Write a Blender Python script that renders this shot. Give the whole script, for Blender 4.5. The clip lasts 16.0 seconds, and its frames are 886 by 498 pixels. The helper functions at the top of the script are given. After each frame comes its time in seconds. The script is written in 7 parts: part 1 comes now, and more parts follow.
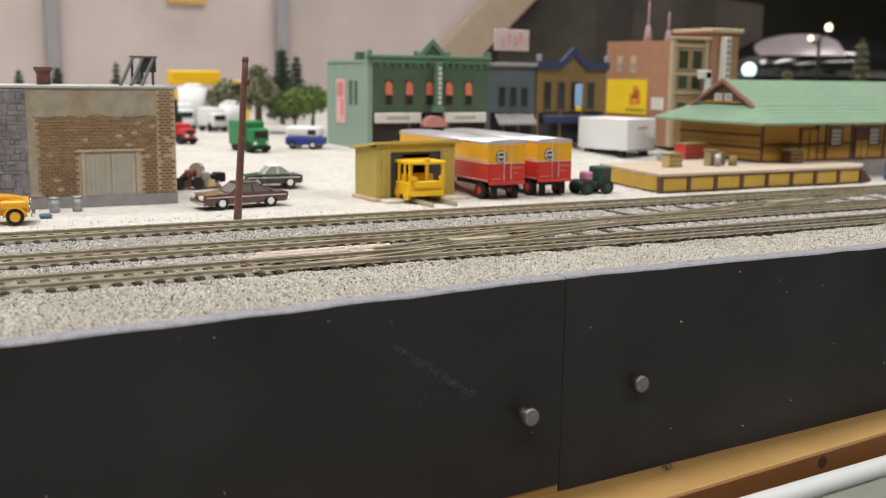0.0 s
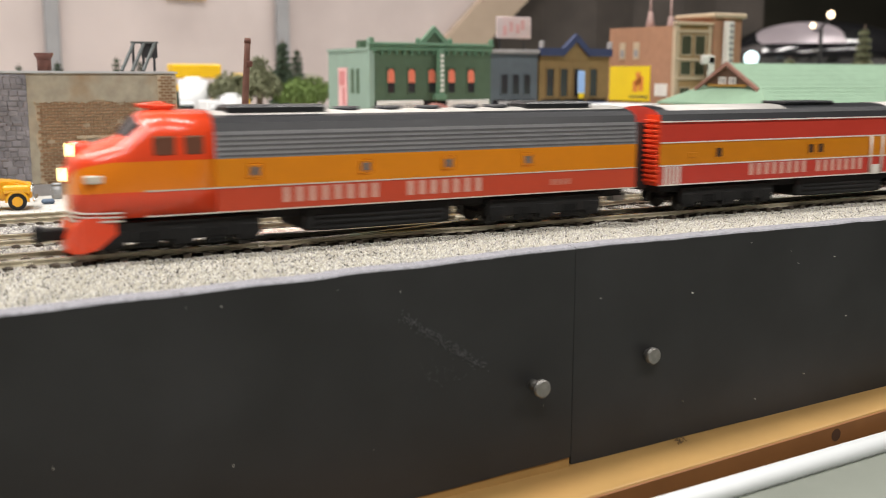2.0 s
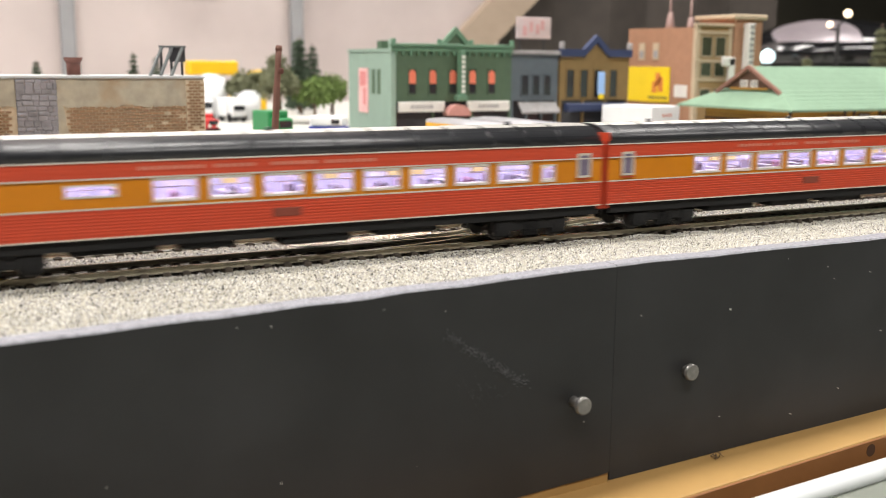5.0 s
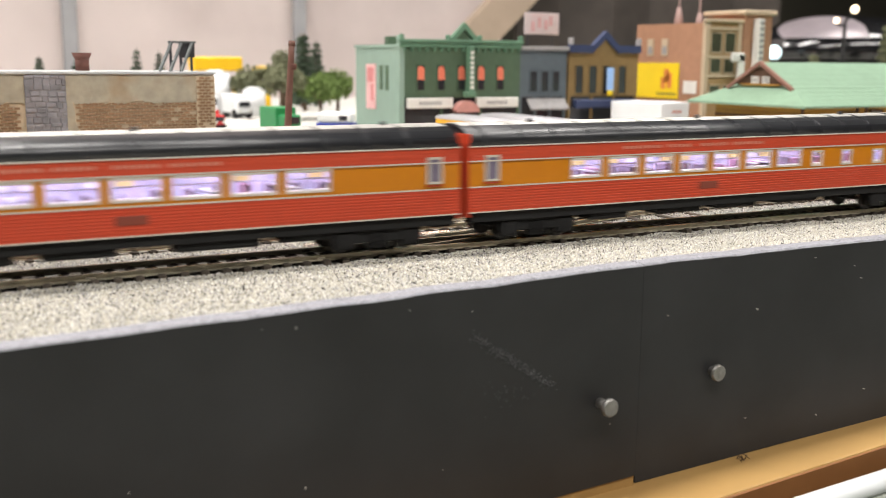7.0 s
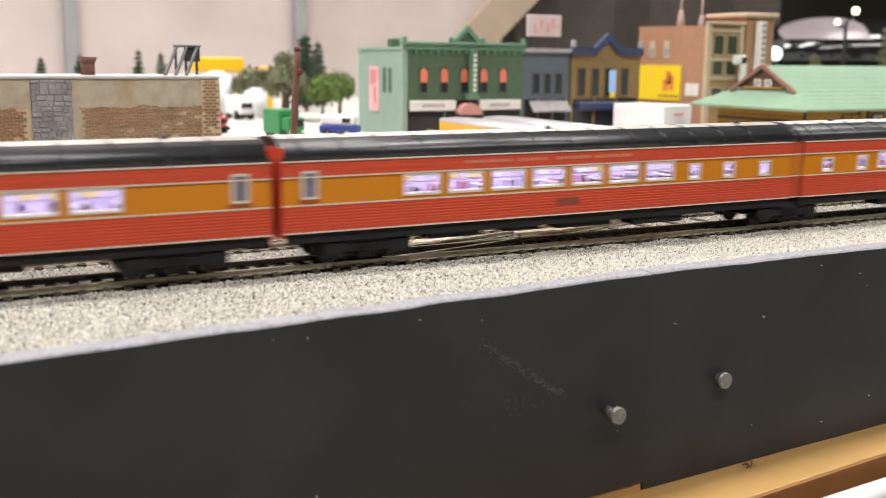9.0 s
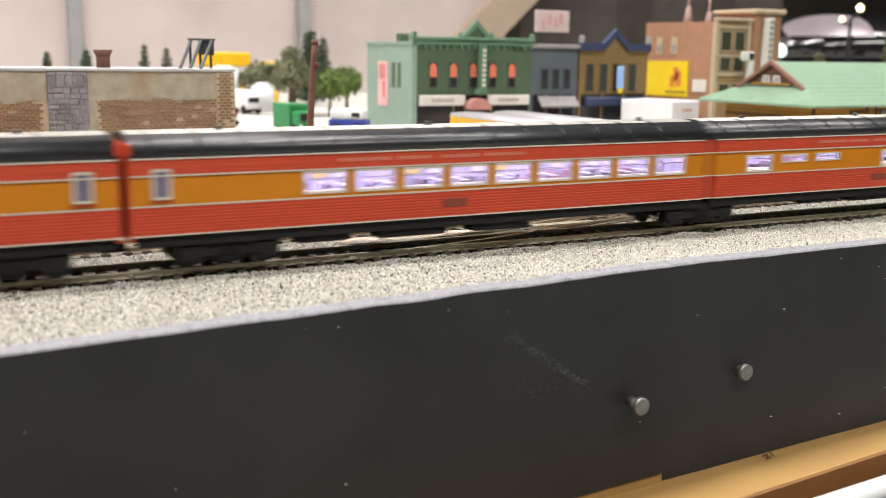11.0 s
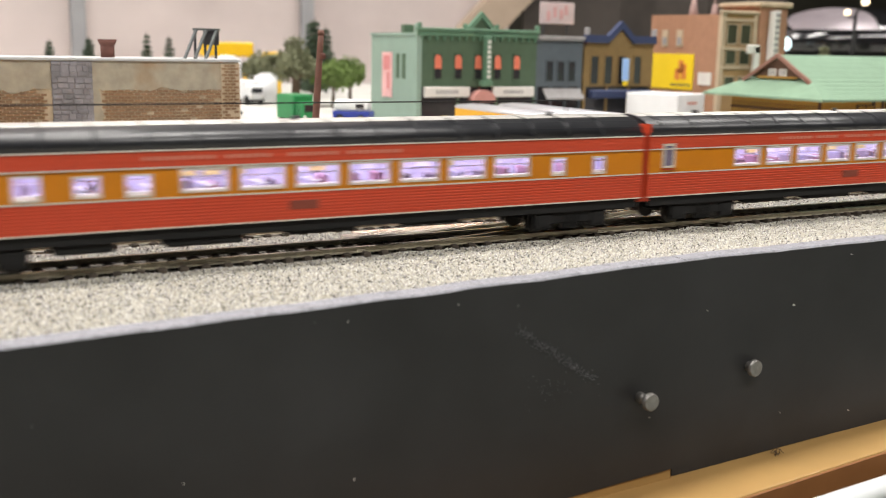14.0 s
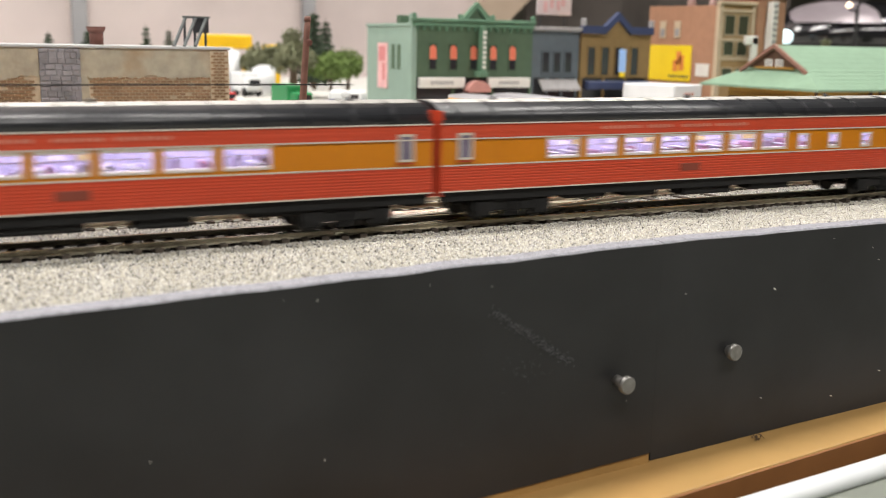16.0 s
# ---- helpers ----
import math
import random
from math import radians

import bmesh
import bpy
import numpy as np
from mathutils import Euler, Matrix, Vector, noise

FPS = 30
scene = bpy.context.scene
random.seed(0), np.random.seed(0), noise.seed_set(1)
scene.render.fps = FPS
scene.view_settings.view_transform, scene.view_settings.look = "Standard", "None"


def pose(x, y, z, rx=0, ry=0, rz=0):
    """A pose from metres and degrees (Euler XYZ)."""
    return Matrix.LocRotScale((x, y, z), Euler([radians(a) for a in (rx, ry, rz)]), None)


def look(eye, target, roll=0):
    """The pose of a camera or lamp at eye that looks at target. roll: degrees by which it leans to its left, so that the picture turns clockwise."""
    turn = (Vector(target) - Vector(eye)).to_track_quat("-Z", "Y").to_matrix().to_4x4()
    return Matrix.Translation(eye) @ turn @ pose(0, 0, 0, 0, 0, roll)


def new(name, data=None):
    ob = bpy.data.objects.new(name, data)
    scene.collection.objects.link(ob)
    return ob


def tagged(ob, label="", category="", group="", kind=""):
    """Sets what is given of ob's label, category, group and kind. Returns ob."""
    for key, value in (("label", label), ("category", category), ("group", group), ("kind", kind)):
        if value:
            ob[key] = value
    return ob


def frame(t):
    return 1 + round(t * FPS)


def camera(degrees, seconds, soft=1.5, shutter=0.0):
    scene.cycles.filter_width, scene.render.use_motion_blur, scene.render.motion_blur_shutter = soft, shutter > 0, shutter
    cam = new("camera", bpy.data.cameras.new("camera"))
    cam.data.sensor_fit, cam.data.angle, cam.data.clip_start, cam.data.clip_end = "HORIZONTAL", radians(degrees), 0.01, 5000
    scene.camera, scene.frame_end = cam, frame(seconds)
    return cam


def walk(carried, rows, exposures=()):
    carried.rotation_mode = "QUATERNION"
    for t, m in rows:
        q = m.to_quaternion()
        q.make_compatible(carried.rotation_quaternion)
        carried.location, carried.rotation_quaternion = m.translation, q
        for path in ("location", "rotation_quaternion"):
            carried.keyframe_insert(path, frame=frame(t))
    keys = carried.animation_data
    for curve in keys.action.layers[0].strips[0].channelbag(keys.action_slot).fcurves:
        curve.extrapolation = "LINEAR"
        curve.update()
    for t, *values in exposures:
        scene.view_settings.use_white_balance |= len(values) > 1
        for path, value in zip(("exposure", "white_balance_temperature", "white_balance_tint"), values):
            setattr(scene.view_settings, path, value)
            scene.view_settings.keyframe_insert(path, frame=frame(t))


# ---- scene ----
LAMP_W = 16.0
cam = camera(46.91, 16.0, soft=0.7, shutter=0.35)
PATH = [
    (0.0, look((-0.06430, -0.21218, 0.04437), (0.05104, 0.00560, 0.00229), 0.82)),
    (0.5, look((-0.06286, -0.21349, 0.04144), (0.05219, 0.00446, -0.00051), 0.74)),
    (1.0, look((-0.06255, -0.21417, 0.04187), (0.05242, 0.00381, -0.00020), 0.74)),
    (1.5, look((-0.06488, -0.21271, 0.04083), (0.05048, 0.00507, -0.00119), 0.67)),
    (2.0, look((-0.06478, -0.21035, 0.03841), (0.05025, 0.00759, -0.00369), 0.16)),
    (2.5, look((-0.06359, -0.20902, 0.03457), (0.05182, 0.00891, -0.00650), 0.59)),
    (3.0, look((-0.06407, -0.20980, 0.03635), (0.05113, 0.00815, -0.00521), 0.74)),
    (3.5, look((-0.06543, -0.20924, 0.03725), (0.04906, 0.00900, -0.00474), 0.68)),
    (4.0, look((-0.06762, -0.20814, 0.04069), (0.04625, 0.01025, -0.00222), 0.53)),
    (6.5, look((-0.07374, -0.20334, 0.04452), (0.04019, 0.01449, -0.00101), 0.43)),
    (7.0, look((-0.07389, -0.20138, 0.04347), (0.04024, 0.01637, -0.00189), 0.48)),
    (7.5, look((-0.07359, -0.20305, 0.04240), (0.04046, 0.01473, -0.00301), 0.51)),
    (8.0, look((-0.07315, -0.20359, 0.04264), (0.04084, 0.01427, -0.00255), 0.47)),
    (8.5, look((-0.07402, -0.20300, 0.04201), (0.04011, 0.01481, -0.00307), 0.52)),
    (9.0, look((-0.07594, -0.20097, 0.04563), (0.03847, 0.01653, -0.00024), 0.56)),
    (11.5, look((-0.08164, -0.19904, 0.04467), (0.03344, 0.01783, -0.00245), 0.86)),
    (12.0, look((-0.08155, -0.19708, 0.04562), (0.03363, 0.01960, -0.00213), 0.92)),
    (12.5, look((-0.08032, -0.19750, 0.04265), (0.03457, 0.01937, -0.00498), 0.96)),
    (13.0, look((-0.08028, -0.19865, 0.04307), (0.03439, 0.01823, -0.00499), 0.99)),
    (13.5, look((-0.08158, -0.19853, 0.04343), (0.03317, 0.01826, -0.00488), 1.07)),
    (14.0, look((-0.08222, -0.19768, 0.04490), (0.03257, 0.01900, -0.00382), 1.12)),
    (14.5, look((-0.08002, -0.19625, 0.04455), (0.03463, 0.02038, -0.00474), 1.26)),
    (15.0, look((-0.07781, -0.19866, 0.04216), (0.03607, 0.01838, -0.00708), 1.26)),
    (15.5, look((-0.07694, -0.20054, 0.04284), (0.03630, 0.01676, -0.00673), 1.23)),
    (16.0, look((-0.07653, -0.20017, 0.04194), (0.03649, 0.01728, -0.00747), 1.12)),
]
cam.data.dof.use_dof = True
cam.data.dof.focus_distance = 0.25
cam.data.dof.aperture_fstop = 25.0
walk(cam, PATH, [(0.0, -0.14), (1.5, -0.12), (2.0, 0.25), (2.5, 0.7), (3.5, 0.8), (4.2, 0.55), (6.5, 0.48), (9.0, 0.48), (12.5, 0.4), (16.0, 0.35)])

# ---- light: a closed basement room with ceiling lamps ----
MM = 0.001
world = bpy.data.worlds.new("world")
scene.world = world
world.use_nodes = True
world.node_tree.nodes["Background"].inputs[0].default_value = (0.9, 0.93, 1.0, 1)
world.node_tree.nodes["Background"].inputs[1].default_value = 0.05


def area_lamp(name, at, size_x, size_y, watts, colour=(1.0, 0.955, 0.91), target=None):
    data = bpy.data.lights.new(name, "AREA")
    data.shape, data.size, data.size_y, data.energy, data.color = "RECTANGLE", size_x, size_y, watts, colour
    ob = new(name, data)
    ob.matrix_world = look(at, target or (at[0], at[1] + 0.001, at[2] - 1))
    return ob


LAMPS = [(-0.45, -0.95, 1.0), (0.95, -0.95, 0.8), (-0.45, 0.15, 1.15), (0.95, 0.15, 0.75), (-0.95, 0.85, 1.1)]
for lx, ly, share in LAMPS:
    area_lamp("ceiling_lamp_light", (lx, ly, 1.40), 1.1, 0.25, LAMP_W * share)


# ---- materials ----
def mat(name, colour, rough=0.6, metal=0.0, var=0.12, scale=400, bump=0.15, big=40, dirt=None, dirt_amt=0.0, rand=0.0, coat=0.0):
    m = bpy.data.materials.new(name)
    m.use_nodes = True
    t = m.node_tree
    n, l = t.nodes, t.links
    bs = n["Principled BSDF"]
    bs.inputs["Roughness"].default_value, bs.inputs["Metallic"].default_value = rough, metal
    bs.inputs["Coat Weight"].default_value = coat
    tc = n.new("ShaderNodeTexCoord")
    fine, broad = n.new("ShaderNodeTexNoise"), n.new("ShaderNodeTexNoise")
    fine.inputs["Scale"].default_value, fine.inputs["Detail"].default_value = scale, 6
    broad.inputs["Scale"].default_value, broad.inputs["Detail"].default_value = big, 5
    for q in (fine, broad):
        l.new(tc.outputs["Object"], q.inputs["Vector"])
    add = n.new("ShaderNodeMath")
    add.operation = "ADD"
    l.new(fine.outputs["Fac"], add.inputs[0])
    l.new(broad.outputs["Fac"], add.inputs[1])
    mr = n.new("ShaderNodeMapRange")
    mr.inputs["From Min"].default_value, mr.inputs["From Max"].default_value = 0.6, 1.4
    mr.inputs["To Min"].default_value, mr.inputs["To Max"].default_value = 1 - var, 1 + var
    l.new(add.outputs[0], mr.inputs["Value"])
    val = mr.outputs[0]
    if rand:
        oi, mm = n.new("ShaderNodeObjectInfo"), n.new("ShaderNodeMath")
        mm.operation = "MULTIPLY_ADD"
        mm.inputs[1].default_value, mm.inputs[2].default_value = rand * 2, 1 - rand
        l.new(oi.outputs["Random"], mm.inputs[0])
        m2 = n.new("ShaderNodeMath")
        m2.operation = "MULTIPLY"
        l.new(val, m2.inputs[0])
        l.new(mm.outputs[0], m2.inputs[1])
        val = m2.outputs[0]
    hsv = n.new("ShaderNodeHueSaturation")
    hsv.inputs["Color"].default_value = (*colour, 1)
    l.new(val, hsv.inputs["Value"])
    out = hsv.outputs[0]
    if dirt:
        mix = n.new("ShaderNodeMix")
        mix.data_type = "RGBA"
        mix.inputs["B"].default_value = (*dirt, 1)
        r2 = n.new("ShaderNodeMapRange")
        r2.inputs["From Min"].default_value, r2.inputs["From Max"].default_value = 0.5, 0.68
        r2.inputs["To Max"].default_value = dirt_amt
        l.new(broad.outputs["Fac"], r2.inputs["Value"])
        l.new(r2.outputs[0], mix.inputs["Factor"])
        l.new(out, mix.inputs["A"])
        out = mix.outputs["Result"]
    l.new(out, bs.inputs["Base Color"])
    if bump:
        b = n.new("ShaderNodeBump")
        b.inputs["Strength"].default_value, b.inputs["Distance"].default_value = bump, 0.0003
        l.new(fine.outputs["Fac"], b.inputs["Height"])
        l.new(b.outputs[0], bs.inputs["Normal"])
    return m


def glow(name, colour, strength):
    m = bpy.data.materials.new(name)
    m.use_nodes = True
    bs = m.node_tree.nodes["Principled BSDF"]
    bs.inputs["Base Color"].default_value = (*colour, 1)
    bs.inputs["Emission Color"].default_value = (*colour, 1)
    bs.inputs["Emission Strength"].default_value = strength
    return m


def glass(name, colour=(1, 1, 1), rough=0.05):
    m = bpy.data.materials.new(name)
    m.use_nodes = True
    bs = m.node_tree.nodes["Principled BSDF"]
    bs.inputs["Base Color"].default_value = (*colour, 1)
    bs.inputs["Roughness"].default_value = rough
    bs.inputs["Transmission Weight"].default_value = 1.0
    bs.inputs["IOR"].default_value = 1.1
    return m


M_FASCIA = mat("black_painted_hardboard", (0.0205, 0.021, 0.022), 0.55, 0, 0.4, 60, 0.15, 22, (0.034, 0.034, 0.036), 0.5)
M_EDGE = mat("raw_hardboard_edge", (0.27, 0.27, 0.295), 0.9, 0, 0.5, 1500, 1.0, 350, (0.13, 0.13, 0.14), 0.5)
M_WOOD = mat("varnished_pine", (0.37, 0.222, 0.074), 0.5, 0, 0.16, 60, 0.1, 14, (0.27, 0.13, 0.042), 0.6)
M_WHITE_RAIL = mat("white_plastic", (0.72, 0.75, 0.76), 0.35, 0, 0.03, 60, 0.0)
M_SHELF = mat("grey_green_shelf", (0.18, 0.195, 0.165), 0.6, 0, 0.08, 60, 0.05)
M_STEEL = mat("zinc_steel", (0.30, 0.29, 0.275), 0.5, 0.85, 0.25, 900, 0.3, 200)
M_BALLAST = mat("fine_ballast_bed", (0.36, 0.34, 0.30), 0.95, 0, 0.5, 1400, 1.0, 260, (0.10, 0.085, 0.07), 0.6)
M_YARD = mat("sandy_yard_dirt", (0.56, 0.55, 0.515), 0.95, 0, 0.22, 330, 0.8, 22, (0.36, 0.35, 0.31), 0.7)
M_RAIL = mat("nickel_rail", (0.50, 0.46, 0.35), 0.40, 0.4, 0.3, 700, 0.2, 45, (0.24, 0.19, 0.12), 0.6)
M_RAILHEAD = mat("polished_rail_head", (0.86, 0.82, 0.72), 0.22, 0.95, 0.12, 500, 0.1, 30)
M_TIE = mat("weathered_tie", (0.075, 0.06, 0.045), 0.85, 0, 0.35, 900, 0.5, 200, (0.20, 0.17, 0.13), 0.5, rand=0.25)
M_RED = mat("livery_red", (0.56, 0.066, 0.026), 0.4, 0, 0.05, 300, 0.02)
M_CRIMSON = mat("booster_red", (0.53, 0.048, 0.030), 0.36, 0, 0.05, 300, 0.02)
M_ORANGE = mat("livery_orange", (0.72, 0.24, 0.004), 0.35, 0, 0.05, 300, 0.02)
M_ORANGE2 = mat("booster_orange", (0.60, 0.21, 0.004), 0.38, 0, 0.05, 300, 0.02)
M_NOSERED = mat("nose_vermilion", (0.80, 0.07, 0.02), 0.25, 0, 0.03, 300, 0.0, coat=0.3)
M_NOSEORANGE = mat("nose_orange", (0.80, 0.22, 0.008), 0.28, 0, 0.03, 300, 0.0, coat=0.3)
M_ROOF = mat("black_roof", (0.020, 0.021, 0.024), 0.34, 0, 0.2, 300, 0.1)
M_BLACK = mat("underframe_black", (0.006, 0.006, 0.006), 0.85, 0, 0.3, 400, 0.2)
M_SILVER = mat("grille_silver", (0.40, 0.40, 0.42), 0.4, 0.4, 0.1, 500, 0.1)
M_GRILLEGAP = mat("grille_shadow_grey", (0.17, 0.17, 0.18), 0.5, 0.4, 0.1, 500, 0.1)
M_STRIPE = mat("stripe_silver_white", (0.62, 0.58, 0.50), 0.4, 0, 0.05, 300, 0)
M_LETTER = mat("faded_lettering", (0.62, 0.24, 0.17), 0.5, 0, 0.05, 300, 0)
M_PALEBAR = mat("pale_bar", (0.75, 0.72, 0.66), 0.5, 0, 0.05, 300, 0)
M_DARKGLASS = mat("dark_window", (0.03, 0.03, 0.035), 0.12, 0, 0.2, 300, 0)
M_CABGLASS = mat("dim_cab_window", (0.16, 0.07, 0.045), 0.12, 0, 0.2, 300, 0)
M_LOCOLETTER = mat("pale_loco_lettering", (0.70, 0.44, 0.36), 0.5, 0, 0.05, 300, 0)
M_GLASS = glass("clear_pane")
M_CARLIGHT = glow("coach_light_strip", (0.78, 0.73, 1.0), 4.4)
M_HEAD = glow("headlight_glow", (1.0, 0.78, 0.33), 7.0)
M_COACHIN = mat("coach_interior", (0.66, 0.62, 0.74), 0.6, 0, 0.45, 500, 0.2, 150, (0.40, 0.32, 0.42), 0.7)
M_SEAT = mat("coach_seat", (0.42, 0.34, 0.40), 0.7, 0, 0.3, 500, 0.2)


# ---- mesh tools ----
def box(bm, x0, x1, y0, y1, z0, z1, mi=0):
    v = [bm.verts.new((x * MM, y * MM, z * MM)) for z in (z0, z1) for x, y in ((x0, y0), (x1, y0), (x1, y1), (x0, y1))]
    for f in ((3, 2, 1, 0), (4, 5, 6, 7), (0, 1, 5, 4), (1, 2, 6, 5), (2, 3, 7, 6), (3, 0, 4, 7)):
        bm.faces.new([v[i] for i in f]).material_index = mi
    return v


def bevelled(bm, x0, x1, y0, y1, z0, z1, r=0.4, mi=0, seg=1):
    b2 = bmesh.new()
    box(b2, x0, x1, y0, y1, z0, z1, mi)
    bmesh.ops.bevel(b2, geom=b2.edges[:], offset=r * MM, segments=seg, profile=0.5, affect="EDGES")
    for f in b2.faces:
        f.material_index = mi
    merge(bm, b2)


def merge(bm, b2):
    me = bpy.data.meshes.new("tmp")
    b2.to_mesh(me)
    b2.free()
    bm.from_mesh(me)
    bpy.data.meshes.remove(me)


def tube(bm, a, b, r0, r1=None, seg=10, mi=0, caps=True):
    a, b = Vector(a) * MM, Vector(b) * MM
    r1 = r0 if r1 is None else r1
    q = (b - a).to_track_quat("Z", "Y").to_matrix()
    rings = []
    for p, r in ((a, r0), (b, r1)):
        rings.append([bm.verts.new(p + q @ Vector((math.cos(k * 2 * math.pi / seg) * r * MM, math.sin(k * 2 * math.pi / seg) * r * MM, 0))) for k in range(seg)])
    for k in range(seg):
        f = bm.faces.new((rings[0][k], rings[0][(k + 1) % seg], rings[1][(k + 1) % seg], rings[1][k]))
        f.material_index, f.smooth = mi, seg > 6
    if caps:
        bm.faces.new(rings[0][::-1]).material_index = mi
        bm.faces.new(rings[1]).material_index = mi


def loft(bm, rings, mats=None, cap=(True, True), closed=True, smooth=True):
    vs = [[bm.verts.new(Vector(p) * MM) for p in r] for r in rings]
    n = len(rings[0])
    for a, b in zip(vs, vs[1:]):
        for k in range(n if closed else n - 1):
            f = bm.faces.new((a[k], a[(k + 1) % n], b[(k + 1) % n], b[k]))
            f.material_index, f.smooth = (mats[k] if mats else 0), smooth
    if cap[0]:
        bm.faces.new(vs[0][::-1]).material_index = mats[0] if mats else 0
    if cap[1]:
        bm.faces.new(vs[-1]).material_index = mats[0] if mats else 0


def prism(bm, pts, y0, y1, mi=0):
    """An outline in x and z, thick from y0 to y1."""
    a = [bm.verts.new((x * MM, y0 * MM, z * MM)) for x, z in pts]
    b = [bm.verts.new((x * MM, y1 * MM, z * MM)) for x, z in pts]
    n = len(pts)
    bm.faces.new(a).material_index = mi
    bm.faces.new(b[::-1]).material_index = mi
    for k in range(n):
        bm.faces.new((a[k], b[k], b[(k + 1) % n], a[(k + 1) % n])).material_index = mi


def holed_panel(bm, x0, x1, z0, z1, holes, y, t, mi=0):
    """One slab in x and z, t thick, with rectangular openings (x, width, low, high)."""
    xs = sorted({x0, x1, *[h[0] for h in holes], *[h[0] + h[1] for h in holes]})
    zs = sorted({z0, z1, *[h[2] for h in holes], *[h[3] for h in holes]})

    def solid(i, j):
        if not (0 <= i < len(xs) - 1 and 0 <= j < len(zs) - 1):
            return False
        cx, cz = (xs[i] + xs[i + 1]) / 2, (zs[j] + zs[j + 1]) / 2
        return not any(h[0] < cx < h[0] + h[1] and h[2] < cz < h[3] for h in holes)
    made = {}

    def v(i, j, k):
        if (i, j, k) not in made:
            made[i, j, k] = bm.verts.new((xs[i] * MM, (y + (k - 0.5) * t) * MM, zs[j] * MM))
        return made[i, j, k]
    for i in range(len(xs) - 1):
        for j in range(len(zs) - 1):
            if solid(i, j):
                for k in (0, 1):
                    bm.faces.new((v(i, j, k), v(i + 1, j, k), v(i + 1, j + 1, k), v(i, j + 1, k))).material_index = mi
                for (di, dj), (a, b) in (((-1, 0), ((i, j), (i, j + 1))), ((1, 0), ((i + 1, j), (i + 1, j + 1))), ((0, -1), ((i, j), (i + 1, j))), ((0, 1), ((i, j + 1), (i + 1, j + 1)))):
                    if not solid(i + di, j + dj):
                        bm.faces.new((v(*a, 0), v(*b, 0), v(*b, 1), v(*a, 1))).material_index = mi


def fluted(bm, x0, x1, s, yo, z0, z1, n, depth=0.25):
    """One ribbed side sheet, s is the side it faces."""
    prof = [(yo - 0.9, z0)]
    p = (z1 - z0) / n
    for k in range(n):
        z = z0 + k * p
        prof += [(yo, z + 0.05 * p), (yo, z + 0.55 * p), (yo - depth, z + 0.65 * p), (yo - depth, z + 0.95 * p)]
    prof += [(yo - 0.9, z1)]
    loft(bm, [[(x, s * y, z) for y, z in prof] for x in (x0, x1)], smooth=False)


def finish(bm):
    bmesh.ops.recalc_face_normals(bm, faces=bm.faces[:])


def part(name, bm, material, parent=None, label="", at=None):
    finish(bm)
    me = bpy.data.meshes.new(name)
    bm.to_mesh(me)
    bm.free()
    for m in (material if isinstance(material, (list, tuple)) else [material]):
        me.materials.append(m)
    ob = new(name, me)
    if parent:
        ob.parent = parent
    if at is not None:
        ob.matrix_basis = at
    if label:
        tagged(ob, label)
    return ob


def shared(name, mesh, parent, m):
    ob = new(name, mesh)
    ob.parent = parent
    ob.matrix_basis = m
    return ob


def empty(name, m, label, category, group="", kind=""):
    ob = new(name)
    ob.empty_display_size = 0.005
    ob.matrix_basis = m
    return tagged(ob, label, category, group, kind)


def structure(ob, label, category):
    return tagged(ob, label, category, "", "structure")


def pmm(x, y, z=0.0, rz=0.0, rx=0.0, ry=0.0):
    return pose(x * MM, y * MM, z * MM, rx, ry, rz)


def gz(y):
    return 0.0 if y < 140 else min((y - 140) * 0.0926, 8.8)


def wordbars(bm, x0, x1, y, z0, z1, n, mi=0, gap_at=()):
    """A word too small to read, as a row of upright bars."""
    w = (x1 - x0) / n
    for k in range(n):
        if k not in gap_at:
            box(bm, x0 + k * w, x0 + (k + 0.62) * w, y - 0.05, y + 0.05, z0, z1, mi)


def lettering(name, text, size, material, parent, at, label="", extrude=0.00004, align="LEFT"):
    cu = bpy.data.curves.new(name, "FONT")
    cu.body, cu.size, cu.extrude, cu.align_x = text, size * MM, extrude, align
    tmp = bpy.data.objects.new("tmp", cu)
    scene.collection.objects.link(tmp)
    dg = bpy.context.evaluated_depsgraph_get()
    me = bpy.data.meshes.new_from_object(tmp.evaluated_get(dg))
    bpy.data.objects.remove(tmp)
    me.materials.clear()
    me.materials.append(material)
    ob = new(name, me)
    ob.parent, ob.matrix_basis = parent, at
    if label:
        tagged(ob, label)
    return ob


# ---- structure: room, table, fascia ----
X0, X1 = -2700, 2900


def grid_sheet(name, x0, x1, nx, y_list, zf, material, parent=None):
    bm = bmesh.new()
    xs = [x0 + (x1 - x0) * i / nx for i in range(nx + 1)]
    vs = [[bm.verts.new((x * MM, y * MM, zf(x, y) * MM)) for x in xs] for y in y_list]
    for a, b in zip(vs, vs[1:]):
        for k in range(nx):
            bm.faces.new((a[k], a[k + 1], b[k + 1], b[k])).smooth = True
    return part(name, bm, material, parent)


def yard_z(x, y):
    return gz(y) + 0.25 * noise.noise((x * 0.03, y * 0.03, 3.1)) + 0.12 * noise.noise((x * 0.2, y * 0.2, 7.7)) - 0.1


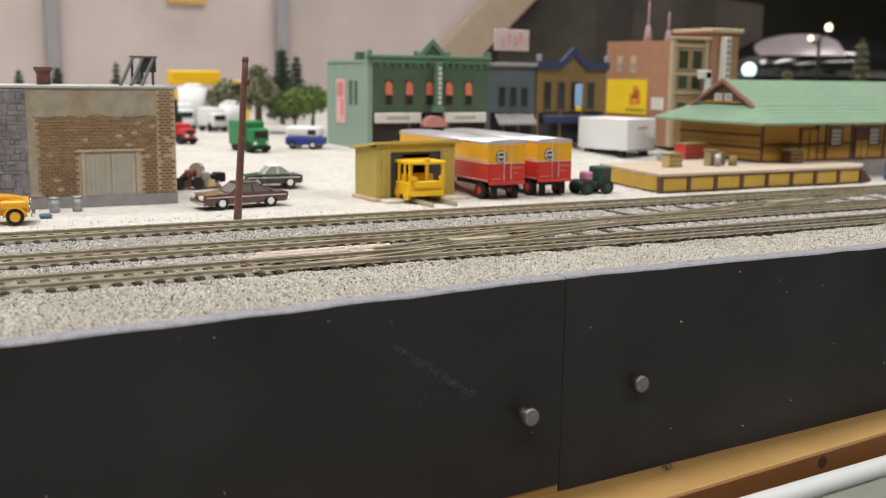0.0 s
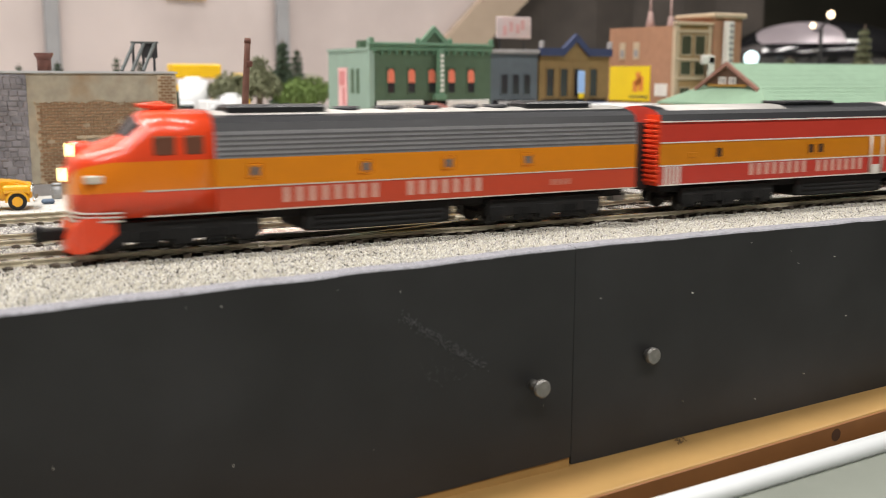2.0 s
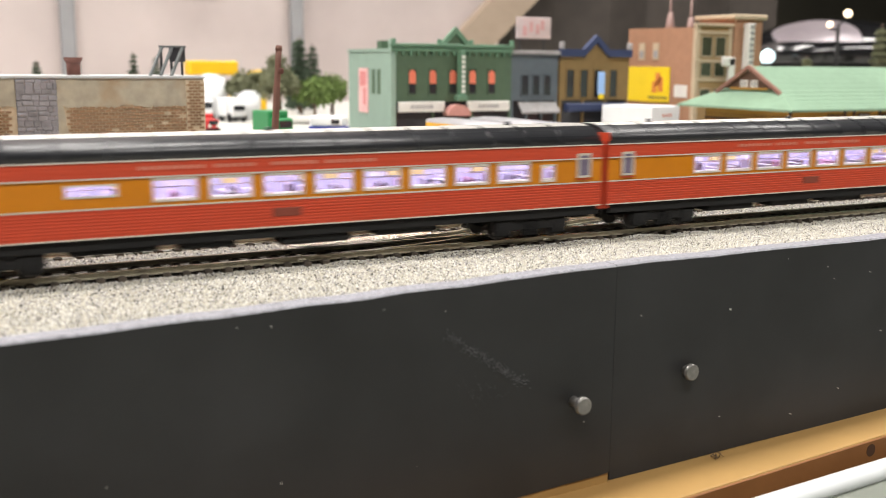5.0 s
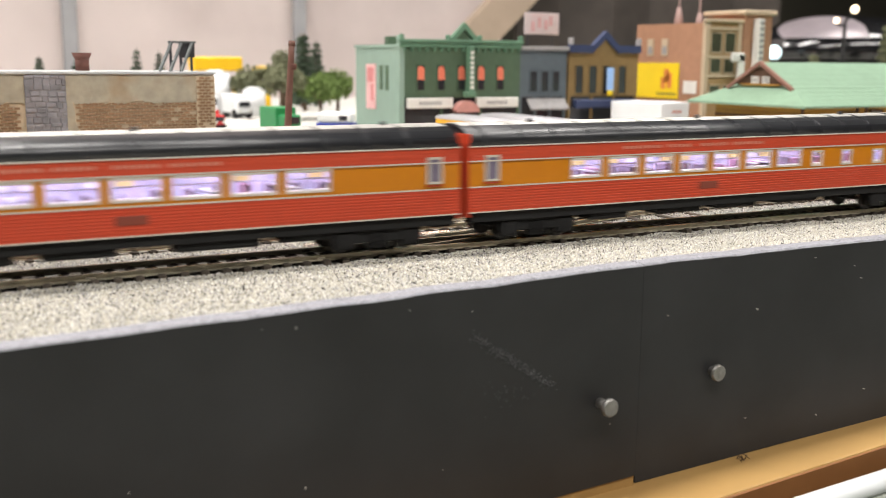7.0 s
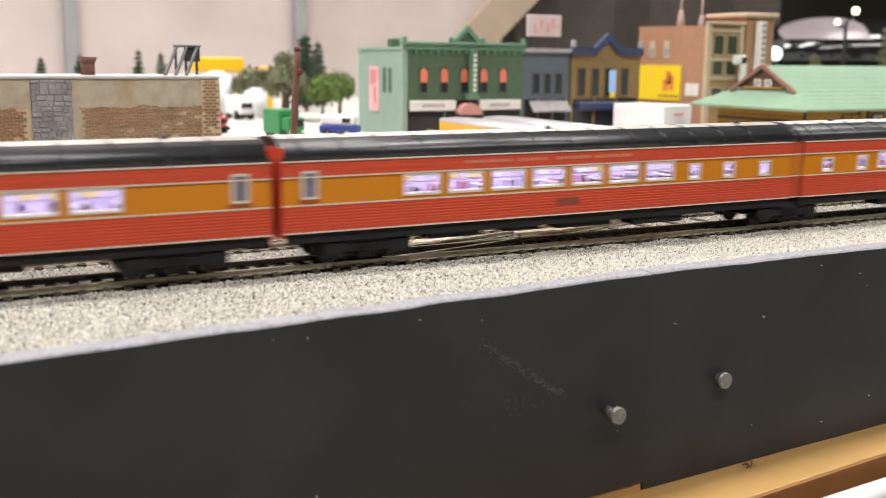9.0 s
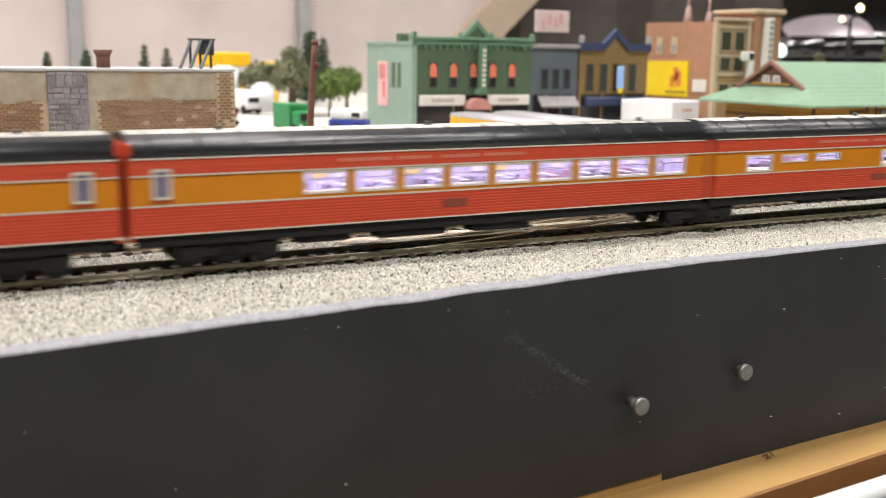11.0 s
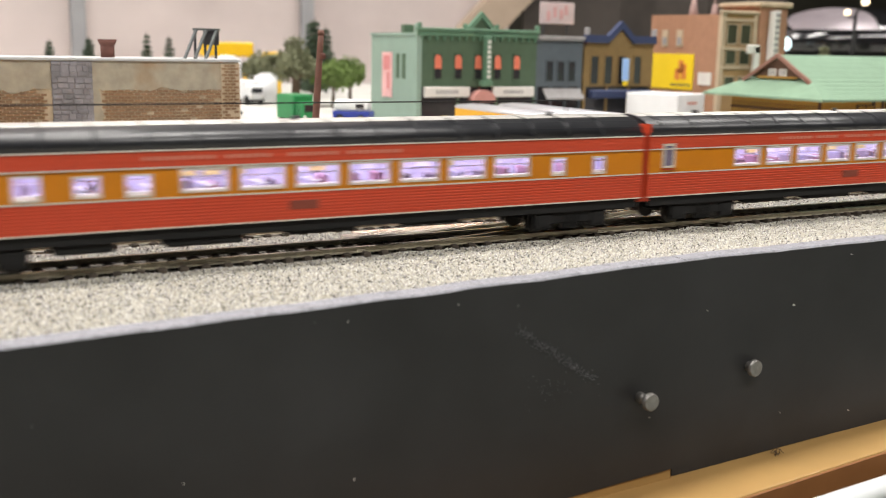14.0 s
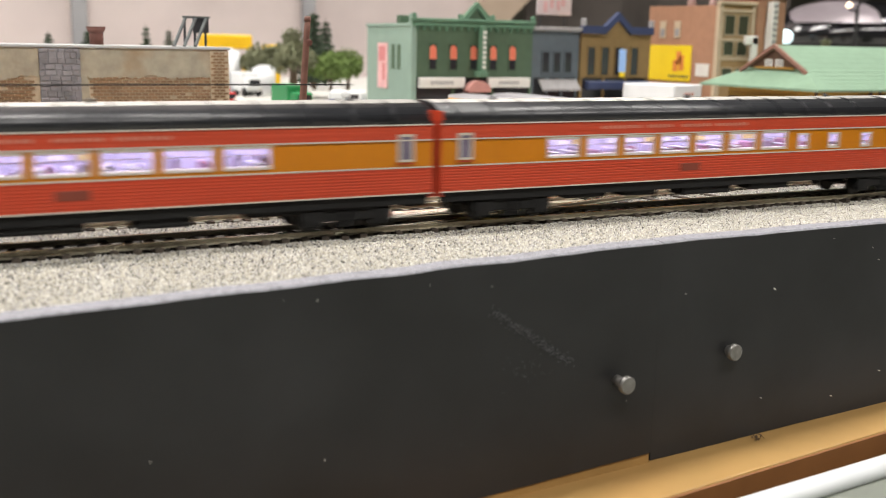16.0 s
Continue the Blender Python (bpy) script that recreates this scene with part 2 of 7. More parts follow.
def ballast_z(x, y):
    if y < -43:
        z = 4.6 + (max(-4.2, 0.021 * (x - 50)) if x < 50 else 0.0)
    elif y < -12:
        z = 1.75 + (2.85 + (max(-4.0, 0.021 * (x - 50)) if x < 50 else 0.0)) * ((-12 - y) / 31) ** 1.4
    elif y < -6.2:
        z = 1.7 + 0.6 * noise.noise((x * 0.12, y * 0.2, 4.0))
    elif y < 68:
        z = 1.5 if y < 7 else 1.85
    else:
        z = max(-0.6, 1.6 - (y - 68) * 0.3)
    return z + 0.45 * noise.noise((x * 0.05, y * 0.08, 0.0)) * (1 if y < -9 else 0.3) + 0.2 * noise.noise((x * 0.4, y * 0.4, 2.0)) * (1 if y < -9 else 0.4)


# the yard: one wavy sheet, finer near the camera
bm = bmesh.new()
ys = [66 + 3 * i for i in range(30)] + [156 + 8 * i for i in range(16)] + [300, 400, 550, 720, 1000]
xs = [X0, -1500, -700, -350] + [-200 + 8 * i for i in range(80)] + [500, 600, 800, 1200, 2000, X1]
vs = [[bm.verts.new((x * MM, y * MM, yard_z(x, y) * MM)) for x in xs] for y in ys]
for a, b in zip(vs, vs[1:]):
    for k in range(len(xs) - 1):
        bm.faces.new((a[k], a[k + 1], b[k + 1], b[k])).smooth = True
structure(part("ground", bm, M_YARD), "pale sandy scenic ground of a model town", "ground")

ball = grid_sheet("ballast_bed", -160, 440, 300, [-47 + 1.5 * i for i in range(82)], ballast_z, [M_BALLAST])
structure(ball, "speckled pale fine gravel bed along the tracks", "gravel")
far_a = grid_sheet("ballast_bed", X0, -160, 60, [-47, -43, -35, -25, -12, 12, 68, 75], lambda x, y: ballast_z(-160, y), [M_BALLAST])
structure(far_a, "speckled pale fine gravel bed along the tracks", "gravel")
far_b = grid_sheet("ballast_bed", 440, X1, 60, [-47, -43, -35, -25, -12, 12, 68, 75], lambda x, y: ballast_z(440, y), [M_BALLAST])
structure(far_b, "speckled pale fine gravel bed along the tracks", "gravel")

# table deck under the scenery
bm = bmesh.new()
box(bm, X0, X1, -44.5, 1000, -30, -3)
structure(part("table_deck", bm, M_WOOD), "plywood deck of the model railway table", "table")

# fascia: two painted boards that meet at a joint
JX = 49.7


def fascia(x0, x1, ztop, low, yf, name, label):
    root = empty(name, pmm(0, 0), label, "fascia board", "", "structure")
    bm = bmesh.new()
    n = max(2, int((min(x1, 420) - max(x0, -160)) / 3))
    st = sorted({x0, x1, *[max(x0, -160) + (min(x1, 420) - max(x0, -160)) * i / n for i in range(n + 1)]})
    rings = []
    for x in st:
        dz = 0.25 * noise.noise((x * 0.09, 0, 0)) + 0.12 * noise.noise((x * 0.6, 1, 0))
        yy = yf + 0.15 * noise.noise((x * 0.02, 5, 0))
        ch = 0.35
        dz += max(-4.2, 0.022 * (x - JX)) if x < JX else 0.0
        zbot = low(min(max(x, -40), 190)) + 0.12 * noise.noise((x * 0.25, 3, 0))
        rings.append([(x, yy, zbot + 0.3 * noise.noise((x * 0.03, 9, 0))), (x, yy, ztop + dz - ch), (x, yy + ch, ztop + dz), (x, yf + 4.2, ztop + dz), (x, yf + 4.2, zbot)])
    loft(bm, rings, [0, 1, 1, 0, 0], smooth=False)
    part("board", bm, [M_FASCIA, M_EDGE], root)
    return root


f_left = fascia(X0, JX - 0.3, 5.45, lambda x: -37.6 + 0.05 * (x - 48), -49.3, "fascia_left", "matt black painted hardboard fascia with scuffed raw grey edge")
f_right = fascia(JX + 0.3, X1, 5.35, lambda x: -39.5 + 0.036 * (x - 50), -48.6, "fascia_right", "matt black painted hardboard fascia screwed along the table edge")

# scuffs and flecks on the board
random.seed(5)
bm = bmesh.new()
for k in range(26):
    x, z = random.uniform(-70, 170), random.uniform(-35, 3)
    s = random.uniform(0.06, 0.2)
    box(bm, x, x + s, -49.42, -49.38 if x < JX else -48.9, z, z + s * random.uniform(0.6, 2.0))
tagged(part("paint_flecks", bm, M_PALEBAR), "tiny pale flecks on the black board", "flecks", "", "stuff")
M_SCUFF = mat("scuffed_paint", (0.13, 0.13, 0.135), 0.8, 0, 0.5, 700, 0.3, 150)
bm = bmesh.new()
for k in range(420):
    s = random.random()
    x, z = 12 + 17 * s + random.gauss(0, 0.55), -4.5 - 11.5 * s + random.gauss(0, 0.4)
    box(bm, x, x + random.uniform(0.05, 0.3), -49.43 + 0.002 * (k % 9), -49.3, z, z + random.uniform(0.04, 0.12))
for k in range(45):
    x, z = random.gauss(20, 4), random.gauss(-16, 1.5)
    box(bm, x, x + random.uniform(0.05, 0.2), -49.43 + 0.002 * (k % 9), -49.3, z, z + random.uniform(0.03, 0.08))
tagged(part("scuff_mark", bm, M_SCUFF, None), "faint diagonal scuff on the black board", "scuff", "", "stuff")


def bolt(x, z, yf, out, name="screw_post"):
    r = empty(name, pmm(x, yf, z, 0), "dull zinc screw post in the black fascia board", "screw", "fascia screws")
    bm = bmesh.new()
    tube(bm, (0, 0.5, 0), (0, -out, 0), 1.05, seg=16)
    part("shank", bm, M_STEEL, r)
    bm = bmesh.new()
    tube(bm, (0, -out, 0), (0, -out - 0.25, 0), 1.5, 1.75, seg=24)
    tube(bm, (0, -out - 0.25, 0), (0, -out - 1.1, 0), 1.75, 1.75, seg=24)
    tube(bm, (0, -out - 1.1, 0), (0, -out - 1.3, 0), 1.75, 1.5, seg=24)
    box(bm, -0.18, 0.18, -out - 1.33, -out - 1.2, -1.3, 1.3)
    part("head", bm, M_STEEL, r)
    return r


bolt(40.0, -20.9, -49.3, 2.6)
bolt(68.6, -18.6, -48.8, 0.9)

# a pine plank that sticks out under the fascia a few degrees askew, with a drilled hole and a glue clump
beam = empty("pine_beam", pmm(80, -61.2, -38.5, 2.3, 0, -2.1), "varnished pine bench beam under the black fascia", "beam", "", "structure")
bm = bmesh.new()
bevelled(bm, -500, 500, 0, 26, -36, 0, 0.35, 0, 2)
part("board", bm, M_WOOD, beam)
# same pine; the front face's shade is put into a darker colour
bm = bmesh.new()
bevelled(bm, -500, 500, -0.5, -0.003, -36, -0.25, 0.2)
part("front_edge", bm, mat("shaded_pine_front", (0.25, 0.105, 0.032), 0.5, 0, 0.2, 90, 0.1, 15), beam, "pine front edge, coloured darker for its shade")
bm = bmesh.new()
tube(bm, (32.6, -0.56, -2.5), (32.6, 1.2, -2.5), 1.45, seg=18)
part("knot_hole", bm, mat("knot", (0.07, 0.03, 0.012), 0.8), beam, "dark drilled knot hole")
random.seed(8)
bm = bmesh.new()
for k in range(16):
    c = Vector((random.gauss(76.3, 0.8), -50.4 + random.uniform(-1.0, 0.8), -38.3 + random.gauss(0, 0.4)))
    d = Vector((random.uniform(-1, 1), random.uniform(-1, 0.3), random.uniform(-1, 1))).normalized() * random.uniform(0.6, 1.4)
    tube(bm, c, c + d, 0.11, 0.07, seg=5)
tagged(part("glue_clump", bm, mat("dried_glue", (0.10, 0.06, 0.03), 0.7)), "small brown clump of dried glue and fibres", "clump")

bm = bmesh.new()
box(bm, X0, X1, -44.8, -36.5, -45, -30.2)
structure(part("bench_rail", bm, M_WOOD), "plain pine rail behind the fascia", "rail")

bm = bmesh.new()
loft(bm, [[(x, -49.0, -44), (x, -49.0, -37.65 + 0.05 * (x - 48)), (x, -45.3, -37.65 + 0.05 * (x - 48)), (x, -45.3, -44)] for x in (-35, 0, 25, JX - 0.4)], smooth=False)
tagged(part("wood_shim", bm, M_WOOD), "thin pine shim between the fascia and the beam", "shim")

# a lower shelf before the table, a few degrees askew
cart = pmm(80, -70.4, 0, 4.0)
bm = bmesh.new()
rings = [[(x, 2.4 * math.cos(a), -40.3 + 2.2 * math.sin(a)) for a in [k * math.pi / 10 for k in range(20)]] for x in (-430, 230)]
loft(bm, rings)
structure(part("white_rail", bm, M_WHITE_RAIL, None, "", cart), "rounded white plastic edge rail of a lower shelf", "rail")
bm = bmesh.new()
bevelled(bm, -430, 230, -500, -1.2, -52, -41.4, 0.6)
structure(part("lower_shelf", bm, M_SHELF, None, "", cart), "grey green lower shelf before the table", "shelf")

# ---- room ----
M_CEIL = mat("dim_ceiling", (0.05, 0.05, 0.048), 0.9, 0, 0.1, 3, 0)
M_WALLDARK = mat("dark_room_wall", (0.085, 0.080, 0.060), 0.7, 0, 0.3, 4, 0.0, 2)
M_FLOORROOM = mat("concrete_floor", (0.18, 0.17, 0.16), 0.8, 0, 0.1, 8, 0)
M_PANEL = mat("dull_galvanised_sheet", (0.62, 0.54, 0.52), 0.55, 0.25, 0.10, 14, 0.02, 5, (0.36, 0.30, 0.29), 0.6)
M_POST = mat("grey_painted_post", (0.30, 0.30, 0.31), 0.6, 0, 0.1, 40, 0.05)


def slab(name, x0, x1, y0, y1, z0, z1, m, label, category):
    bm = bmesh.new()
    box(bm, x0, x1, y0, y1, z0, z1)
    return structure(part(name, bm, m), label, category)


slab("floor", -3200, 3400, -2500, 2600, -1150, -1100, M_FLOORROOM, "dim concrete basement floor", "floor")
slab("ceiling", -3200, 3400, -2500, 2600, 1450, 1500, M_CEIL, "dark basement ceiling", "ceiling")
slab("wall_south", -3200, 3400, -2550, -2500, -1100, 1450, M_FLOORROOM, "plain grey basement wall", "wall")
slab("wall_west", -3250, -3200, -2500, 2600, -1100, 1450, M_FLOORROOM, "plain grey basement wall", "wall")
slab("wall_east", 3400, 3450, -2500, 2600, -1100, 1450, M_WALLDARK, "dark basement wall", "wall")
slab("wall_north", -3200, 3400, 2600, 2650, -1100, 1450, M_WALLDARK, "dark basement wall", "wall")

# metal backdrop with upright posts behind the town
back = empty("backdrop", pmm(0, 0), "dull pinkish galvanised sheet backdrop with grey posts", "backdrop", "", "structure")
bm = bmesh.new()
box(bm, -2700, 470, 712, 716, -3, 800)
part("sheet", bm, M_PANEL, back)
for x in (-160, 52, 252):
    bm = bmesh.new()
    bevelled(bm, x - 6, x + 6, 704, 711.5, 5, 800, 1.0)
    part("post", bm, M_POST, back)
bm = bmesh.new()
box(bm, 148, 182, 709.5, 711.5, 103, 118)
part("yellow_label", bm, mat("faded_yellow", (0.62, 0.38, 0.10), 0.7), back, "faded yellow paper label")

for lx, ly, share in LAMPS:
    f = empty("ceiling_lamp", pose(lx, ly, 1.45), "long fluorescent ceiling lamp with white housing", "ceiling lamp", "ceiling lamps")
    bm = bmesh.new()
    box(bm, -600, 600, -140, 140, -30, 0)
    part("housing", bm, M_WHITE_RAIL, f)

# ---- tracks ----
RAILTOP = 3.5


def rail_mesh(bm, pts):
    """One rail along points in x and y: foot, web and head; the head's top is polished."""
    prof = [(-0.8, 2.35), (0.8, 2.35), (0.8, 2.5), (0.3, 2.62), (0.3, 3.0), (0.46, 3.1), (0.46, 3.42), (0.38, RAILTOP), (-0.38, RAILTOP), (-0.46, 3.42), (-0.46, 3.1), (-0.3, 3.0), (-0.3, 2.62), (-0.8, 2.5)]
    rings = []
    for i, (x, y) in enumerate(pts):
        a, b = Vector(pts[max(i - 1, 0)]), Vector(pts[min(i + 1, len(pts) - 1)])
        d = (b - a).normalized()
        nx, ny = -d.y, d.x
        rings.append([(x + nx * u, y + ny * u, z) for u, z in prof])
    loft(bm, rings, [0] * 7 + [1] + [0] * 6, smooth=False)


tie_bm = bmesh.new()
box(tie_bm, -0.78, 0.78, -6.5, 6.5, 0.2, 2.4)
box(tie_bm, -0.6, 0.6, -5.9, -3.1, 2.4, 2.55)
box(tie_bm, -0.6, 0.6, 3.1, 5.9, 2.4, 2.55)
finish(tie_bm)
TIE = bpy.data.meshes.new("tie")
tie_bm.to_mesh(TIE)
TIE.materials.append(M_TIE)


def track(y, name, label):
    r = empty(name, pmm(0, y), label, "railway track", "tracks", "structure")
    for s in (-4.5, 4.5):
        bm = bmesh.new()
        rail_mesh(bm, [(X0, s), (-300, s), (0, s), (300, s), (X1, s)])
        part("rail", bm, [M_RAIL, M_RAILHEAD], r)
    bm = bmesh.new()
    x = X0
    while x < X1:
        if not -110 < x < 310:
            box(bm, x - 0.78, x + 0.78, -6.5, 6.5, 0.2, 2.4)
        x += 4.2
    tagged(part("far_ties", bm, M_TIE, r), kind="stuff")
    return r


tr_c = track(0, "main_track", "nickel model rails on dark weathered ties")
tr_b = track(26.3, "passing_track", "nickel model rails on dark weathered ties")
tr_a = track(60.5, "house_track", "nickel model rails in grey ballast")


def easing(s):
    return s * s * (3 - 2 * s)


def crossover(xa, ya, xb, yb, name):
    r = empty(name, pmm(0, 0), "model turnout with closely set curved rails", "turnout", "turnouts", "structure")
    for s in (-4.5, 4.5):
        bm = bmesh.new()
        rail_mesh(bm, [(xa + (xb - xa) * k / 24, ya + (yb - ya) * easing(k / 24) + s) for k in range(25)])
        part("rail", bm, [M_RAIL, M_RAILHEAD], r)
    for k in range(1, 12):
        f = k / 12
        bm = bmesh.new()
        x = xa + (xb - xa) * f
        box(bm, x - 0.95, x + 0.95, ya + 9, yb - 9, 0.2, 2.36)
        part("long_tie", bm, M_TIE, r)
    for f, s in ((0.5, 0),):
        bm = bmesh.new()
        x = xa + (xb - xa) * f
        y = (ya + yb) / 2
        bevelled(bm, x - 9, x + 9, y - 1.1, y + 1.1, 1.5, 3.3, 0.2)
        part("frog", bm, M_RAIL, r)
    for sx in (xa + 14, xb - 14):
        bm = bmesh.new()
        yy = ya if sx < (xa + xb) / 2 else yb
        box(bm, sx - 10, sx + 10, yy - 3.5, yy - 3.0, 1.5, 3.4)
        part("guard_rail", bm, M_RAIL, r)
    return r


crossover(4, 0, 128, 26.3, "turnout")
crossover(120, 26.3, 292, 60.5, "turnout")
# short bright chamfered rails, added to catch a lamp glint at the turnout
M_GLINT = mat("bright_glint_rail", (0.88, 0.76, 0.66), 0.27, 1.0, 0.08, 500, 0.05, 60)
glints = empty("glint_rails", pmm(0, 0), "closely set bright rails added to catch a glint", "rails", "", "structure")
for y, x0, x1 in ((6.4, 4, 33), (9.6, 2, 36), (12.8, 6, 40)):
    bm = bmesh.new()
    loft(bm, [[(x, y - 0.8, 1.5), (x, y - 0.8, 2.5), (x, y + 0.1, 3.4), (x, y + 0.5, 3.4), (x, y + 0.5, 1.5)] for x in (x0, x1)], smooth=False)
    part("closure_rail", bm, M_GLINT, glints)

# rail joiners on the near track
for x in (-45.5, 0.5, 62.0):
    for s in (-4.5, 4.5):
        bm = bmesh.new()
        box(bm, x - 0.9, x + 0.9, s - 0.55, s + 0.55, 2.4, 3.0)
        part("rail_joiner", bm, M_RAILHEAD, tr_c, "small bright metal rail joiner")

# loose gravel grains along the near shoulder and between the rails
rng = np.random.default_rng(11)


def grains(name, n, xr, yr, size, tones, label, keep=None, ground=ballast_z):
    oct_v = np.array([(1, 0, 0), (-1, 0, 0), (0, 1, 0), (0, -1, 0), (0, 0, 1), (0, 0, -1)], float)
    oct_f = np.array([(0, 2, 4), (2, 1, 4), (1, 3, 4), (3, 0, 4), (2, 0, 5), (1, 2, 5), (3, 1, 5), (0, 3, 5)])
    xs, ys = rng.uniform(*xr, n), rng.uniform(*yr, n)
    if keep is not None:
        ok = keep(xs, ys)
        xs, ys = xs[ok], ys[ok]
    n = len(xs)
    zs = np.array([ground(a, b) for a, b in zip(xs, ys)]) + 0.1
    s = rng.uniform(size[0], size[1], (n, 1, 1)) * rng.uniform(0.7, 1.3, (n, 1, 3))
    v = oct_v[None] * s + rng.normal(0, 0.08, (n, 6, 3)) * s
    a = rng.uniform(0, 6.28, n)
    c, sn = np.cos(a)[:, None], np.sin(a)[:, None]
    v = np.stack([v[..., 0] * c - v[..., 1] * sn, v[..., 0] * sn + v[..., 1] * c, v[..., 2]], -1)
    v += np.stack([xs, ys, zs], -1)[:, None]
    f = (oct_f[None] + 6 * np.arange(n)[:, None, None]).reshape(-1, 3)
    me = bpy.data.meshes.new(name)
    me.from_pydata((v.reshape(-1, 3) * MM).tolist(), [], f.tolist())
    for t in tones:
        me.materials.append(t)
    me.polygons.foreach_set("material_index", np.repeat(rng.choice(len(tones), n, p=[0.46, 0.22, 0.21, 0.11]), 8).astype(np.int32))
    return tagged(new(name, me), label, "gravel", "", "stuff")


G1 = mat("gravel_cream", (0.50, 0.475, 0.395), 0.9, 0, 0.15, 900, 0.2)
G2 = mat("gravel_grey", (0.37, 0.36, 0.35), 0.9, 0, 0.15, 900, 0.2)
G3 = mat("gravel_white", (0.70, 0.69, 0.64), 0.9, 0, 0.1, 900, 0.2)
G4 = mat("gravel_dark", (0.06, 0.055, 0.05), 0.9, 0, 0.2, 900, 0.2)


def not_rail(xs, ys):
    ok = np.ones(len(xs), bool)
    for c in (0, 26.3, 60.5):
        for s in (-4.5, 4.5):
            ok &= abs(ys - c - s) > 1.2
    return ok


grains("gravel", 115000, (-100, 300), (-44.6, -6.0), (0.13, 0.28), [G1, G2, G3, G4], "loose cream and grey gravel grains on the shoulder")
grains("gravel", 24000, (-100, 320), (7.0, 19.3), (0.15, 0.3), [G2, G1, G3, G4], "loose grey gravel grains between the tracks", not_rail)
grains("gravel", 30000, (-100, 320), (33.4, 53.4), (0.16, 0.3), [G2, G2, G3, G4], "loose grey gravel grains between the tracks", not_rail)
grains("gravel", 30000, (-100, 320), (-4, 70), (0.14, 0.3), [G2, G1, G3, G4], "thin gravel between the ties", lambda xs, ys: not_rail(xs, ys))

G5 = mat("yard_grit", (0.56, 0.54, 0.49), 0.95, 0, 0.2, 900, 0.2)
grains("gravel", 2600, (-100, 320), (70, 100), (0.12, 0.34), [G5, G5, G3, G5], "scattered sandy grit on the yard", None, yard_z)
grains("gravel", 1600, (-100, 320), (100, 200), (0.1, 0.26), [G5, G5, G3, G5], "scattered sandy grit on the yard", None, yard_z)

# ---- train ----
NOSE = [(0.0, 242.0), (0.5, 172.5), (1.0, 102.8), (1.5, 33.0), (1.7, 4.1), (2.0, -42.0), (2.2, -74.5), (2.7, -152.3), (3.0, -199.0), (3.5, -276.7),
        (4.0, -351.5), (6.3, -712.6), (7.0, -825.0), (8.0, -985.0), (9.0, -1145.0), (11.5, -1534.8), (12.5, -1687.5), (13.5, -1839.5), (14.0, -1916.0), (14.5, -1996.0), (15.3, -2127.0), (16.0, -2248.0)]
TRAIN = []


def section(w, zs, ztop, wt):
    """A half-open car section, from the left sill over the roof to the right sill."""
    left = [(-w, z) for z in zs]
    arc = []
    for k in range(1, 8):
        a = math.pi * k / 8
        arc.append((-wt * math.cos(a), zs[-1] + (ztop - zs[-1]) * math.sin(a) ** 0.8))
    return left + arc + [(w, z) for z in reversed(zs)]


def wheel(bm, x, y, r):
    tube(bm, (x, y - 0.5, r), (x, y + 0.5, r), r, seg=14)


def truck(parent, x, axles, span, z0=0.0, name="truck", style=0):
    """A black side-frame truck with its wheels."""
    t = new(name)
    t.parent = parent
    t.matrix_basis = pmm(x, 0, z0)
    bm = bmesh.new()
    for s in (-7.6, 7.6):
        bevelled(bm, -span / 2 - 2.6, span / 2 + 2.6, s - 0.7, s + 0.7, 2.4, 6.6, 0.3)
        for k in range(axles):
            ax = -span / 2 + span * k / (axles - 1)
            bevelled(bm, ax - 2.2, ax + 2.2, s - 0.95, s + 0.95, 1.3, 5.0, 0.35)
            tube(bm, (ax, s - 1.25 * (s < 0) + 1.25 * (s > 0) * 0, 3.0), (ax, s + 1.25, 3.0), 0.9, seg=10)
        for k in range(axles - 1):
            ax = -span / 2 + span * (k + 0.5) / (axles - 1)
            bevelled(bm, ax - 2.4, ax + 2.4, s - 0.55, s + 0.55, 1.1, 2.6, 0.3)
            for j in range(4):
                tube(bm, (ax - 1.5 + j, s - 0.9, 2.2), (ax - 1.5 + j, s - 0.9, 4.4), 0.3, seg=6)
    box(bm, -span / 2, span / 2, -5, 5, 4.4, 6.2)
    part("side_frame", bm, M_BLACK, t)
    for k in range(axles):
        ax = -span / 2 + span * k / (axles - 1)
        bm = bmesh.new()
        for s in (-4.6, 4.6):
            wheel(bm, ax, s, 2.75)
        tube(bm, (ax, -4.6, 2.75), (ax, 4.6, 2.75), 0.5, seg=8)
        part("wheelset", bm, mat_wheel, t)
    return t


mat_wheel = mat("blackened_wheel", (0.045, 0.042, 0.04), 0.4, 0.6, 0.2, 500, 0.1)
SILL, BELT0, BELT1, EAVE = 7.4, 13.0, 18.6, 23.6
CEAVE = 21.9
HW = 9.5


def band(bm, x0, x1, y, z0, z1, mi=0, t=0.6):
    box(bm, x0, x1, y - t / 2, y + t / 2, z0, z1, mi)


def letter_bars(parent, x0, pitch, z0, h, y, gap):
    """Two rows of pale bars, eight and seven, in the place of the company lettering."""
    for k in range(16 + gap):
        if 8 <= k <= 8 + gap:
            continue
        bm = bmesh.new()
        box(bm, x0 + k * pitch, x0 + k * pitch + pitch * 0.45, y - 0.09, y + 0.1, z0, z0 + h, 0)
        part("letter_bar", bm, M_LOCOLETTER, parent)


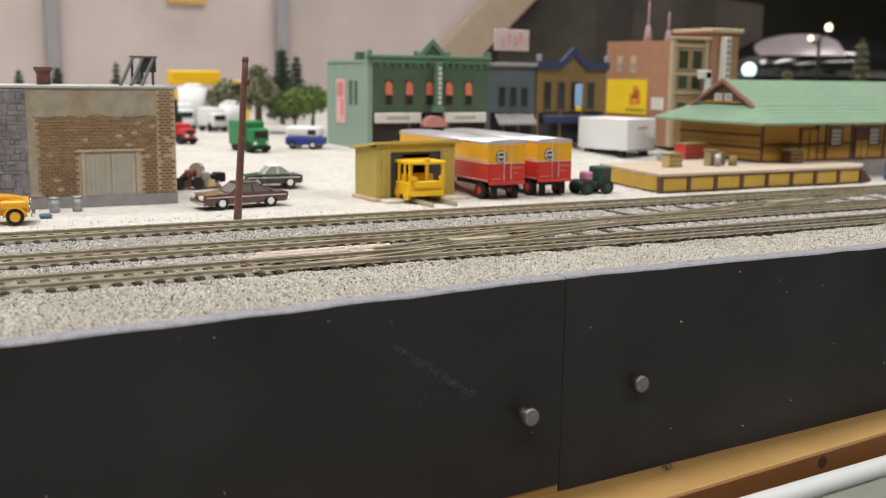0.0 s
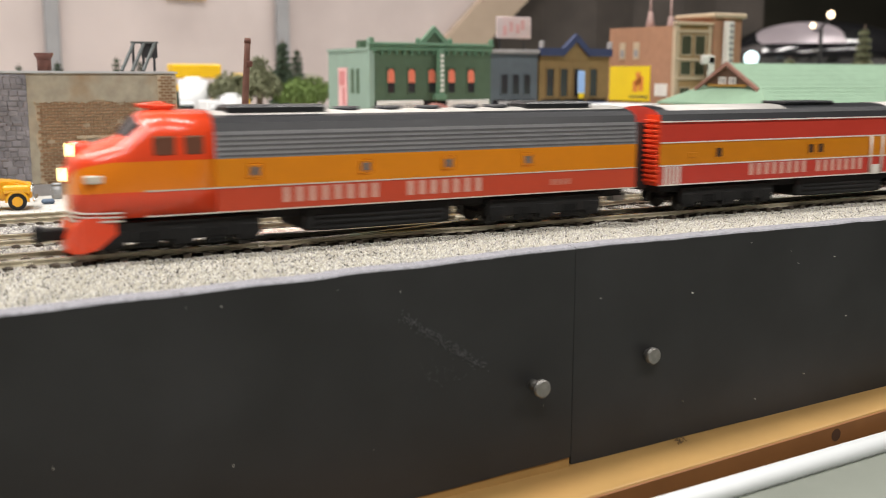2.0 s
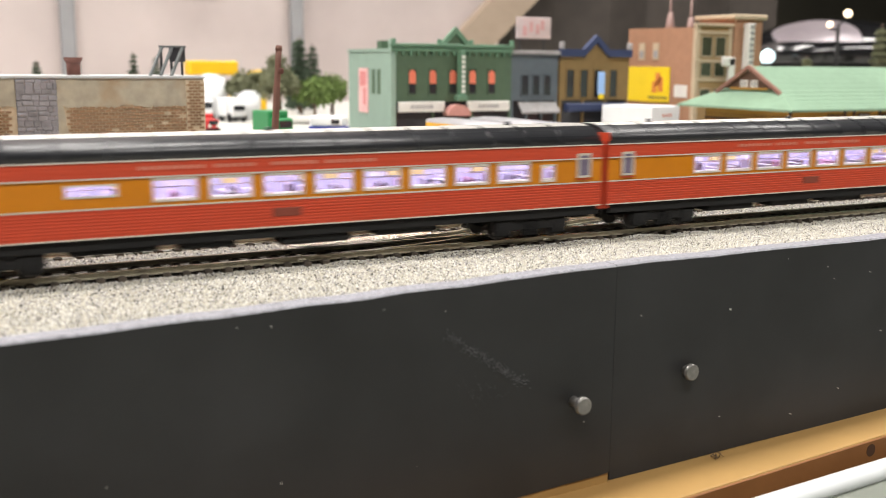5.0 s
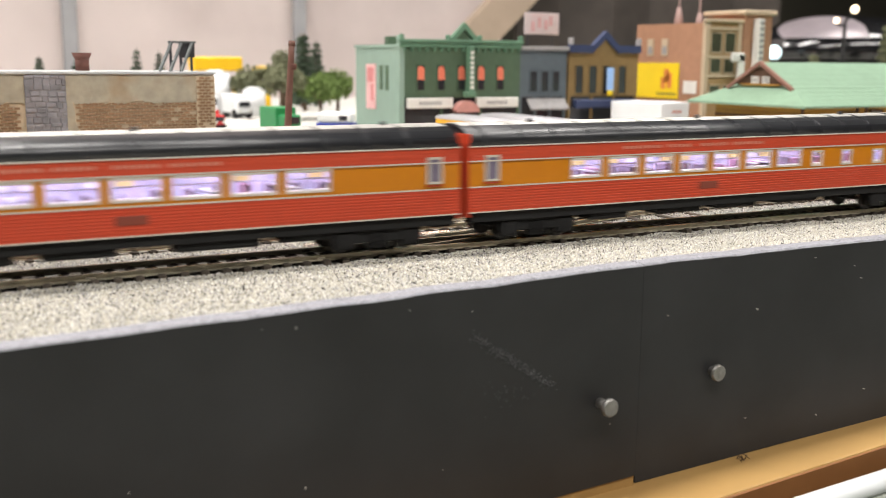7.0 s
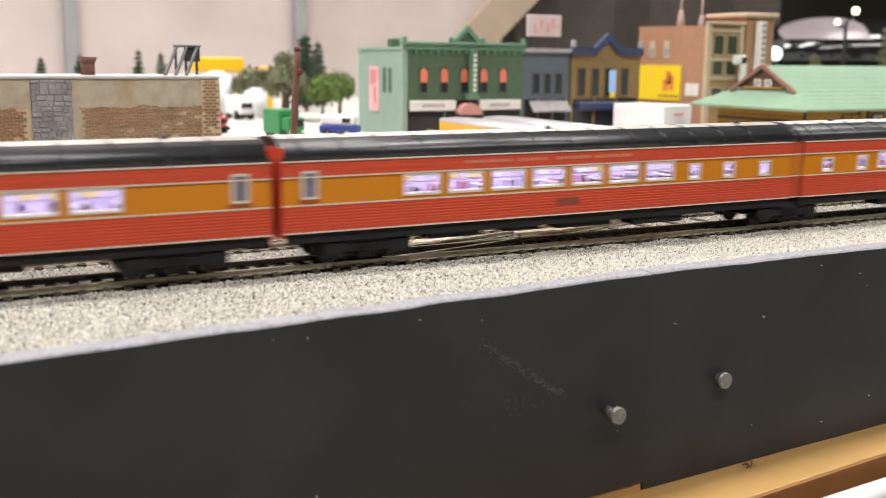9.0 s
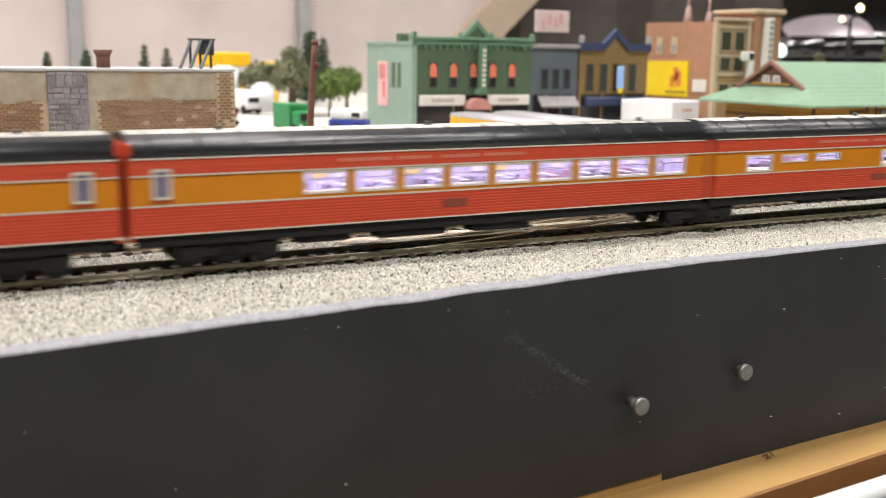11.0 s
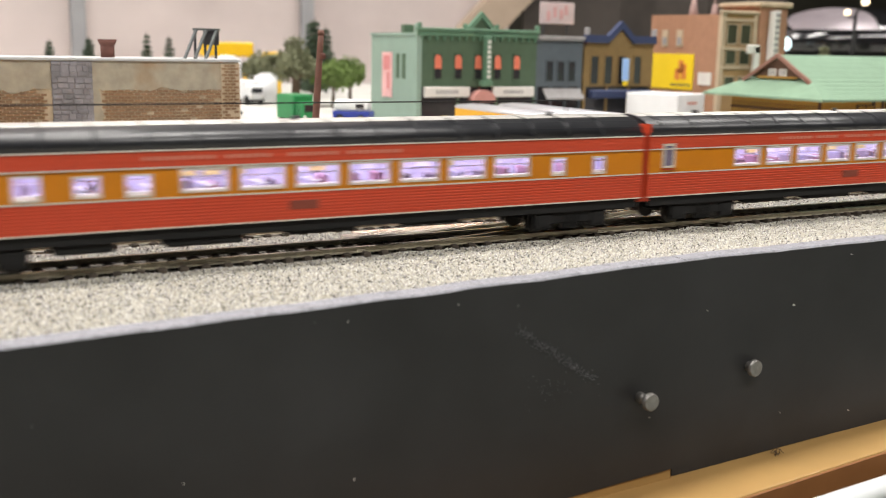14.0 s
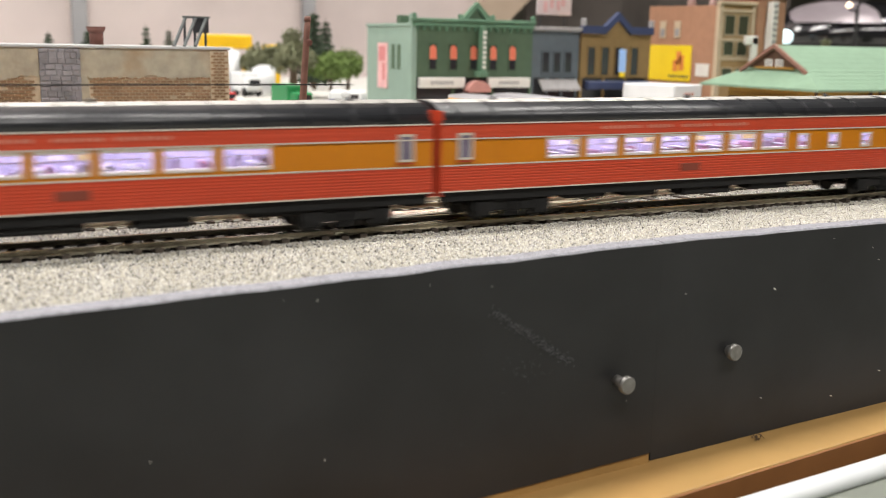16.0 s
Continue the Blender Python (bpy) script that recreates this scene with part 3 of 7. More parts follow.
def coach(off, length, windows, front="narrow", rear="narrow", first=False, name="passenger_coach", wire=False):
    """A lit coach. windows: (start, width, low, high) along the side, in mm."""
    r = empty(name, pmm(0, 0, RAILTOP), "red and orange streamlined model passenger coach with lit windows", "railway coach", "train")
    TRAIN.append((r, off))
    L = length
    vestibule = [w for w in windows if w[3] == 18.2]
    windows = [w for w in windows if w[3] != 18.2]
    xa, xb = (1.9 if front == "wide" else 0.4), (L - 1.4 if rear == "wide" else L - 0.4)
    # window belt with real openings, both sides
    for s in (-1, 1):
        y = s * (HW - 0.4)
        bm = bmesh.new()
        holed_panel(bm, xa, xb, BELT0, BELT1, windows, y, 0.6)
        part("window_belt", bm, M_ORANGE2, r)
        bm = bmesh.new()
        fluted(bm, xa, xb, s, HW + 0.12, SILL, BELT0, 9, 0.075)
        part("fluted_side", bm, M_RED, r)
        bm = bmesh.new()
        fluted(bm, xa, xb, s, HW + 0.02, BELT1, CEAVE, 3, 0.035)
        part("letterboard", bm, M_RED, r)
        for z in (SILL - 0.1, BELT0 - 0.15, BELT1 - 0.1, CEAVE - 0.25):
            bm = bmesh.new()
            box(bm, xa - 0.1, xb + 0.1, s * (HW + 0.06) - 0.16, s * (HW + 0.06) + 0.16, z, z + 0.28)
            part("stripe", bm, M_STRIPE, r, "thin silver stripe")
        if s < 0:
            for a, w, lo, hi in windows:
                bm = bmesh.new()
                for x0, x1, z0, z1 in ((a - 0.25, a + 0.15, lo - 0.25, hi + 0.25), (a + w - 0.15, a + w + 0.25, lo - 0.25, hi + 0.25), (a, a + w, lo - 0.25, lo + 0.15), (a, a + w, hi - 0.15, hi + 0.25)):
                    box(bm, x0, x1, -HW - 0.12, -HW + 0.35, z0, z1)
                wf = part("window_frame", bm, M_STRIPE, r)
                bm = bmesh.new()
                box(bm, a, a + w, -HW + 0.30, -HW + 0.42, lo, hi)
                g = part("pane", bm, M_GLASS, wf)
                g.visible_shadow = False
    for a, w, lo, hi in vestibule:
        bm = bmesh.new()
        for x0, x1, z0, z1 in ((a - 0.3, a + 0.25, 14.2, 19.9), (a + w - 0.25, a + w + 0.3, 14.2, 19.9), (a, a + w, 14.2, 14.7), (a, a + w, 19.4, 19.9)):
            box(bm, x0, x1, -HW - 0.3, -HW + 0.1, z0, z1)
        vf = part("door_window", bm, M_STRIPE, r, "narrow pale framed door window")
        bm = bmesh.new()
        box(bm, a + 0.2, a + w - 0.2, -HW - 0.2, -HW + 0.05, 14.6, 19.5)
        part("pane", bm, M_DOORPANE, vf)
        bm = bmesh.new()
        box(bm, a - 0.6, a + w + 0.6, -HW - 0.28, -HW - 0.1, 13.7, 13.95)
        part("grab_bar", bm, M_SHROUD, vf)
    bm = bmesh.new()
    wordbars(bm, L * 0.30, L * 0.62, -HW - 0.05, CEAVE - 1.9, CEAVE - 1.2, 34, 0, (9, 16, 17, 25))
    part("small_lettering", bm, M_LETTER, r, "small faded lettering bars on the letterboard")
    bm = bmesh.new()
    bevelled(bm, L * 0.47, L * 0.47 + 6.0, -HW - 0.25, -HW, SILL + 2.1, SILL + 3.9, 0.1)
    part("number_plate", bm, mat_plate, r, "small dull plate on the lower side")
    # ends, roof
    bm = bmesh.new()
    ef, er = (1.6 if front == "wide" else 0.2), (1.6 if rear == "wide" else 0.2)
    tf, te = (-0.6 if front == "wide" else 2.6), (-0.6 if rear == "wide" else 2.6)
    box(bm, 0.0, 0.7, -HW + ef, HW - ef, SILL - (1 if front == "narrow" else -0.5), CEAVE + tf, 0)
    if first:
        bevelled(bm, -0.5, 0.2, -HW, -HW + 4.5, SILL - 1, CEAVE + 3.4, 0.2)
        bevelled(bm, -0.5, 0.2, HW - 4.5, HW, SILL - 1, CEAVE + 3.4, 0.2)
    part("end_wall", bm, M_NOSERED if first else M_RED, r)
    bm = bmesh.new()
    box(bm, L - 0.7, L, -HW + er, HW - er, SILL - (1 if rear == "narrow" else -0.5), CEAVE + te, 0)
    part("end_wall", bm, M_RED, r)
    bm = bmesh.new()
    prof = section(HW + 0.05, [CEAVE], 26.3, HW + 0.05)
    loft(bm, [[(x, y, z) for y, z in prof] for x in (0.3, L - 0.3)])
    roof = part("roof", bm, M_ROOF, r)
    x = 4.0
    while x < L - 6:
        bm = bmesh.new()
        rb = section(HW + 0.16, [CEAVE + 0.3], 26.5, HW + 0.16)
        loft(bm, [[(xx, y, z) for y, z in rb] for xx in (x, x + 0.45)], smooth=False)
        part("roof_rib", bm, M_ROOF, roof)
        x += 9.2
    # pale strip that paints the grazing reflection onto the black roof
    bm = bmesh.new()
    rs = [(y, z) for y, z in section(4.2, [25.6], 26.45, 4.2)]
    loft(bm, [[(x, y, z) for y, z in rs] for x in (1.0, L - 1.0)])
    part("roof_sheen", bm, M_ROOFSHEEN, r, "pale painted sheen along the roof top")
    random.seed(int(off))
    for k in range(3):
        bm = bmesh.new()
        x = L * (0.12 + 0.38 * k) + random.uniform(-4, 4)
        tube(bm, (x, -1.5, 26.2), (x, -1.5, 27.2), 0.8, 0.5, seg=8)
        part("roof_vent", bm, M_ROOF, r)
    if wire:
        bm = bmesh.new()
        tube(bm, (22, 0, 29.6), (L - 15, 0, 29.6), 0.16, seg=6)
        w = part("roof_wire", bm, M_BLACK, r, "thin dark wire on short posts over the roof")
        for x in (23, L / 2, L - 16):
            bm = bmesh.new()
            tube(bm, (x, 0, 26.6), (x, 0, 29.6), 0.2, seg=6)
            part("post", bm, M_BLACK, w)
    # interior
    bm = bmesh.new()
    box(bm, 0.7, L - 0.7, -HW + 1, HW - 1, BELT0 - 2.2, BELT0 - 1.8)
    box(bm, 0.9, L - 0.9, 4.8, 5.1, BELT0 - 1.8, BELT1 + 0.8)
    box(bm, 0.75, 0.9, -8, 5, BELT0 - 1.8, BELT1 + 0.8)
    box(bm, L - 2.2, L - 2.0, -8.2, 5, BELT0 - 1.8, BELT1 + 0.8)
    part("interior", bm, M_COACHIN, r)
    seats, tables = bmesh.new(), bmesh.new()
    x = 8
    while x < L - 10:
        bevelled(seats, x, x + 1.1, -7.2, -1.6, BELT0 - 1.8, BELT0 + 2.3 + random.uniform(-0.5, 0.7), 0.3, random.choice((0, 0, 1, 2)))
        bevelled(seats, x + 1.1, x + 3.0, -7.2, -1.6, BELT0 - 1.8, BELT0 + 0.9, 0.3, random.choice((0, 1, 3)))
        if random.random() < 0.4:
            bevelled(tables, x + 3.2, x + 5.0, -7.8, -2.0, BELT0 + 1.6, BELT0 + 1.9, 0.1)
        if random.random() < 0.5:
            box(tables, x + 1.0, x + 4.4, 4.2, 4.7, BELT0 + 2.2, BELT0 + 4.4, random.choice((0, 1)))
        x += random.uniform(4.8, 6.6)
    part("seats", seats, [M_SEAT, M_SEATPALE, M_SEATPINK, M_SEATDARK], r)
    part("tables", tables, [M_TABLE, M_SEATYELLOW], r)
    bm = bmesh.new()
    box(bm, 1.6, L - 2.4, -HW + 0.75, -HW + 1.6, BELT0 + 0.6, BELT0 + 1.35)
    part("window_ledge", bm, M_TABLE, r, "bright white inner window ledge")
    bm = bmesh.new()
    for z in (BELT0 + 3.2, BELT0 + 4.5):
        tube(bm, (1.6, -6.0, z), (L - 2.4, -6.0, z), 0.13, seg=5)
    part("luggage_rail", bm, M_TABLE, r)
    bm = bmesh.new()
    box(bm, 1.5, L - 1.5, -3.0, 1.5, BELT1 + 0.9, BELT1 + 1.2)
    part("light_strip", bm, M_CARLIGHT, r, "glowing violet white light strip")
    # underframe
    bm = bmesh.new()
    box(bm, 1.0, L - 1.0, -7.2, 7.2, SILL - 1.4, SILL)
    box(bm, 1.2, L - 1.2, -HW + 0.5, -HW + 1.0, SILL - 2.2, SILL - 0.15)
    box(bm, 1.2, L - 1.2, HW - 1.0, HW - 0.5, SILL - 2.2, SILL - 0.15)
    x = 33
    while x < L - 40:
        w = random.uniform(9, 17)
        low = random.uniform(3.2, 4.3)
        bevelled(bm, x, x + w, -8.4, -3.0, low, SILL - 0.8, 0.5, 0, 2)
        bevelled(bm, x, x + w, 3.0, 8.4, low, SILL - 0.8, 0.5, 0, 2)
        x += w + random.uniform(4, 11)
    part("underframe", bm, M_BLACK, r)
    # articulated joints share one truck at the joint
    if front == "narrow":
        truck(r, 19, 2, 15)
    if rear == "narrow":
        truck(r, L - 19, 2, 15)
    else:
        truck(r, L, 2, 16)
        bm = bmesh.new()
        box(bm, L - 1.5, L + 2.9, -HW + 0.35, HW - 0.35, BELT1, CEAVE)
        sh = part("joint_shroud", bm, M_SHROUD, r, "red shroud that closes the joint")
        bm = bmesh.new()
        prof = section(HW - 0.3, [CEAVE], 26.1, HW - 0.3)
        loft(bm, [[(x, y, z) for y, z in prof] for x in (L - 1.5, L + 2.9)])
        part("shroud_roof", bm, M_ROOF, sh)
        for z0, z1, m in ((SILL, BELT0, M_SHROUD), (BELT0, BELT1, M_SHROUDORANGE)):
            bm = bmesh.new()
            box(bm, L - 1.5, L + 2.9, -HW + 0.35, HW - 0.35, z0, z1)
            part("shroud_band", bm, m, sh)
            for x in (L - 1.2, L + 2.0):
                bm = bmesh.new()
                bevelled(bm, x, x + 0.6, -HW + 0.2, -HW + 0.6, z0, z1, 0.1)
                part("shroud_fold", bm, m, sh)
        for z in (SILL - 0.05, BELT0 - 0.12, BELT1 - 0.08):
            bm = bmesh.new()
            box(bm, L - 1.5, L + 2.9, -HW + 0.24, -HW + 0.36, z, z + 0.25)
            part("shroud_stripe", bm, M_STRIPE, sh)
    if rear == "narrow":
        bm = bmesh.new()
        bevelled(bm, L - 0.2, L + 1.5, -4, 4, SILL - 0.5, CEAVE - 0.5, 0.3)
        part("diaphragm", bm, mat_rubber, r)
        bm = bmesh.new()
        box(bm, L - 3, L + 2.2, -1.2, 1.2, 3.4, 5.0)
        part("coupler", bm, M_BLACK, r)
    return r


M_SHROUD = mat("shroud_red", (0.46, 0.055, 0.024), 0.5)
M_DOORPANE = mat("dim_violet_pane", (0.20, 0.17, 0.24), 0.15, 0, 0.3, 300, 0)
M_TABLE = mat("white_table", (0.82, 0.80, 0.84), 0.5, 0, 0.08, 300, 0)
M_SEATPALE = mat("pale_lilac_seat", (0.62, 0.56, 0.70), 0.7, 0, 0.2, 500, 0.1)
M_SEATPINK = mat("dusty_pink_seat", (0.60, 0.34, 0.44), 0.7, 0, 0.2, 500, 0.1)
M_SEATDARK = mat("dark_violet_seat", (0.14, 0.11, 0.17), 0.7, 0, 0.2, 500, 0.1)
M_SEATYELLOW = mat("yellow_seat_back", (0.72, 0.58, 0.22), 0.7, 0, 0.2, 500, 0.1)
M_SHROUDORANGE = mat("shroud_orange", (0.50, 0.16, 0.006), 0.5)
mat_rubber = mat("rubber_black", (0.03, 0.012, 0.012), 0.7)
mat_plate = mat("dull_plate", (0.22, 0.05, 0.03), 0.5)
# pale colour in place of the sheen on the black roofs
M_ROOFSHEEN = mat("pale_roof_sheen", (0.52, 0.50, 0.47), 0.45, 0, 0.15, 300, 0.1, 60)


def big(start, n, w=8.0, pitch=10.3, lo=14.0, hi=18.1):
    return [(start + k * pitch, w, lo, hi) for k in range(n)]


def chair_front(L):
    return [(4.5, 3.0, 13.6, 18.2)] + big(27, 7, 8.2, 10.6) + [(L - 35, 3.4, 13.8, 17.4), (L - 24, 3.4, 13.8, 17.4), (L - 12, 3.4, 13.8, 17.2)]


def chair_rear(L):
    return [(9, 3.6, 13.8, 17.2), (22, 3.6, 13.8, 17.4)] + big(30, 7, 9.0, 11.2) + [(L - 8, 3.0, 13.6, 18.2)]


# ---- locomotives ----
def e_section(w, z1, z2, z3, ztop, shoulder):
    zs = [SILL, z1, z2, z3]
    left = [(-w, SILL), (-w, z1), (-w, z2), (-shoulder, z3)]
    arc = []
    for k in range(1, 8):
        a = math.pi * k / 8
        arc.append((-shoulder * math.cos(a), z3 + (ztop - z3) * math.sin(a) ** 0.85))
    return left + arc + [(y * -1, z) for y, z in left[::-1]]


def louvre_end(parent, x, m):
    """A red ribbed end beside a black door opening."""
    for s in (-1, 1):
        bm = bmesh.new()
        box(bm, x - 0.3, x + 0.3, s * 6.9 - 2.4, s * 6.9 + 2.4, SILL, EAVE + 1.6)
        panel = part("end_panel", bm, m, parent, "red ribbed end panel")
        for k in range(13):
            z = SILL + 0.8 + 1.25 * k
            bm = bmesh.new()
            bevelled(bm, x - 0.95, x + 0.95, s * 6.9 - 2.4, s * 6.9 + 2.4, z, z + 0.75, 0.15)
            part("rib", bm, m, panel)


def booster(off, length):
    r = empty("booster_locomotive", pmm(0, 0, RAILTOP), "cabless red and orange model diesel booster with white stripes", "locomotive", "train")
    TRAIN.append((r, off))
    L = length
    prof = e_section(HW, 12.4, 18.2, EAVE, 27.2, HW - 0.25)
    bm = bmesh.new()
    loft(bm, [[(x, y, z) for y, z in prof] for x in (0, L)], [0, 1, 0] + [2] * 8 + [0, 1, 0, 0])
    for f in bm.faces:
        f.smooth = False
    part("body", bm, [M_CRIMSON, M_ORANGE2, M_ROOF], r)
    # pale patches: roof sheen put into the colour
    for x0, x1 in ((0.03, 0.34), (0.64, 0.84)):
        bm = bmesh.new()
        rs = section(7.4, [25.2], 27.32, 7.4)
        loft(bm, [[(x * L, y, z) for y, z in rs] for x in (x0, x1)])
        part("roof_sheen_patch", bm, M_ROOFSHEEN, r, "pale painted patch of roof sheen")
    for x0 in (0.40, 0.86):
        bm = bmesh.new()
        for k in range(6):
            bevelled(bm, L * x0 + k * 3.2 - 6, L * x0 + k * 3.2 - 3.2, -4.5, 4.5, 27.0, 28.0, 0.3)
        part("roof_fan_row", bm, M_ROOF, r)
    for x in (0.9, 0.95):
        bm = bmesh.new()
        tube(bm, (L * x, -1, 27), (L * x, -1, 28.4), 1.4, 1.1, seg=12)
        part("exhaust", bm, M_ROOF, r)
    for s in (-1, 1):
        bm = bmesh.new()
        for z in (SILL - 0.05, 12.25, 18.05, EAVE - 0.35):
            box(bm, 0.1, L - 0.1, s * (HW + 0.02) - 0.14, s * (HW + 0.02) + 0.14, z, z + 0.32)
        part("stripe", bm, M_PALEBAR, r, "thin white stripes")
    for x in (0.146, 0.395, 0.423, 0.707, 0.735, 0.884):
        bm = bmesh.new()
        y = -HW - 0.06
        for a in ((-1.3, -0.95, -1.5, 1.5), (0.95, 1.3, -1.5, 1.5), (-1.3, 1.3, -1.5, -1.15), (-1.3, 1.3, 1.15, 1.5)):
            box(bm, x * L + a[0], x * L + a[1], y - 0.1, y + 0.2, 15.3 + a[2], 15.3 + a[3])
        pt = part("porthole", bm, M_ORANGE2, r)
        bm = bmesh.new()
        box(bm, x * L - 0.95, x * L + 0.95, y + 0.02, y + 0.12, 14.15, 16.45)
        part("pane", bm, M_DARKGLASS, pt)
    for x in (0.081, 0.66):
        bm = bmesh.new()
        bevelled(bm, x * L - 1.3, x * L + 1.3, -HW - 0.2, -HW, 14.2, 15.6, 0.1)
        part("side_hatch", bm, M_ORANGE2, r)
    for x, n in ((0.01, 5), (0.97, 4)):
        for k in range(n):
            bm = bmesh.new()
            box(bm, x * L + k * 1.2, x * L + k * 1.2 + 0.6, -HW - 0.12, -HW, SILL + 0.2, 12.2)
            part("white_bar", bm, M_PALEBAR, r)
    d = new("side_door")
    d.parent = r
    for x in (0.575, 0.61):
        bm = bmesh.new()
        tube(bm, (x * L - 0.5, -HW - 0.35, SILL + 0.2), (x * L - 0.5, -HW - 0.35, 18), 0.32, seg=8)
        part("grab_rail", bm, M_PALEBAR, d)
    bm = bmesh.new()
    bevelled(bm, 0.578 * L, 0.602 * L, -HW - 0.3, -HW, SILL - 0.2, SILL + 2.6, 0.15)
    part("step", bm, M_PALEBAR, d)
    letter_bars(r, 0.228 * L, 2.75, 8.9, 3.1, -HW, 0)
    bm = bmesh.new()
    wordbars(bm, 0.78 * L, 0.83 * L, -HW - 0.06, 9.2, 10.6, 4)
    part("number_bars", bm, M_LETTER, r, "small faded number")
    louvre_end(r, -0.3, M_NOSERED)
    louvre_end(r, L + 0.3, M_CRIMSON)
    bm = bmesh.new()
    box(bm, -1.6, 0.3, -4.2, 4.2, SILL - 1, EAVE - 0.6)
    box(bm, L - 0.3, L + 1.6, -4.2, 4.2, SILL - 1, EAVE - 0.6)
    part("diaphragm", bm, mat_rubber, r)
    under(r, L)
    return r


def under(r, L, x0=2):
    bm = bmesh.new()
    box(bm, x0, L - 2, -7, 7, 5.4, SILL + 0.3)
    part("underframe", bm, M_BLACK, r)
    bm = bmesh.new()
    bevelled(bm, L * 0.37, L * 0.63, -8.2, 8.2, 2.2, SILL, 0.6)
    tank = part("fuel_tank", bm, M_BLACK, r)
    for k in range(3):
        bm = bmesh.new()
        tube(bm, (L * 0.39, -8.0, 2.6 + 1.2 * k), (L * 0.61, -8.0, 2.6 + 1.2 * k), 0.5, seg=8)
        part("air_pipe", bm, M_BLACK, tank)
    truck(r, L * 0.185, 3, 27, name="truck")
    truck(r, L * 0.815, 3, 27, name="truck")
    bm = bmesh.new()
    box(bm, L - 1, L + 3.6, -1.3, 1.3, 3.2, 5.2)
    part("coupler", bm, M_STEEL, r)


def cab_unit():
    L = 137.0
    r = empty("cab_locomotive", pmm(0, 0, RAILTOP), "red, orange and black streamlined model diesel with lit headlights", "locomotive", "train")
    TRAIN.append((r, 0.0))
    # main carbody behind the cab
    prof = e_section(HW, 12.4, 18.2, EAVE, 27.2, HW - 0.3)
    bm = bmesh.new()
    loft(bm, [[(x, y, z) for y, z in prof] for x in (32, L)], [0, 1, 3] + [2] * 8 + [3, 1, 0, 0])
    for f in bm.faces:
        f.smooth = False
    part("body", bm, [M_RED, M_ORANGE, M_ROOF, M_SILVER], r)
    for s in (-1, 1):
        # grey strips paint the shade in the gaps of the silver grille
        bm = bmesh.new()
        for k in range(5):
            z = 18.5 + 1.0 * k
            yy = s * (HW - 0.3 * (z - 18.2) / (EAVE - 18.2))
            box(bm, 32.5, L - 0.5, yy - 0.12, yy + 0.12, z, z + 0.42)
        part("grille_shade_strips", bm, M_GRILLEGAP, r, "long grey strips painted as shade between louvres")
        bm = bmesh.new()
        for z in (SILL - 0.05, 12.3):
            box(bm, 18, L - 0.1, s * (HW + 0.02) - 0.12, s * (HW + 0.02) + 0.12, z, z + 0.28)
        part("stripe", bm, M_STRIPE, r, "thin silver stripes")
    # nose and cab, drawn as cross sections from the tip to the back of the cab
    def q(x):
        return 5.0 + x * 10.0 / 14.0 if x < 14 else x + 1.0 if x < 30 else x - 2.0

    def nsec(x, w, zb, z1, z2, ztop, wt, pw=0.8):
        left = [(-w * 0.96, zb), (-w, z1), (-w * 0.985, z2)]
        arc = []
        for k in range(1, 12):
            a = math.pi * k / 12
            arc.append((-wt * math.copysign(abs(math.cos(a)) ** 0.8, math.cos(a)), z2 + (ztop - z2) * math.sin(a) ** pw))
        return [(x, y, z) for y, z in left + arc + [(-y, z) for y, z in left[::-1]]]
    st = [nsec(0.0, 3.0, 7.6, 12.0, 15.0, 16.4, 2.9), nsec(0.5, 5.0, 7.0, 12.0, 16.0, 18.2, 4.7), nsec(1.5, 6.7, 6.8, 12.1, 16.8, 19.4, 6.3), nsec(3.5, 8.1, 6.8, 12.2, 17.4, 20.4, 7.6),
          nsec(7.0, 9.0, 7.0, 12.3, 17.9, 21.4, 8.4), nsec(11.0, 9.4, 7.2, 12.4, 18.2, 22.2, 8.9), nsec(14.0, HW, SILL, 12.4, 18.2, 22.9, 9.2), nsec(16.2, HW, SILL, 12.4, 18.2, 25.4, 9.3, 0.6),
          nsec(18.6, HW, SILL, 12.4, 18.2, 27.6, 9.3, 0.55), nsec(21.0, HW, SILL, 12.4, 18.2, 28.0, 9.3, 0.55), nsec(34.2, HW, SILL, 12.4, 18.2, 27.8, 9.35, 0.55)]
    st = [[(q(x), y, z) for x, y, z in ring] for ring in st]
    bm = bmesh.new()
    loft(bm, st, [0, 1] + [0] * 12 + [1, 0, 0], cap=(False, True))
    bm.faces.new([v for v in bm.verts if abs(v.co.x - st[0][0][0] * MM) < 1e-7]).material_index = 1
    part("nose_and_cab", bm, [M_NOSERED, M_NOSEORANGE], r, "glossy vermilion nose with orange band")
    # windscreens
    for s in (-1, 1):
        bm = bmesh.new()
        pts = [(14.3, s * 1.0, 23.15), (14.9, s * 6.4, 22.6), (17.0, s * 6.9, 25.3), (17.2, s * 1.0, 26.6)]
        a = [bm.verts.new(Vector((x + 0.58, y, z + 0.28)) * MM) for x, y, z in pts]
        b = [bm.verts.new(Vector((x + 1.5, y, z - 0.4)) * MM) for x, y, z in pts]
        bm.faces.new(a)
        bm.faces.new(b[::-1])
        for k in range(4):
            bm.faces.new((a[k], b[k], b[(k + 1) % 4], a[(k + 1) % 4]))
        part("windscreen", bm, M_DARKGLASS, r, "dark raked windscreen")
        for x0, x1 in ((20.0, 24.2), (26.0, 29.8)):
            bm = bmesh.new()
            bevelled(bm, x0, x1, s * 9.0 - 0.5, s * 9.0 + 0.5, 19.2, 23.0, 0.3)
            part("cab_window", bm, M_CABGLASS, r, "dark cab side window")
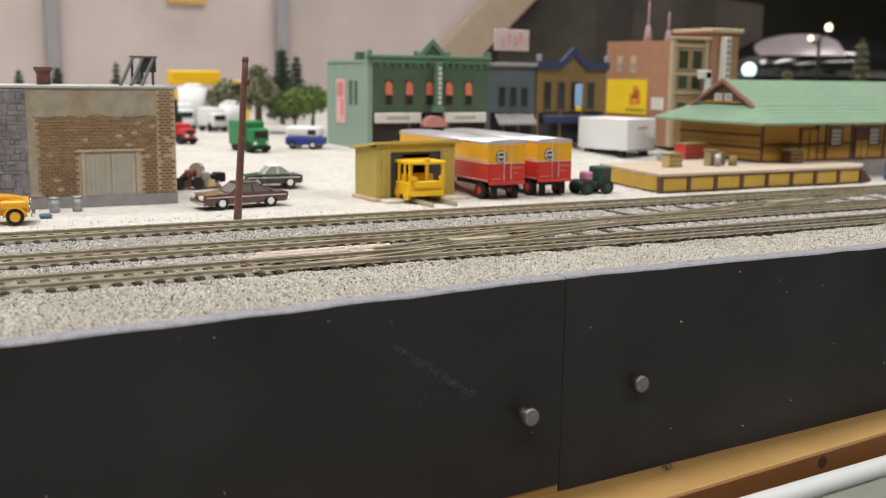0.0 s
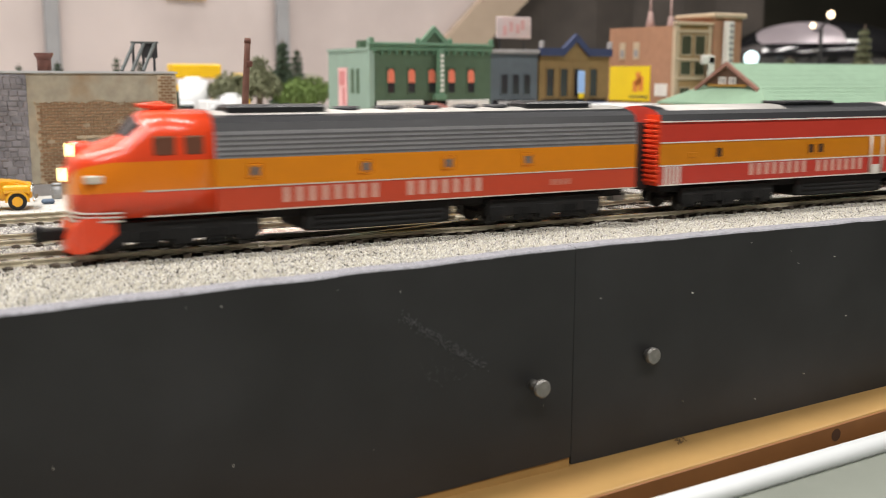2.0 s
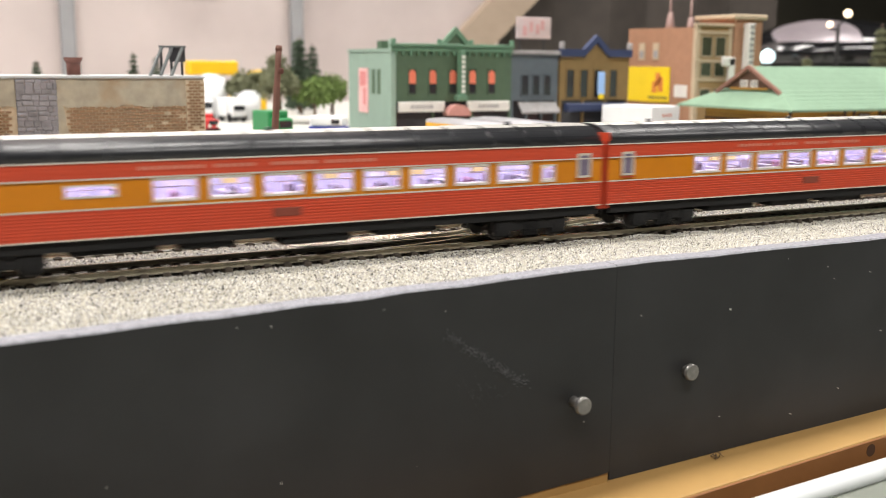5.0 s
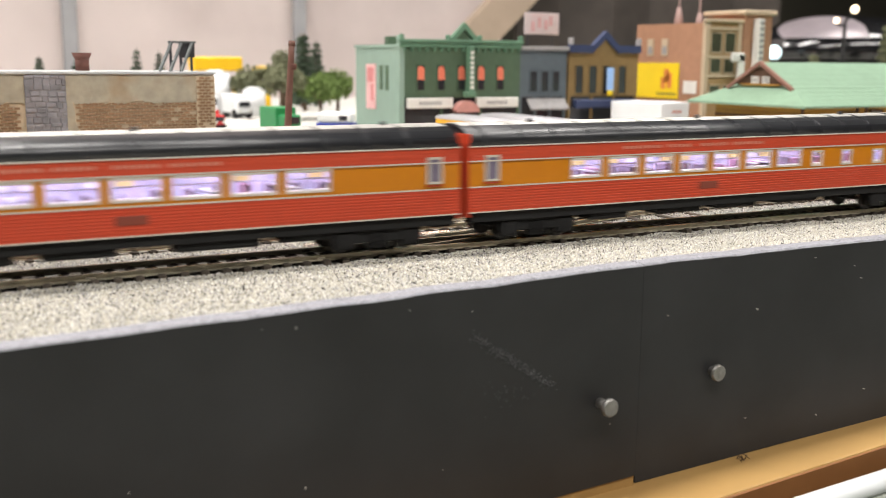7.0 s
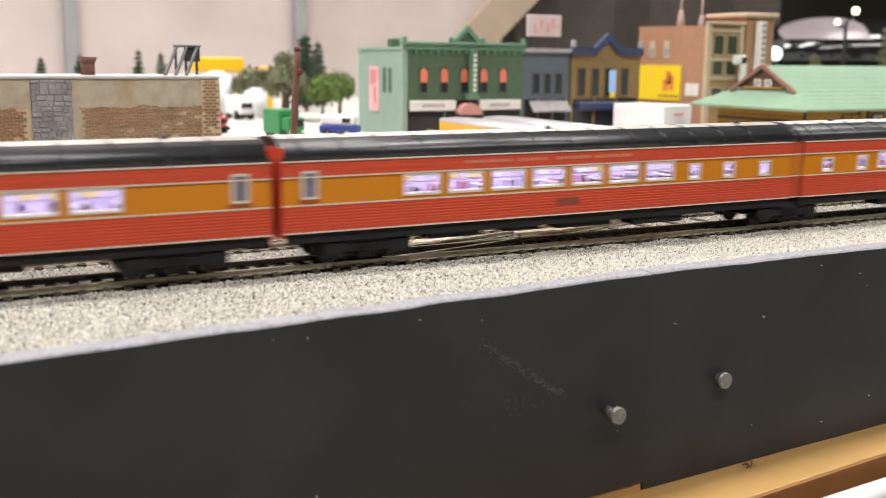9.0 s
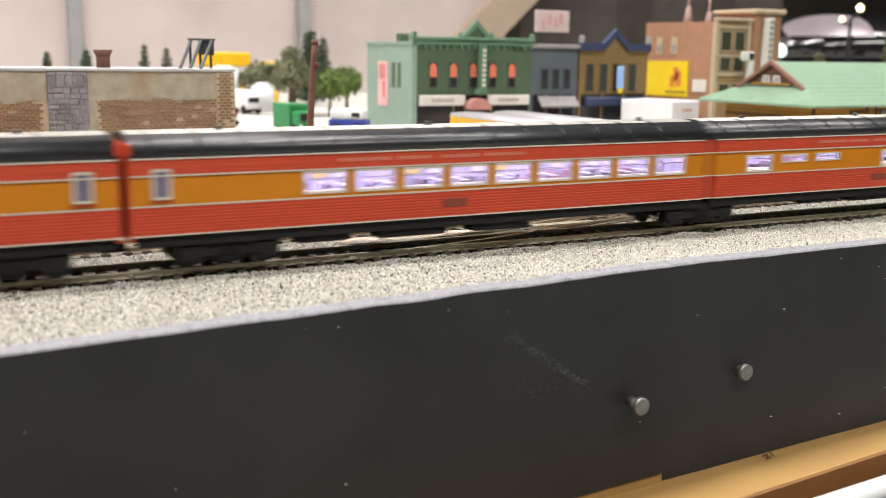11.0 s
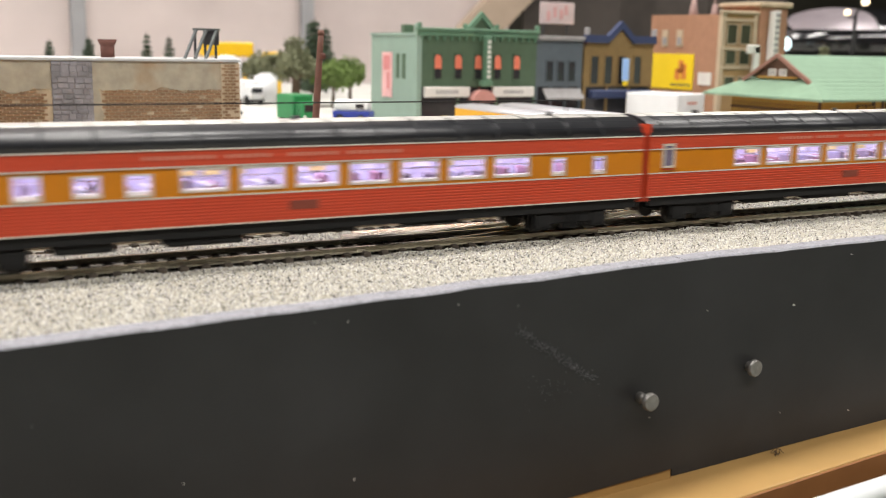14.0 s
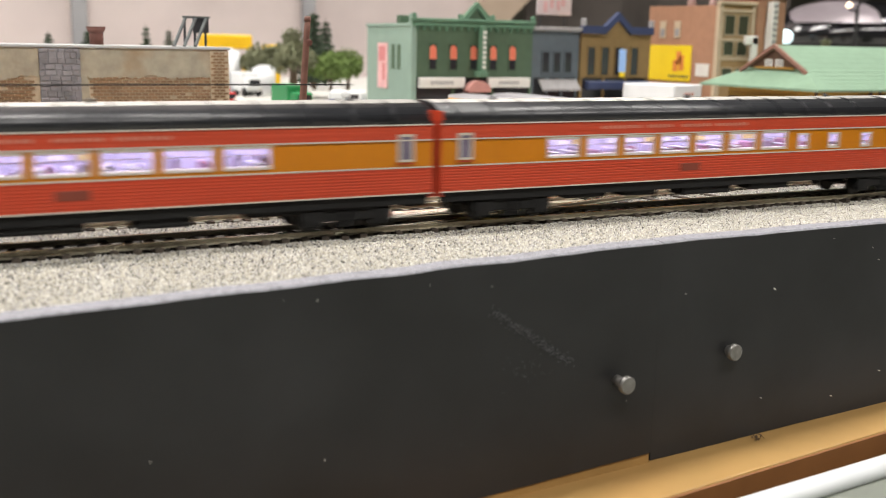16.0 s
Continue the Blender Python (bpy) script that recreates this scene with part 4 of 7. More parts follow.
    # headlights
    for z, rr, x in ((20.2, 1.45, 6.6), (15.4, 1.45, 5.0)):
        for s in ((-1, 1) if z > 100 else (0,)):
            bm = bmesh.new()
            tube(bm, (x + 2.5, s, z), (x - 0.7, s, z), rr + 0.35, rr + 0.25, seg=18)
            h = part("headlight", bm, M_NOSERED, r)
            bm = bmesh.new()
            tube(bm, (x - 0.6, s, z), (x - 1.0, s, z), rr, rr * 0.8, seg=18)
            part("lens", bm, M_HEAD, h, "bright warm headlight lens")
    for s in (-1, 1):
        bm = bmesh.new()
        bevelled(bm, 7.0, 10.4, s * 8.3 - 0.9, s * 8.3 + 0.7, 14.2, 15.8, 0.25)
        nb = part("number_board", bm, M_STRIPE, r)
        bm = bmesh.new()
        wordbars(bm, 7.3, 10.1, s * 9.05, 14.5, 15.5, 4)
        part("number_bars", bm, M_BLACK, nb)
    # silver whiskers round the nose and the pilot
    bm = bmesh.new()
    for z in (6.9, 7.7, 8.5):
        for s in (-1, 1):
            pr = None
            for x, y in ((4.6, 0), (5.0, 4.2), (5.8, 6.6), (7.2, 8.0), (10, 9.0), (13.6, 9.55)):
                if pr:
                    tube(bm, (pr[0], s * pr[1], z), (x, s * y, z), 0.2, seg=6)
                pr = (x, y)
    part("nose_stripe", bm, M_STRIPE, r, "silver stripes wrapped round the nose")
    bm = bmesh.new()
    def psec(x, w, z0, z1):
        return [(x, -w, z0), (x, -w, z1), (x, w, z1), (x, w, z0)]
    loft(bm, [psec(3.6, 4.0, 0.8, 3.4), psec(4.8, 6.8, 0.6, 6.0), psec(6.2, 8.2, 0.8, 7.4), psec(9.0, 8.9, 1.6, 7.8), psec(12.5, 9.0, 4.4, 7.8)], smooth=False)
    part("pilot", bm, M_NOSERED, r, "vermilion pilot under the nose")
    bm = bmesh.new()
    bevelled(bm, -0.5, 5.5, -1.4, 1.4, 2.8, 5.0, 0.3)
    bevelled(bm, -1.8, 0.4, -0.7, 1.6, 2.4, 5.4, 0.3)
    part("front_coupler", bm, M_BLACK, r)
    # roof gear
    for x0, x1 in ((36, 58), (108, 127)):
        bm = bmesh.new()
        bevelled(bm, x0, x1, -4.2, 4.2, 26.8, 28.6, 0.5)
        part("roof_box", bm, M_ROOF, r)
    for x in (64, 74, 84, 94, 102):
        bm = bmesh.new()
        tube(bm, (x, 0, 26.8), (x, 0, 28.0), 3.2, 3.0, seg=18)
        part("roof_fan", bm, M_ROOF, r)
    bm = bmesh.new()
    for s in (-1, 1):
        tube(bm, (19.0, s * 1.3, 28.6), (24.0, s * 1.3, 28.9), 0.4, 0.7, seg=10)
    bevelled(bm, 21, 26, -2.5, 2.5, 27.7, 29.0, 0.4)
    part("horn", bm, M_NOSERED, r)
    for x in (40, 64.5, 84.5, 105.5):
        bm = bmesh.new()
        y = -HW - 0.05
        bevelled(bm, x - 1.6, x + 1.6, y - 0.15, y + 0.2, 13.9, 17.1, 0.3)
        pt = part("porthole", bm, M_ORANGE, r)
        bm = bmesh.new()
        bevelled(bm, x - 1.1, x + 1.1, y - 0.2, y + 0.1, 14.4, 16.6, 0.3)
        part("pane", bm, M_GRILLEGAP, pt)
    letter_bars(r, 46.0, 2.85, 8.8, 3.1, -HW, 1)
    bm = bmesh.new()
    wordbars(bm, 112, 118, -HW - 0.06, 9.2, 10.6, 4)
    part("number_bars", bm, M_LETTER, r, "small faded number")
    bm = bmesh.new()
    box(bm, L, L + 0.5, -8.6, 8.6, SILL, EAVE)
    part("end_wall", bm, M_RED, r)
    # sheen on the roof top, painted as a pale strip
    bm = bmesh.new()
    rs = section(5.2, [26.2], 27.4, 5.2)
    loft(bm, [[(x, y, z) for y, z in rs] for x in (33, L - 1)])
    part("roof_top", bm, M_ROOFSHEEN, r, "pale painted sheen on the locomotive roof")
    under(r, L, 14)
    return r


cab_unit()
booster(144.5, 133)
booster(286.7, 133)
coach(425.6, 154.2, [(33, 9, 15.4, 17.4)] + big(49, 8, 8.2, 10.9) + [(137, 3.4, 13.8, 17.4), (147, 3.2, 13.6, 18.2)], first=True)
coach(581, 137.5, chair_front(137.5), "narrow", "wide")
coach(719.6, 136.4, chair_rear(136.4), "wide", "narrow")
coach(857.6, 138, chair_front(138), "narrow", "wide")
coach(997.0, 134.9, chair_rear(134.9), "wide", "narrow")
coach(1133.6, 138.8, chair_front(138.8), "narrow", "wide")
coach(1273.8, 137, chair_rear(137), "wide", "narrow")
coach(1412.2, 138, [(4.5, 3, 13.6, 18.2)] + big(34, 9, 8.8, 11.0), "narrow", "wide", name="coffee_shop_coach")
coach(1551.2, 122.6, [(12, 8.5, 13.6, 17.4), (24, 8.5, 15.6, 17.3), (36, 8.5, 15.6, 17.3), (61, 3.6, 13.4, 17.4), (69, 8.5, 15.6, 17.3), (81, 8.5, 15.6, 17.3), (95, 8.0, 15.8, 17.3), (108, 6.5, 13.6, 17.0)], "wide", "wide", name="kitchen_coach")
coach(1674.4, 147, big(15, 10, 9.2, 12.2), "wide", "narrow", name="dining_coach")
coach(1822.6, 163.4, [(4.5, 3.0, 13.6, 18.2), (27, 4.4, 13.6, 17.8), (37, 4.4, 13.8, 17.4), (46, 4.4, 13.6, 17.4)] + big(56, 7, 8.6, 11.2) + [(138, 3.2, 13.8, 17.4), (149, 3.2, 13.8, 17.4)], name="tavern_coach", wire=True)
coach(1987.2, 138.2, chair_front(138.2), "narrow", "wide")
coach(2126.2, 141.8, chair_rear(141.8), "wide", "narrow", wire=True)
coach(2269.4, 138, chair_front(138), "narrow", "wide")
coach(2408.2, 138, chair_rear(138), "wide", "narrow")


def motions():
    for ob, off in TRAIN:
        walk(ob, [(t, pmm(n + off, 0, RAILTOP)) for t, n in NOSE])


# ---- town: materials ----
M_BRICK = mat("worn_brown_brick", (0.30, 0.185, 0.105), 0.88, 0, 0.3, 400, 0.4, 70, (0.36, 0.26, 0.16), 0.5, rand=0.2)
M_MORTAR = mat("sandy_mortar", (0.52, 0.43, 0.31), 0.95, 0, 0.25, 500, 0.5, 45, (0.30, 0.20, 0.11), 0.6)
M_STUCCO = mat("stained_stucco", (0.40, 0.36, 0.28), 0.9, 0, 0.3, 260, 0.8, 55, (0.30, 0.20, 0.11), 0.9)
M_STONE = mat("grey_field_stone", (0.25, 0.24, 0.26), 0.9, 0, 0.35, 350, 0.9, 120, rand=0.14)
M_STONEJOINT = mat("dark_stone_joint", (0.24, 0.23, 0.24), 0.95)
M_FOUND = mat("grey_foundation", (0.30, 0.29, 0.29), 0.9, 0, 0.2, 400, 0.4)
M_DOORGREY = mat("weathered_grey_door", (0.42, 0.40, 0.34), 0.8, 0, 0.14, 200, 0.2, 60, (0.38, 0.27, 0.16), 0.7)
M_COPING = mat("pale_coping", (0.50, 0.51, 0.51), 0.7, 0, 0.1, 300, 0.1)
M_RUST = mat("rust_brown", (0.13, 0.048, 0.034), 0.7, 0, 0.25, 400, 0.2)
M_POLE = mat("creosoted_pole", (0.16, 0.075, 0.055), 0.75, 0, 0.3, 500, 0.5, 90)
M_OLIVE = mat("olive_yellow_boards", (0.46, 0.37, 0.09), 0.7, 0, 0.12, 400, 0.1, 60)
M_OLIVETRIM = mat("olive_trim", (0.55, 0.44, 0.12), 0.6, 0, 0.08, 400, 0.1)
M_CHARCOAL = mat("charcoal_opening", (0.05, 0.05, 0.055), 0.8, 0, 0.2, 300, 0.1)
M_YELLOW = mat("safety_yellow", (0.86, 0.52, 0.01), 0.45, 0, 0.05, 300, 0.0)
M_CABYELLOW = mat("truck_yellow", (0.80, 0.40, 0.01), 0.3, 0, 0.04, 300, 0.0, coat=0.3)
M_MAROON = mat("maroon_car_paint", (0.10, 0.035, 0.032), 0.22, 0, 0.08, 300, 0.0, coat=0.5)
M_BLACKCAR = mat("black_car_paint", (0.02, 0.02, 0.022), 0.2, 0, 0.08, 300, 0.0, coat=0.5)
M_CHROME = mat("chrome", (0.75, 0.75, 0.76), 0.15, 1.0, 0.05, 300, 0)
M_TYRE = mat("black_tyre", (0.015, 0.015, 0.015), 0.8)
M_TRRED = mat("trailer_red", (0.55, 0.035, 0.025), 0.38, 0, 0.06, 300, 0)
M_TRYEL = mat("trailer_yellow", (0.78, 0.40, 0.02), 0.38, 0, 0.06, 300, 0)
M_TRROOF = mat("aluminium_roof", (0.66, 0.66, 0.70), 0.35, 0.5, 0.06, 300, 0.05)
M_WHITE = mat("white_paint", (0.78, 0.79, 0.80), 0.5, 0, 0.04, 200, 0)
M_GREENTRUCK = mat("green_truck_paint", (0.02, 0.22, 0.07), 0.4, 0, 0.06, 300, 0)
M_DKGREEN = mat("dark_green_paint", (0.015, 0.06, 0.04), 0.5, 0, 0.1, 300, 0)
M_BLUE = mat("blue_paint", (0.03, 0.05, 0.30), 0.4, 0, 0.06, 300, 0)
M_REDTRUCK = mat("red_paint", (0.55, 0.04, 0.04), 0.4, 0, 0.06, 300, 0)
M_GSIDE = mat("pale_green_plaster", (0.25, 0.35, 0.29), 0.8, 0, 0.08, 150, 0.1, 25)
M_GFRONT = mat("green_brick_front", (0.075, 0.125, 0.075), 0.75, 0, 0.12, 300, 0.2, 40)
M_GTRIM = mat("green_cornice", (0.11, 0.22, 0.14), 0.6, 0, 0.1, 300, 0.1)
M_SALMON = mat("salmon_shade", (0.75, 0.20, 0.12), 0.8, 0, 0.05, 200, 0)
M_SIGNWHITE = mat("white_sign", (0.72, 0.70, 0.66), 0.7, 0, 0.08, 200, 0)
M_SIGNPINK = mat("faded_pink_poster", (0.72, 0.42, 0.42), 0.8, 0, 0.2, 200, 0, 60)
M_BLUEB = mat("slate_blue_front", (0.10, 0.125, 0.145), 0.8, 0, 0.12, 300, 0.15, 40)
M_NAVY = mat("navy_cornice", (0.03, 0.045, 0.11), 0.6, 0, 0.1, 300, 0)
M_GOLD = mat("ochre_front", (0.22, 0.145, 0.055), 0.8, 0, 0.12, 300, 0.15, 40)
M_TANBRICK = mat("tan_brick", (0.38, 0.20, 0.12), 0.85, 0, 0.12, 300, 0.2, 40)
M_TANFRONT = mat("ochre_brick", (0.34, 0.22, 0.10), 0.85, 0, 0.12, 300, 0.2, 40)
M_STONETRIM = mat("limestone_trim", (0.50, 0.40, 0.28), 0.8, 0, 0.1, 300, 0.1)
M_BILLYEL = mat("billboard_yellow", (0.85, 0.62, 0.01), 0.6, 0, 0.05, 100, 0)
M_BILLRED = mat("billboard_orange", (0.70, 0.24, 0.05), 0.6)
M_DEPROOF = mat("mint_green_roof", (0.20, 0.31, 0.215), 0.7, 0, 0.1, 300, 0.15, 40)
M_DEPWALL = mat("ochre_siding", (0.40, 0.22, 0.035), 0.7, 0, 0.1, 300, 0.1)
M_DEPTRIM = mat("brown_trim", (0.10, 0.05, 0.028), 0.7, 0, 0.15, 300, 0.1)
M_PLATTOP = mat("tan_platform_deck", (0.52, 0.43, 0.34), 0.9, 0, 0.1, 300, 0.2, 50)
M_PLATYEL = mat("platform_yellow", (0.52, 0.34, 0.06), 0.75, 0, 0.1, 300, 0.1)
M_CRATE = mat("olive_crate", (0.25, 0.20, 0.09), 0.8, 0, 0.15, 300, 0.1)
M_BARK = mat("bark", (0.13, 0.09, 0.06), 0.9, 0, 0.3, 400, 0.5)
M_LEAF = mat("leaf_green", (0.15, 0.22, 0.06), 0.9, 0, 0.3, 300, 0.3)
M_LEAFDK = mat("pine_green", (0.06, 0.09, 0.055), 0.9, 0, 0.3, 300, 0.3)
M_LEAFOLD = mat("olive_foliage", (0.18, 0.19, 0.11), 0.9, 0, 0.3, 300, 0.3)


def pane_window(parent, x0, x1, y, z0, z1, frame_m, pane_m=None, name="window", arch=False, face=-1):
    """A window with a recessed pane and a proud surround, in a wall that faces -y."""
    bm = bmesh.new()
    t = 0.35
    for a in ((x0 - t, x0 + 0.1, z0 - t, z1 + t), (x1 - 0.1, x1 + t, z0 - t, z1 + t), (x0, x1, z1 - 0.1, z1 + t * 1.4), (x0 - 0.3, x1 + 0.3, z0 - t * 1.6, z0 + 0.1)):
        box(bm, a[0], a[1], y - 0.5, y + 0.3, a[2], a[3])
    w = part(name, bm, frame_m, parent)
    bm = bmesh.new()
    if arch:
        c, rr = (x0 + x1) / 2, (x1 - x0) / 2
        pts = [(x0, z0), (x1, z0)] + [(c + rr * math.cos(a), z1 - rr * 0.6 + rr * 0.8 * math.sin(a)) for a in [k * math.pi / 8 for k in range(9)]]
        prism(bm, pts, y - 0.12, y + 0.2)
    else:
        box(bm, x0, x1, y - 0.12, y + 0.2, z0, z1)
    part("pane", bm, pane_m or M_DARKGLASS, w)
    return w


# ---- brick warehouse by the tracks ----
def warehouse():
    r = empty("warehouse", pmm(0, 136), "old brown brick and stone warehouse with stained plaster", "building")
    XL, XR, H = -150, 17, 38.6
    bm = bmesh.new()
    box(bm, XL, XR, 0, 36, -1, H)
    part("wall", bm, M_MORTAR, r)
    # plaster field above the bricks, with a ragged lower edge
    bm = bmesh.new()
    random.seed(3)
    for xa, xb in ((-29.5, 11.0), (-96, -41.5)):
        n = 44
        side = [(xa, 3.7)] + [(xa + 2.6 + random.uniform(-0.5, 0.9), 3.9 + 2.5 * k) for k in range(10)] if xa > -50 else []
        pts = [(xa, H - 0.3)] + side + [(xa + (xb - xa) * k / n, 29.4 + random.uniform(-0.4, 0.5) + 1.3 * noise.noise((k * 0.21 + xa, 0, 0))) for k in range(2 if side else 0, n + 1)] + [(xb, H - 0.3)]
        prism(bm, pts[::-1], -0.42, 0.1)
    part("plaster", bm, M_STUCCO, r, "stained tan plaster patch")
    bm = bmesh.new()
    box(bm, XL - 0.6, XR + 0.6, -1.0, 36.6, H - 0.15, H + 0.44)
    part("coping", bm, M_COPING, r, "pale roof edge")
    bm = bmesh.new()
    box(bm, XL, XR + 0.3, -0.8, 0, -1, 3.6)
    part("foundation", bm, M_FOUND, r)
    bm = bmesh.new()
    bevelled(bm, 11.0, XR + 0.2, -0.7, 0.2, 3.6, H - 0.6, 0.2)
    part("pilaster", bm, M_MORTAR, r)
    # doors
    bm = bmesh.new()
    for a in ((-13.4, -12.2, 2.0, 18.2), (4.0, 5.0, 2.0, 18.2), (-15.4, 6.6, 18.0, 18.7)):
        box(bm, a[0], a[1], -0.55 if a[2] < 5 else -1.1, 0.3, a[2], a[3])
    d = part("door_frame", bm, M_MORTAR, r)
    for x0, x1 in ((-12.2, -4.4), (-4.1, 3.8)):
        bm = bmesh.new()
        bevelled(bm, x0, x1, -0.35, 0.2, 2.0, 17.9, 0.15)
        for k in range(1, 5):
            xx = x0 + (x1 - x0) * k / 5
            box(bm, xx - 0.08, xx + 0.08, -0.48, -0.3, 2.3, 17.6)
        part("door_leaf", bm, M_DOORGREY, r, "weathered pale grey door leaf")
    # field stones in the corner stretch
    bm = bmesh.new()
    box(bm, -41.3, -29.4, -0.72, 0.1, 0, H - 0.4)
    part("stone_backing", bm, M_STONEJOINT, r)
    random.seed(21)
    z = 0.3
    while z < H - 1.2:
        h = random.uniform(1.2, 2.3)
        x = -41.2 + random.uniform(-0.4, 0)
        while x < -29.8:
            w = min(random.uniform(1.5, 3.4), -29.3 - x)
            if w > 0.9:
                bm = bmesh.new()
                bevelled(bm, x + 0.05, x + w - 0.05, -0.85 - random.uniform(0, 0.35), -0.4, max(z + random.uniform(-0.25, 0.3), 0.1), min(z + h + random.uniform(-0.25, 0.3), H - 0.5), 0.3, 0, 2)
                part("stone", bm, M_STONE, r)
            x += w
        z += h
    # rooftop: chimney, sign frame, flat roof
    bm = bmesh.new()
    box(bm, XL, XR, 0.4, 36, H + 0.45, H + 0.62)
    part("roof", bm, M_COPING, r)
    # bricks last
    bb = bmesh.new()
    box(bb, 0, 1.66, -0.3, 0, 0, 0.68)
    finish(bb)
    me = bpy.data.meshes.new("brick")
    bb.to_mesh(me)
    bb.free()
    me.materials.append(M_BRICK)
    count = 0
    rest = bmesh.new()
    random.seed(9)
    for row in range(26):
        z = 3.75 + row * 1.0
        off = (row % 2) * 1.0
        x = -96 + off
        while x < 10.8:
            inside = (-13.6 < x + 1.76 and x < 5.2 and z < 18.6) or (-42 < x + 1.76 and x < -27.2)
            if not inside and z < 29.6 and random.random() > 0.05:
                y = random.uniform(-0.12, 0.1)
                if x > -29 and count < 300 and 13 < z < 30:
                    shared("brick", me, r, pmm(x, y, z))
                    count += 1
                else:
                    box(rest, x, x + 1.66, -0.3 + y, y, z, z + 0.68)
            x += 1.98
    for row in range(50):
        z = 3.9 + row * 1.0
        x = 11.2 + (row % 2) * 0.9
        while x < 15.4:
            if z < H - 1.5 and random.random() > 0.06:
                box(rest, x, x + 1.62, -0.9, -0.6, z, z + 0.68)
            x += 1.95
    tagged(part("brickwork", rest, M_BRICK, r), kind="stuff")
    return r


warehouse()


M_SIGNFRAME = mat("grey_green_frame", (0.09, 0.10, 0.10), 0.6, 0, 0.2, 300, 0.2)


def rooftop_things():
    z = 39.3
    c = empty("roof_chimney", pmm(-22, 150, z), "squat rust brown chimney on the warehouse roof", "chimney")
    bm = bmesh.new()
    tube(bm, (0, 0, 0), (0, 0, 3.6), 2.2, 2.2, seg=14)
    part("stack", bm, M_RUST, c)
    bm = bmesh.new()
    tube(bm, (0, 0, 3.6), (0, 0, 5.2), 2.2, 3.0, seg=14)
    tube(bm, (0, 0, 5.2), (0, 0, 5.7), 3.0, 3.0, seg=14)
    part("cap", bm, M_RUST, c)
    s = empty("roof_sign_frame", pmm(6, 146, z), "dark braced sign frame on the warehouse roof", "sign frame")
    bm = bmesh.new()
    bevelled(bm, 3.4, 8.8, 4.4, 5.0, 4.4, 9.4, 0.2)
    part("board", bm, M_CHARCOAL, s)
    for x in (0.8, 4.2, 7.8):
        bm = bmesh.new()
        tube(bm, (x - 5.4, -2.0, 0), (x, 4, 9.2), 0.62, seg=6)
        part("brace", bm, M_SIGNFRAME, s)
        bm = bmesh.new()
        tube(bm, (x, 5.4, 0), (x, 5.4, 9), 0.45, seg=6)
        part("post", bm, M_CHARCOAL, s)
    bm = bmesh.new()
    box(bm, 0.0, 9, 3.6, 5.4, 9.2, 9.9)
    part("top_rail", bm, M_SIGNFRAME, s)
    h = empty("roof_skylight", pmm(-64, 152, z), "pale blue skylight box on the warehouse roof", "skylight")
    bm = bmesh.new()
    bevelled(bm, -6, 6, -5, 5, 0, 5.0, 0.3)
    part("body", bm, mat("pale_blue_glass", (0.42, 0.52, 0.56), 0.4), h)
    bm = bmesh.new()
    bevelled(bm, -6.5, 6.5, -5.5, 5.5, 5.0, 5.6, 0.2)
    part("lid", bm, M_COPING, h)


rooftop_things()

# ---- utility pole, drums ----
p = empty("utility_pole", pmm(23.4, 86, 0, 0, 0, 4.0), "leaning dark brown wooden utility pole by the track", "pole")
bm = bmesh.new()
rings = []
for k in range(13):
    z = 48.5 * k / 12
    rr = 1.25 - 0.35 * k / 12
    rings.append([(rr * math.cos(a) + 0.12 * noise.noise((k, a, 0)), rr * math.sin(a), z) for a in [j * math.pi / 5 for j in range(10)]])
loft(bm, rings)
part("shaft", bm, M_POLE, p)
bm = bmesh.new()
tube(bm, (0, 0, 47.4), (0, 0, 48.9), 1.1, 0.9, seg=10)
part("cap", bm, M_POLE, p)
bm = bmesh.new()
bevelled(bm, -0.3, 1.5, -1.4, 1.0, 40.6, 42.4, 0.5, 0, 2)
part("bracket", bm, M_RUST, p)


def drum(x, y, label):
    r = empty("trash_can", pmm(x, y, 0), label, "trash can", "trash cans")
    bm = bmesh.new()
    tube(bm, (0, 0, 0), (0, 0, 4.2), 1.5, 1.7, seg=16)
    for z in (1.2, 2.6):
        tube(bm, (0, 0, z), (0, 0, z + 0.25), 1.75, 1.75, seg=16)
    part("body", bm, mat_can, r)
    bm = bmesh.new()
    tube(bm, (0, 0, 4.2), (0, 0, 4.8), 1.9, 1.3, seg=16)
    part("lid", bm, mat_can, r)


mat_can = mat("galvanised_can", (0.40, 0.41, 0.42), 0.5, 0.5, 0.2, 400, 0.1)
drum(-16.5, 127, "dented galvanised trash can by the warehouse wall")
drum(-23.5, 126, "dented galvanised trash can by the warehouse wall")
tagged(part("blue_rag", (lambda b: (bevelled(b, -29.5, -25.8, 112, 114.5, 0, 1.4, 0.5), b)[1])(bmesh.new()), mat("blue_grey_cloth", (0.10, 0.14, 0.20), 0.9)), "small blue grey bundle on the ground", "bundle")


# ---- road vehicles ----
def wheel_part(parent, x, y, r, w, hub=M_CHROME, name="wheel"):
    bm = bmesh.new()
    tube(bm, (x, y - w / 2, r), (x, y + w / 2, r), r, seg=18)
    t = part(name, bm, M_TYRE, parent)
    bm = bmesh.new()
    tube(bm, (x, y - w / 2 - 0.12, r), (x, y + w / 2 + 0.12, r), r * 0.58, seg=14)
    part("hub", bm, hub, t)


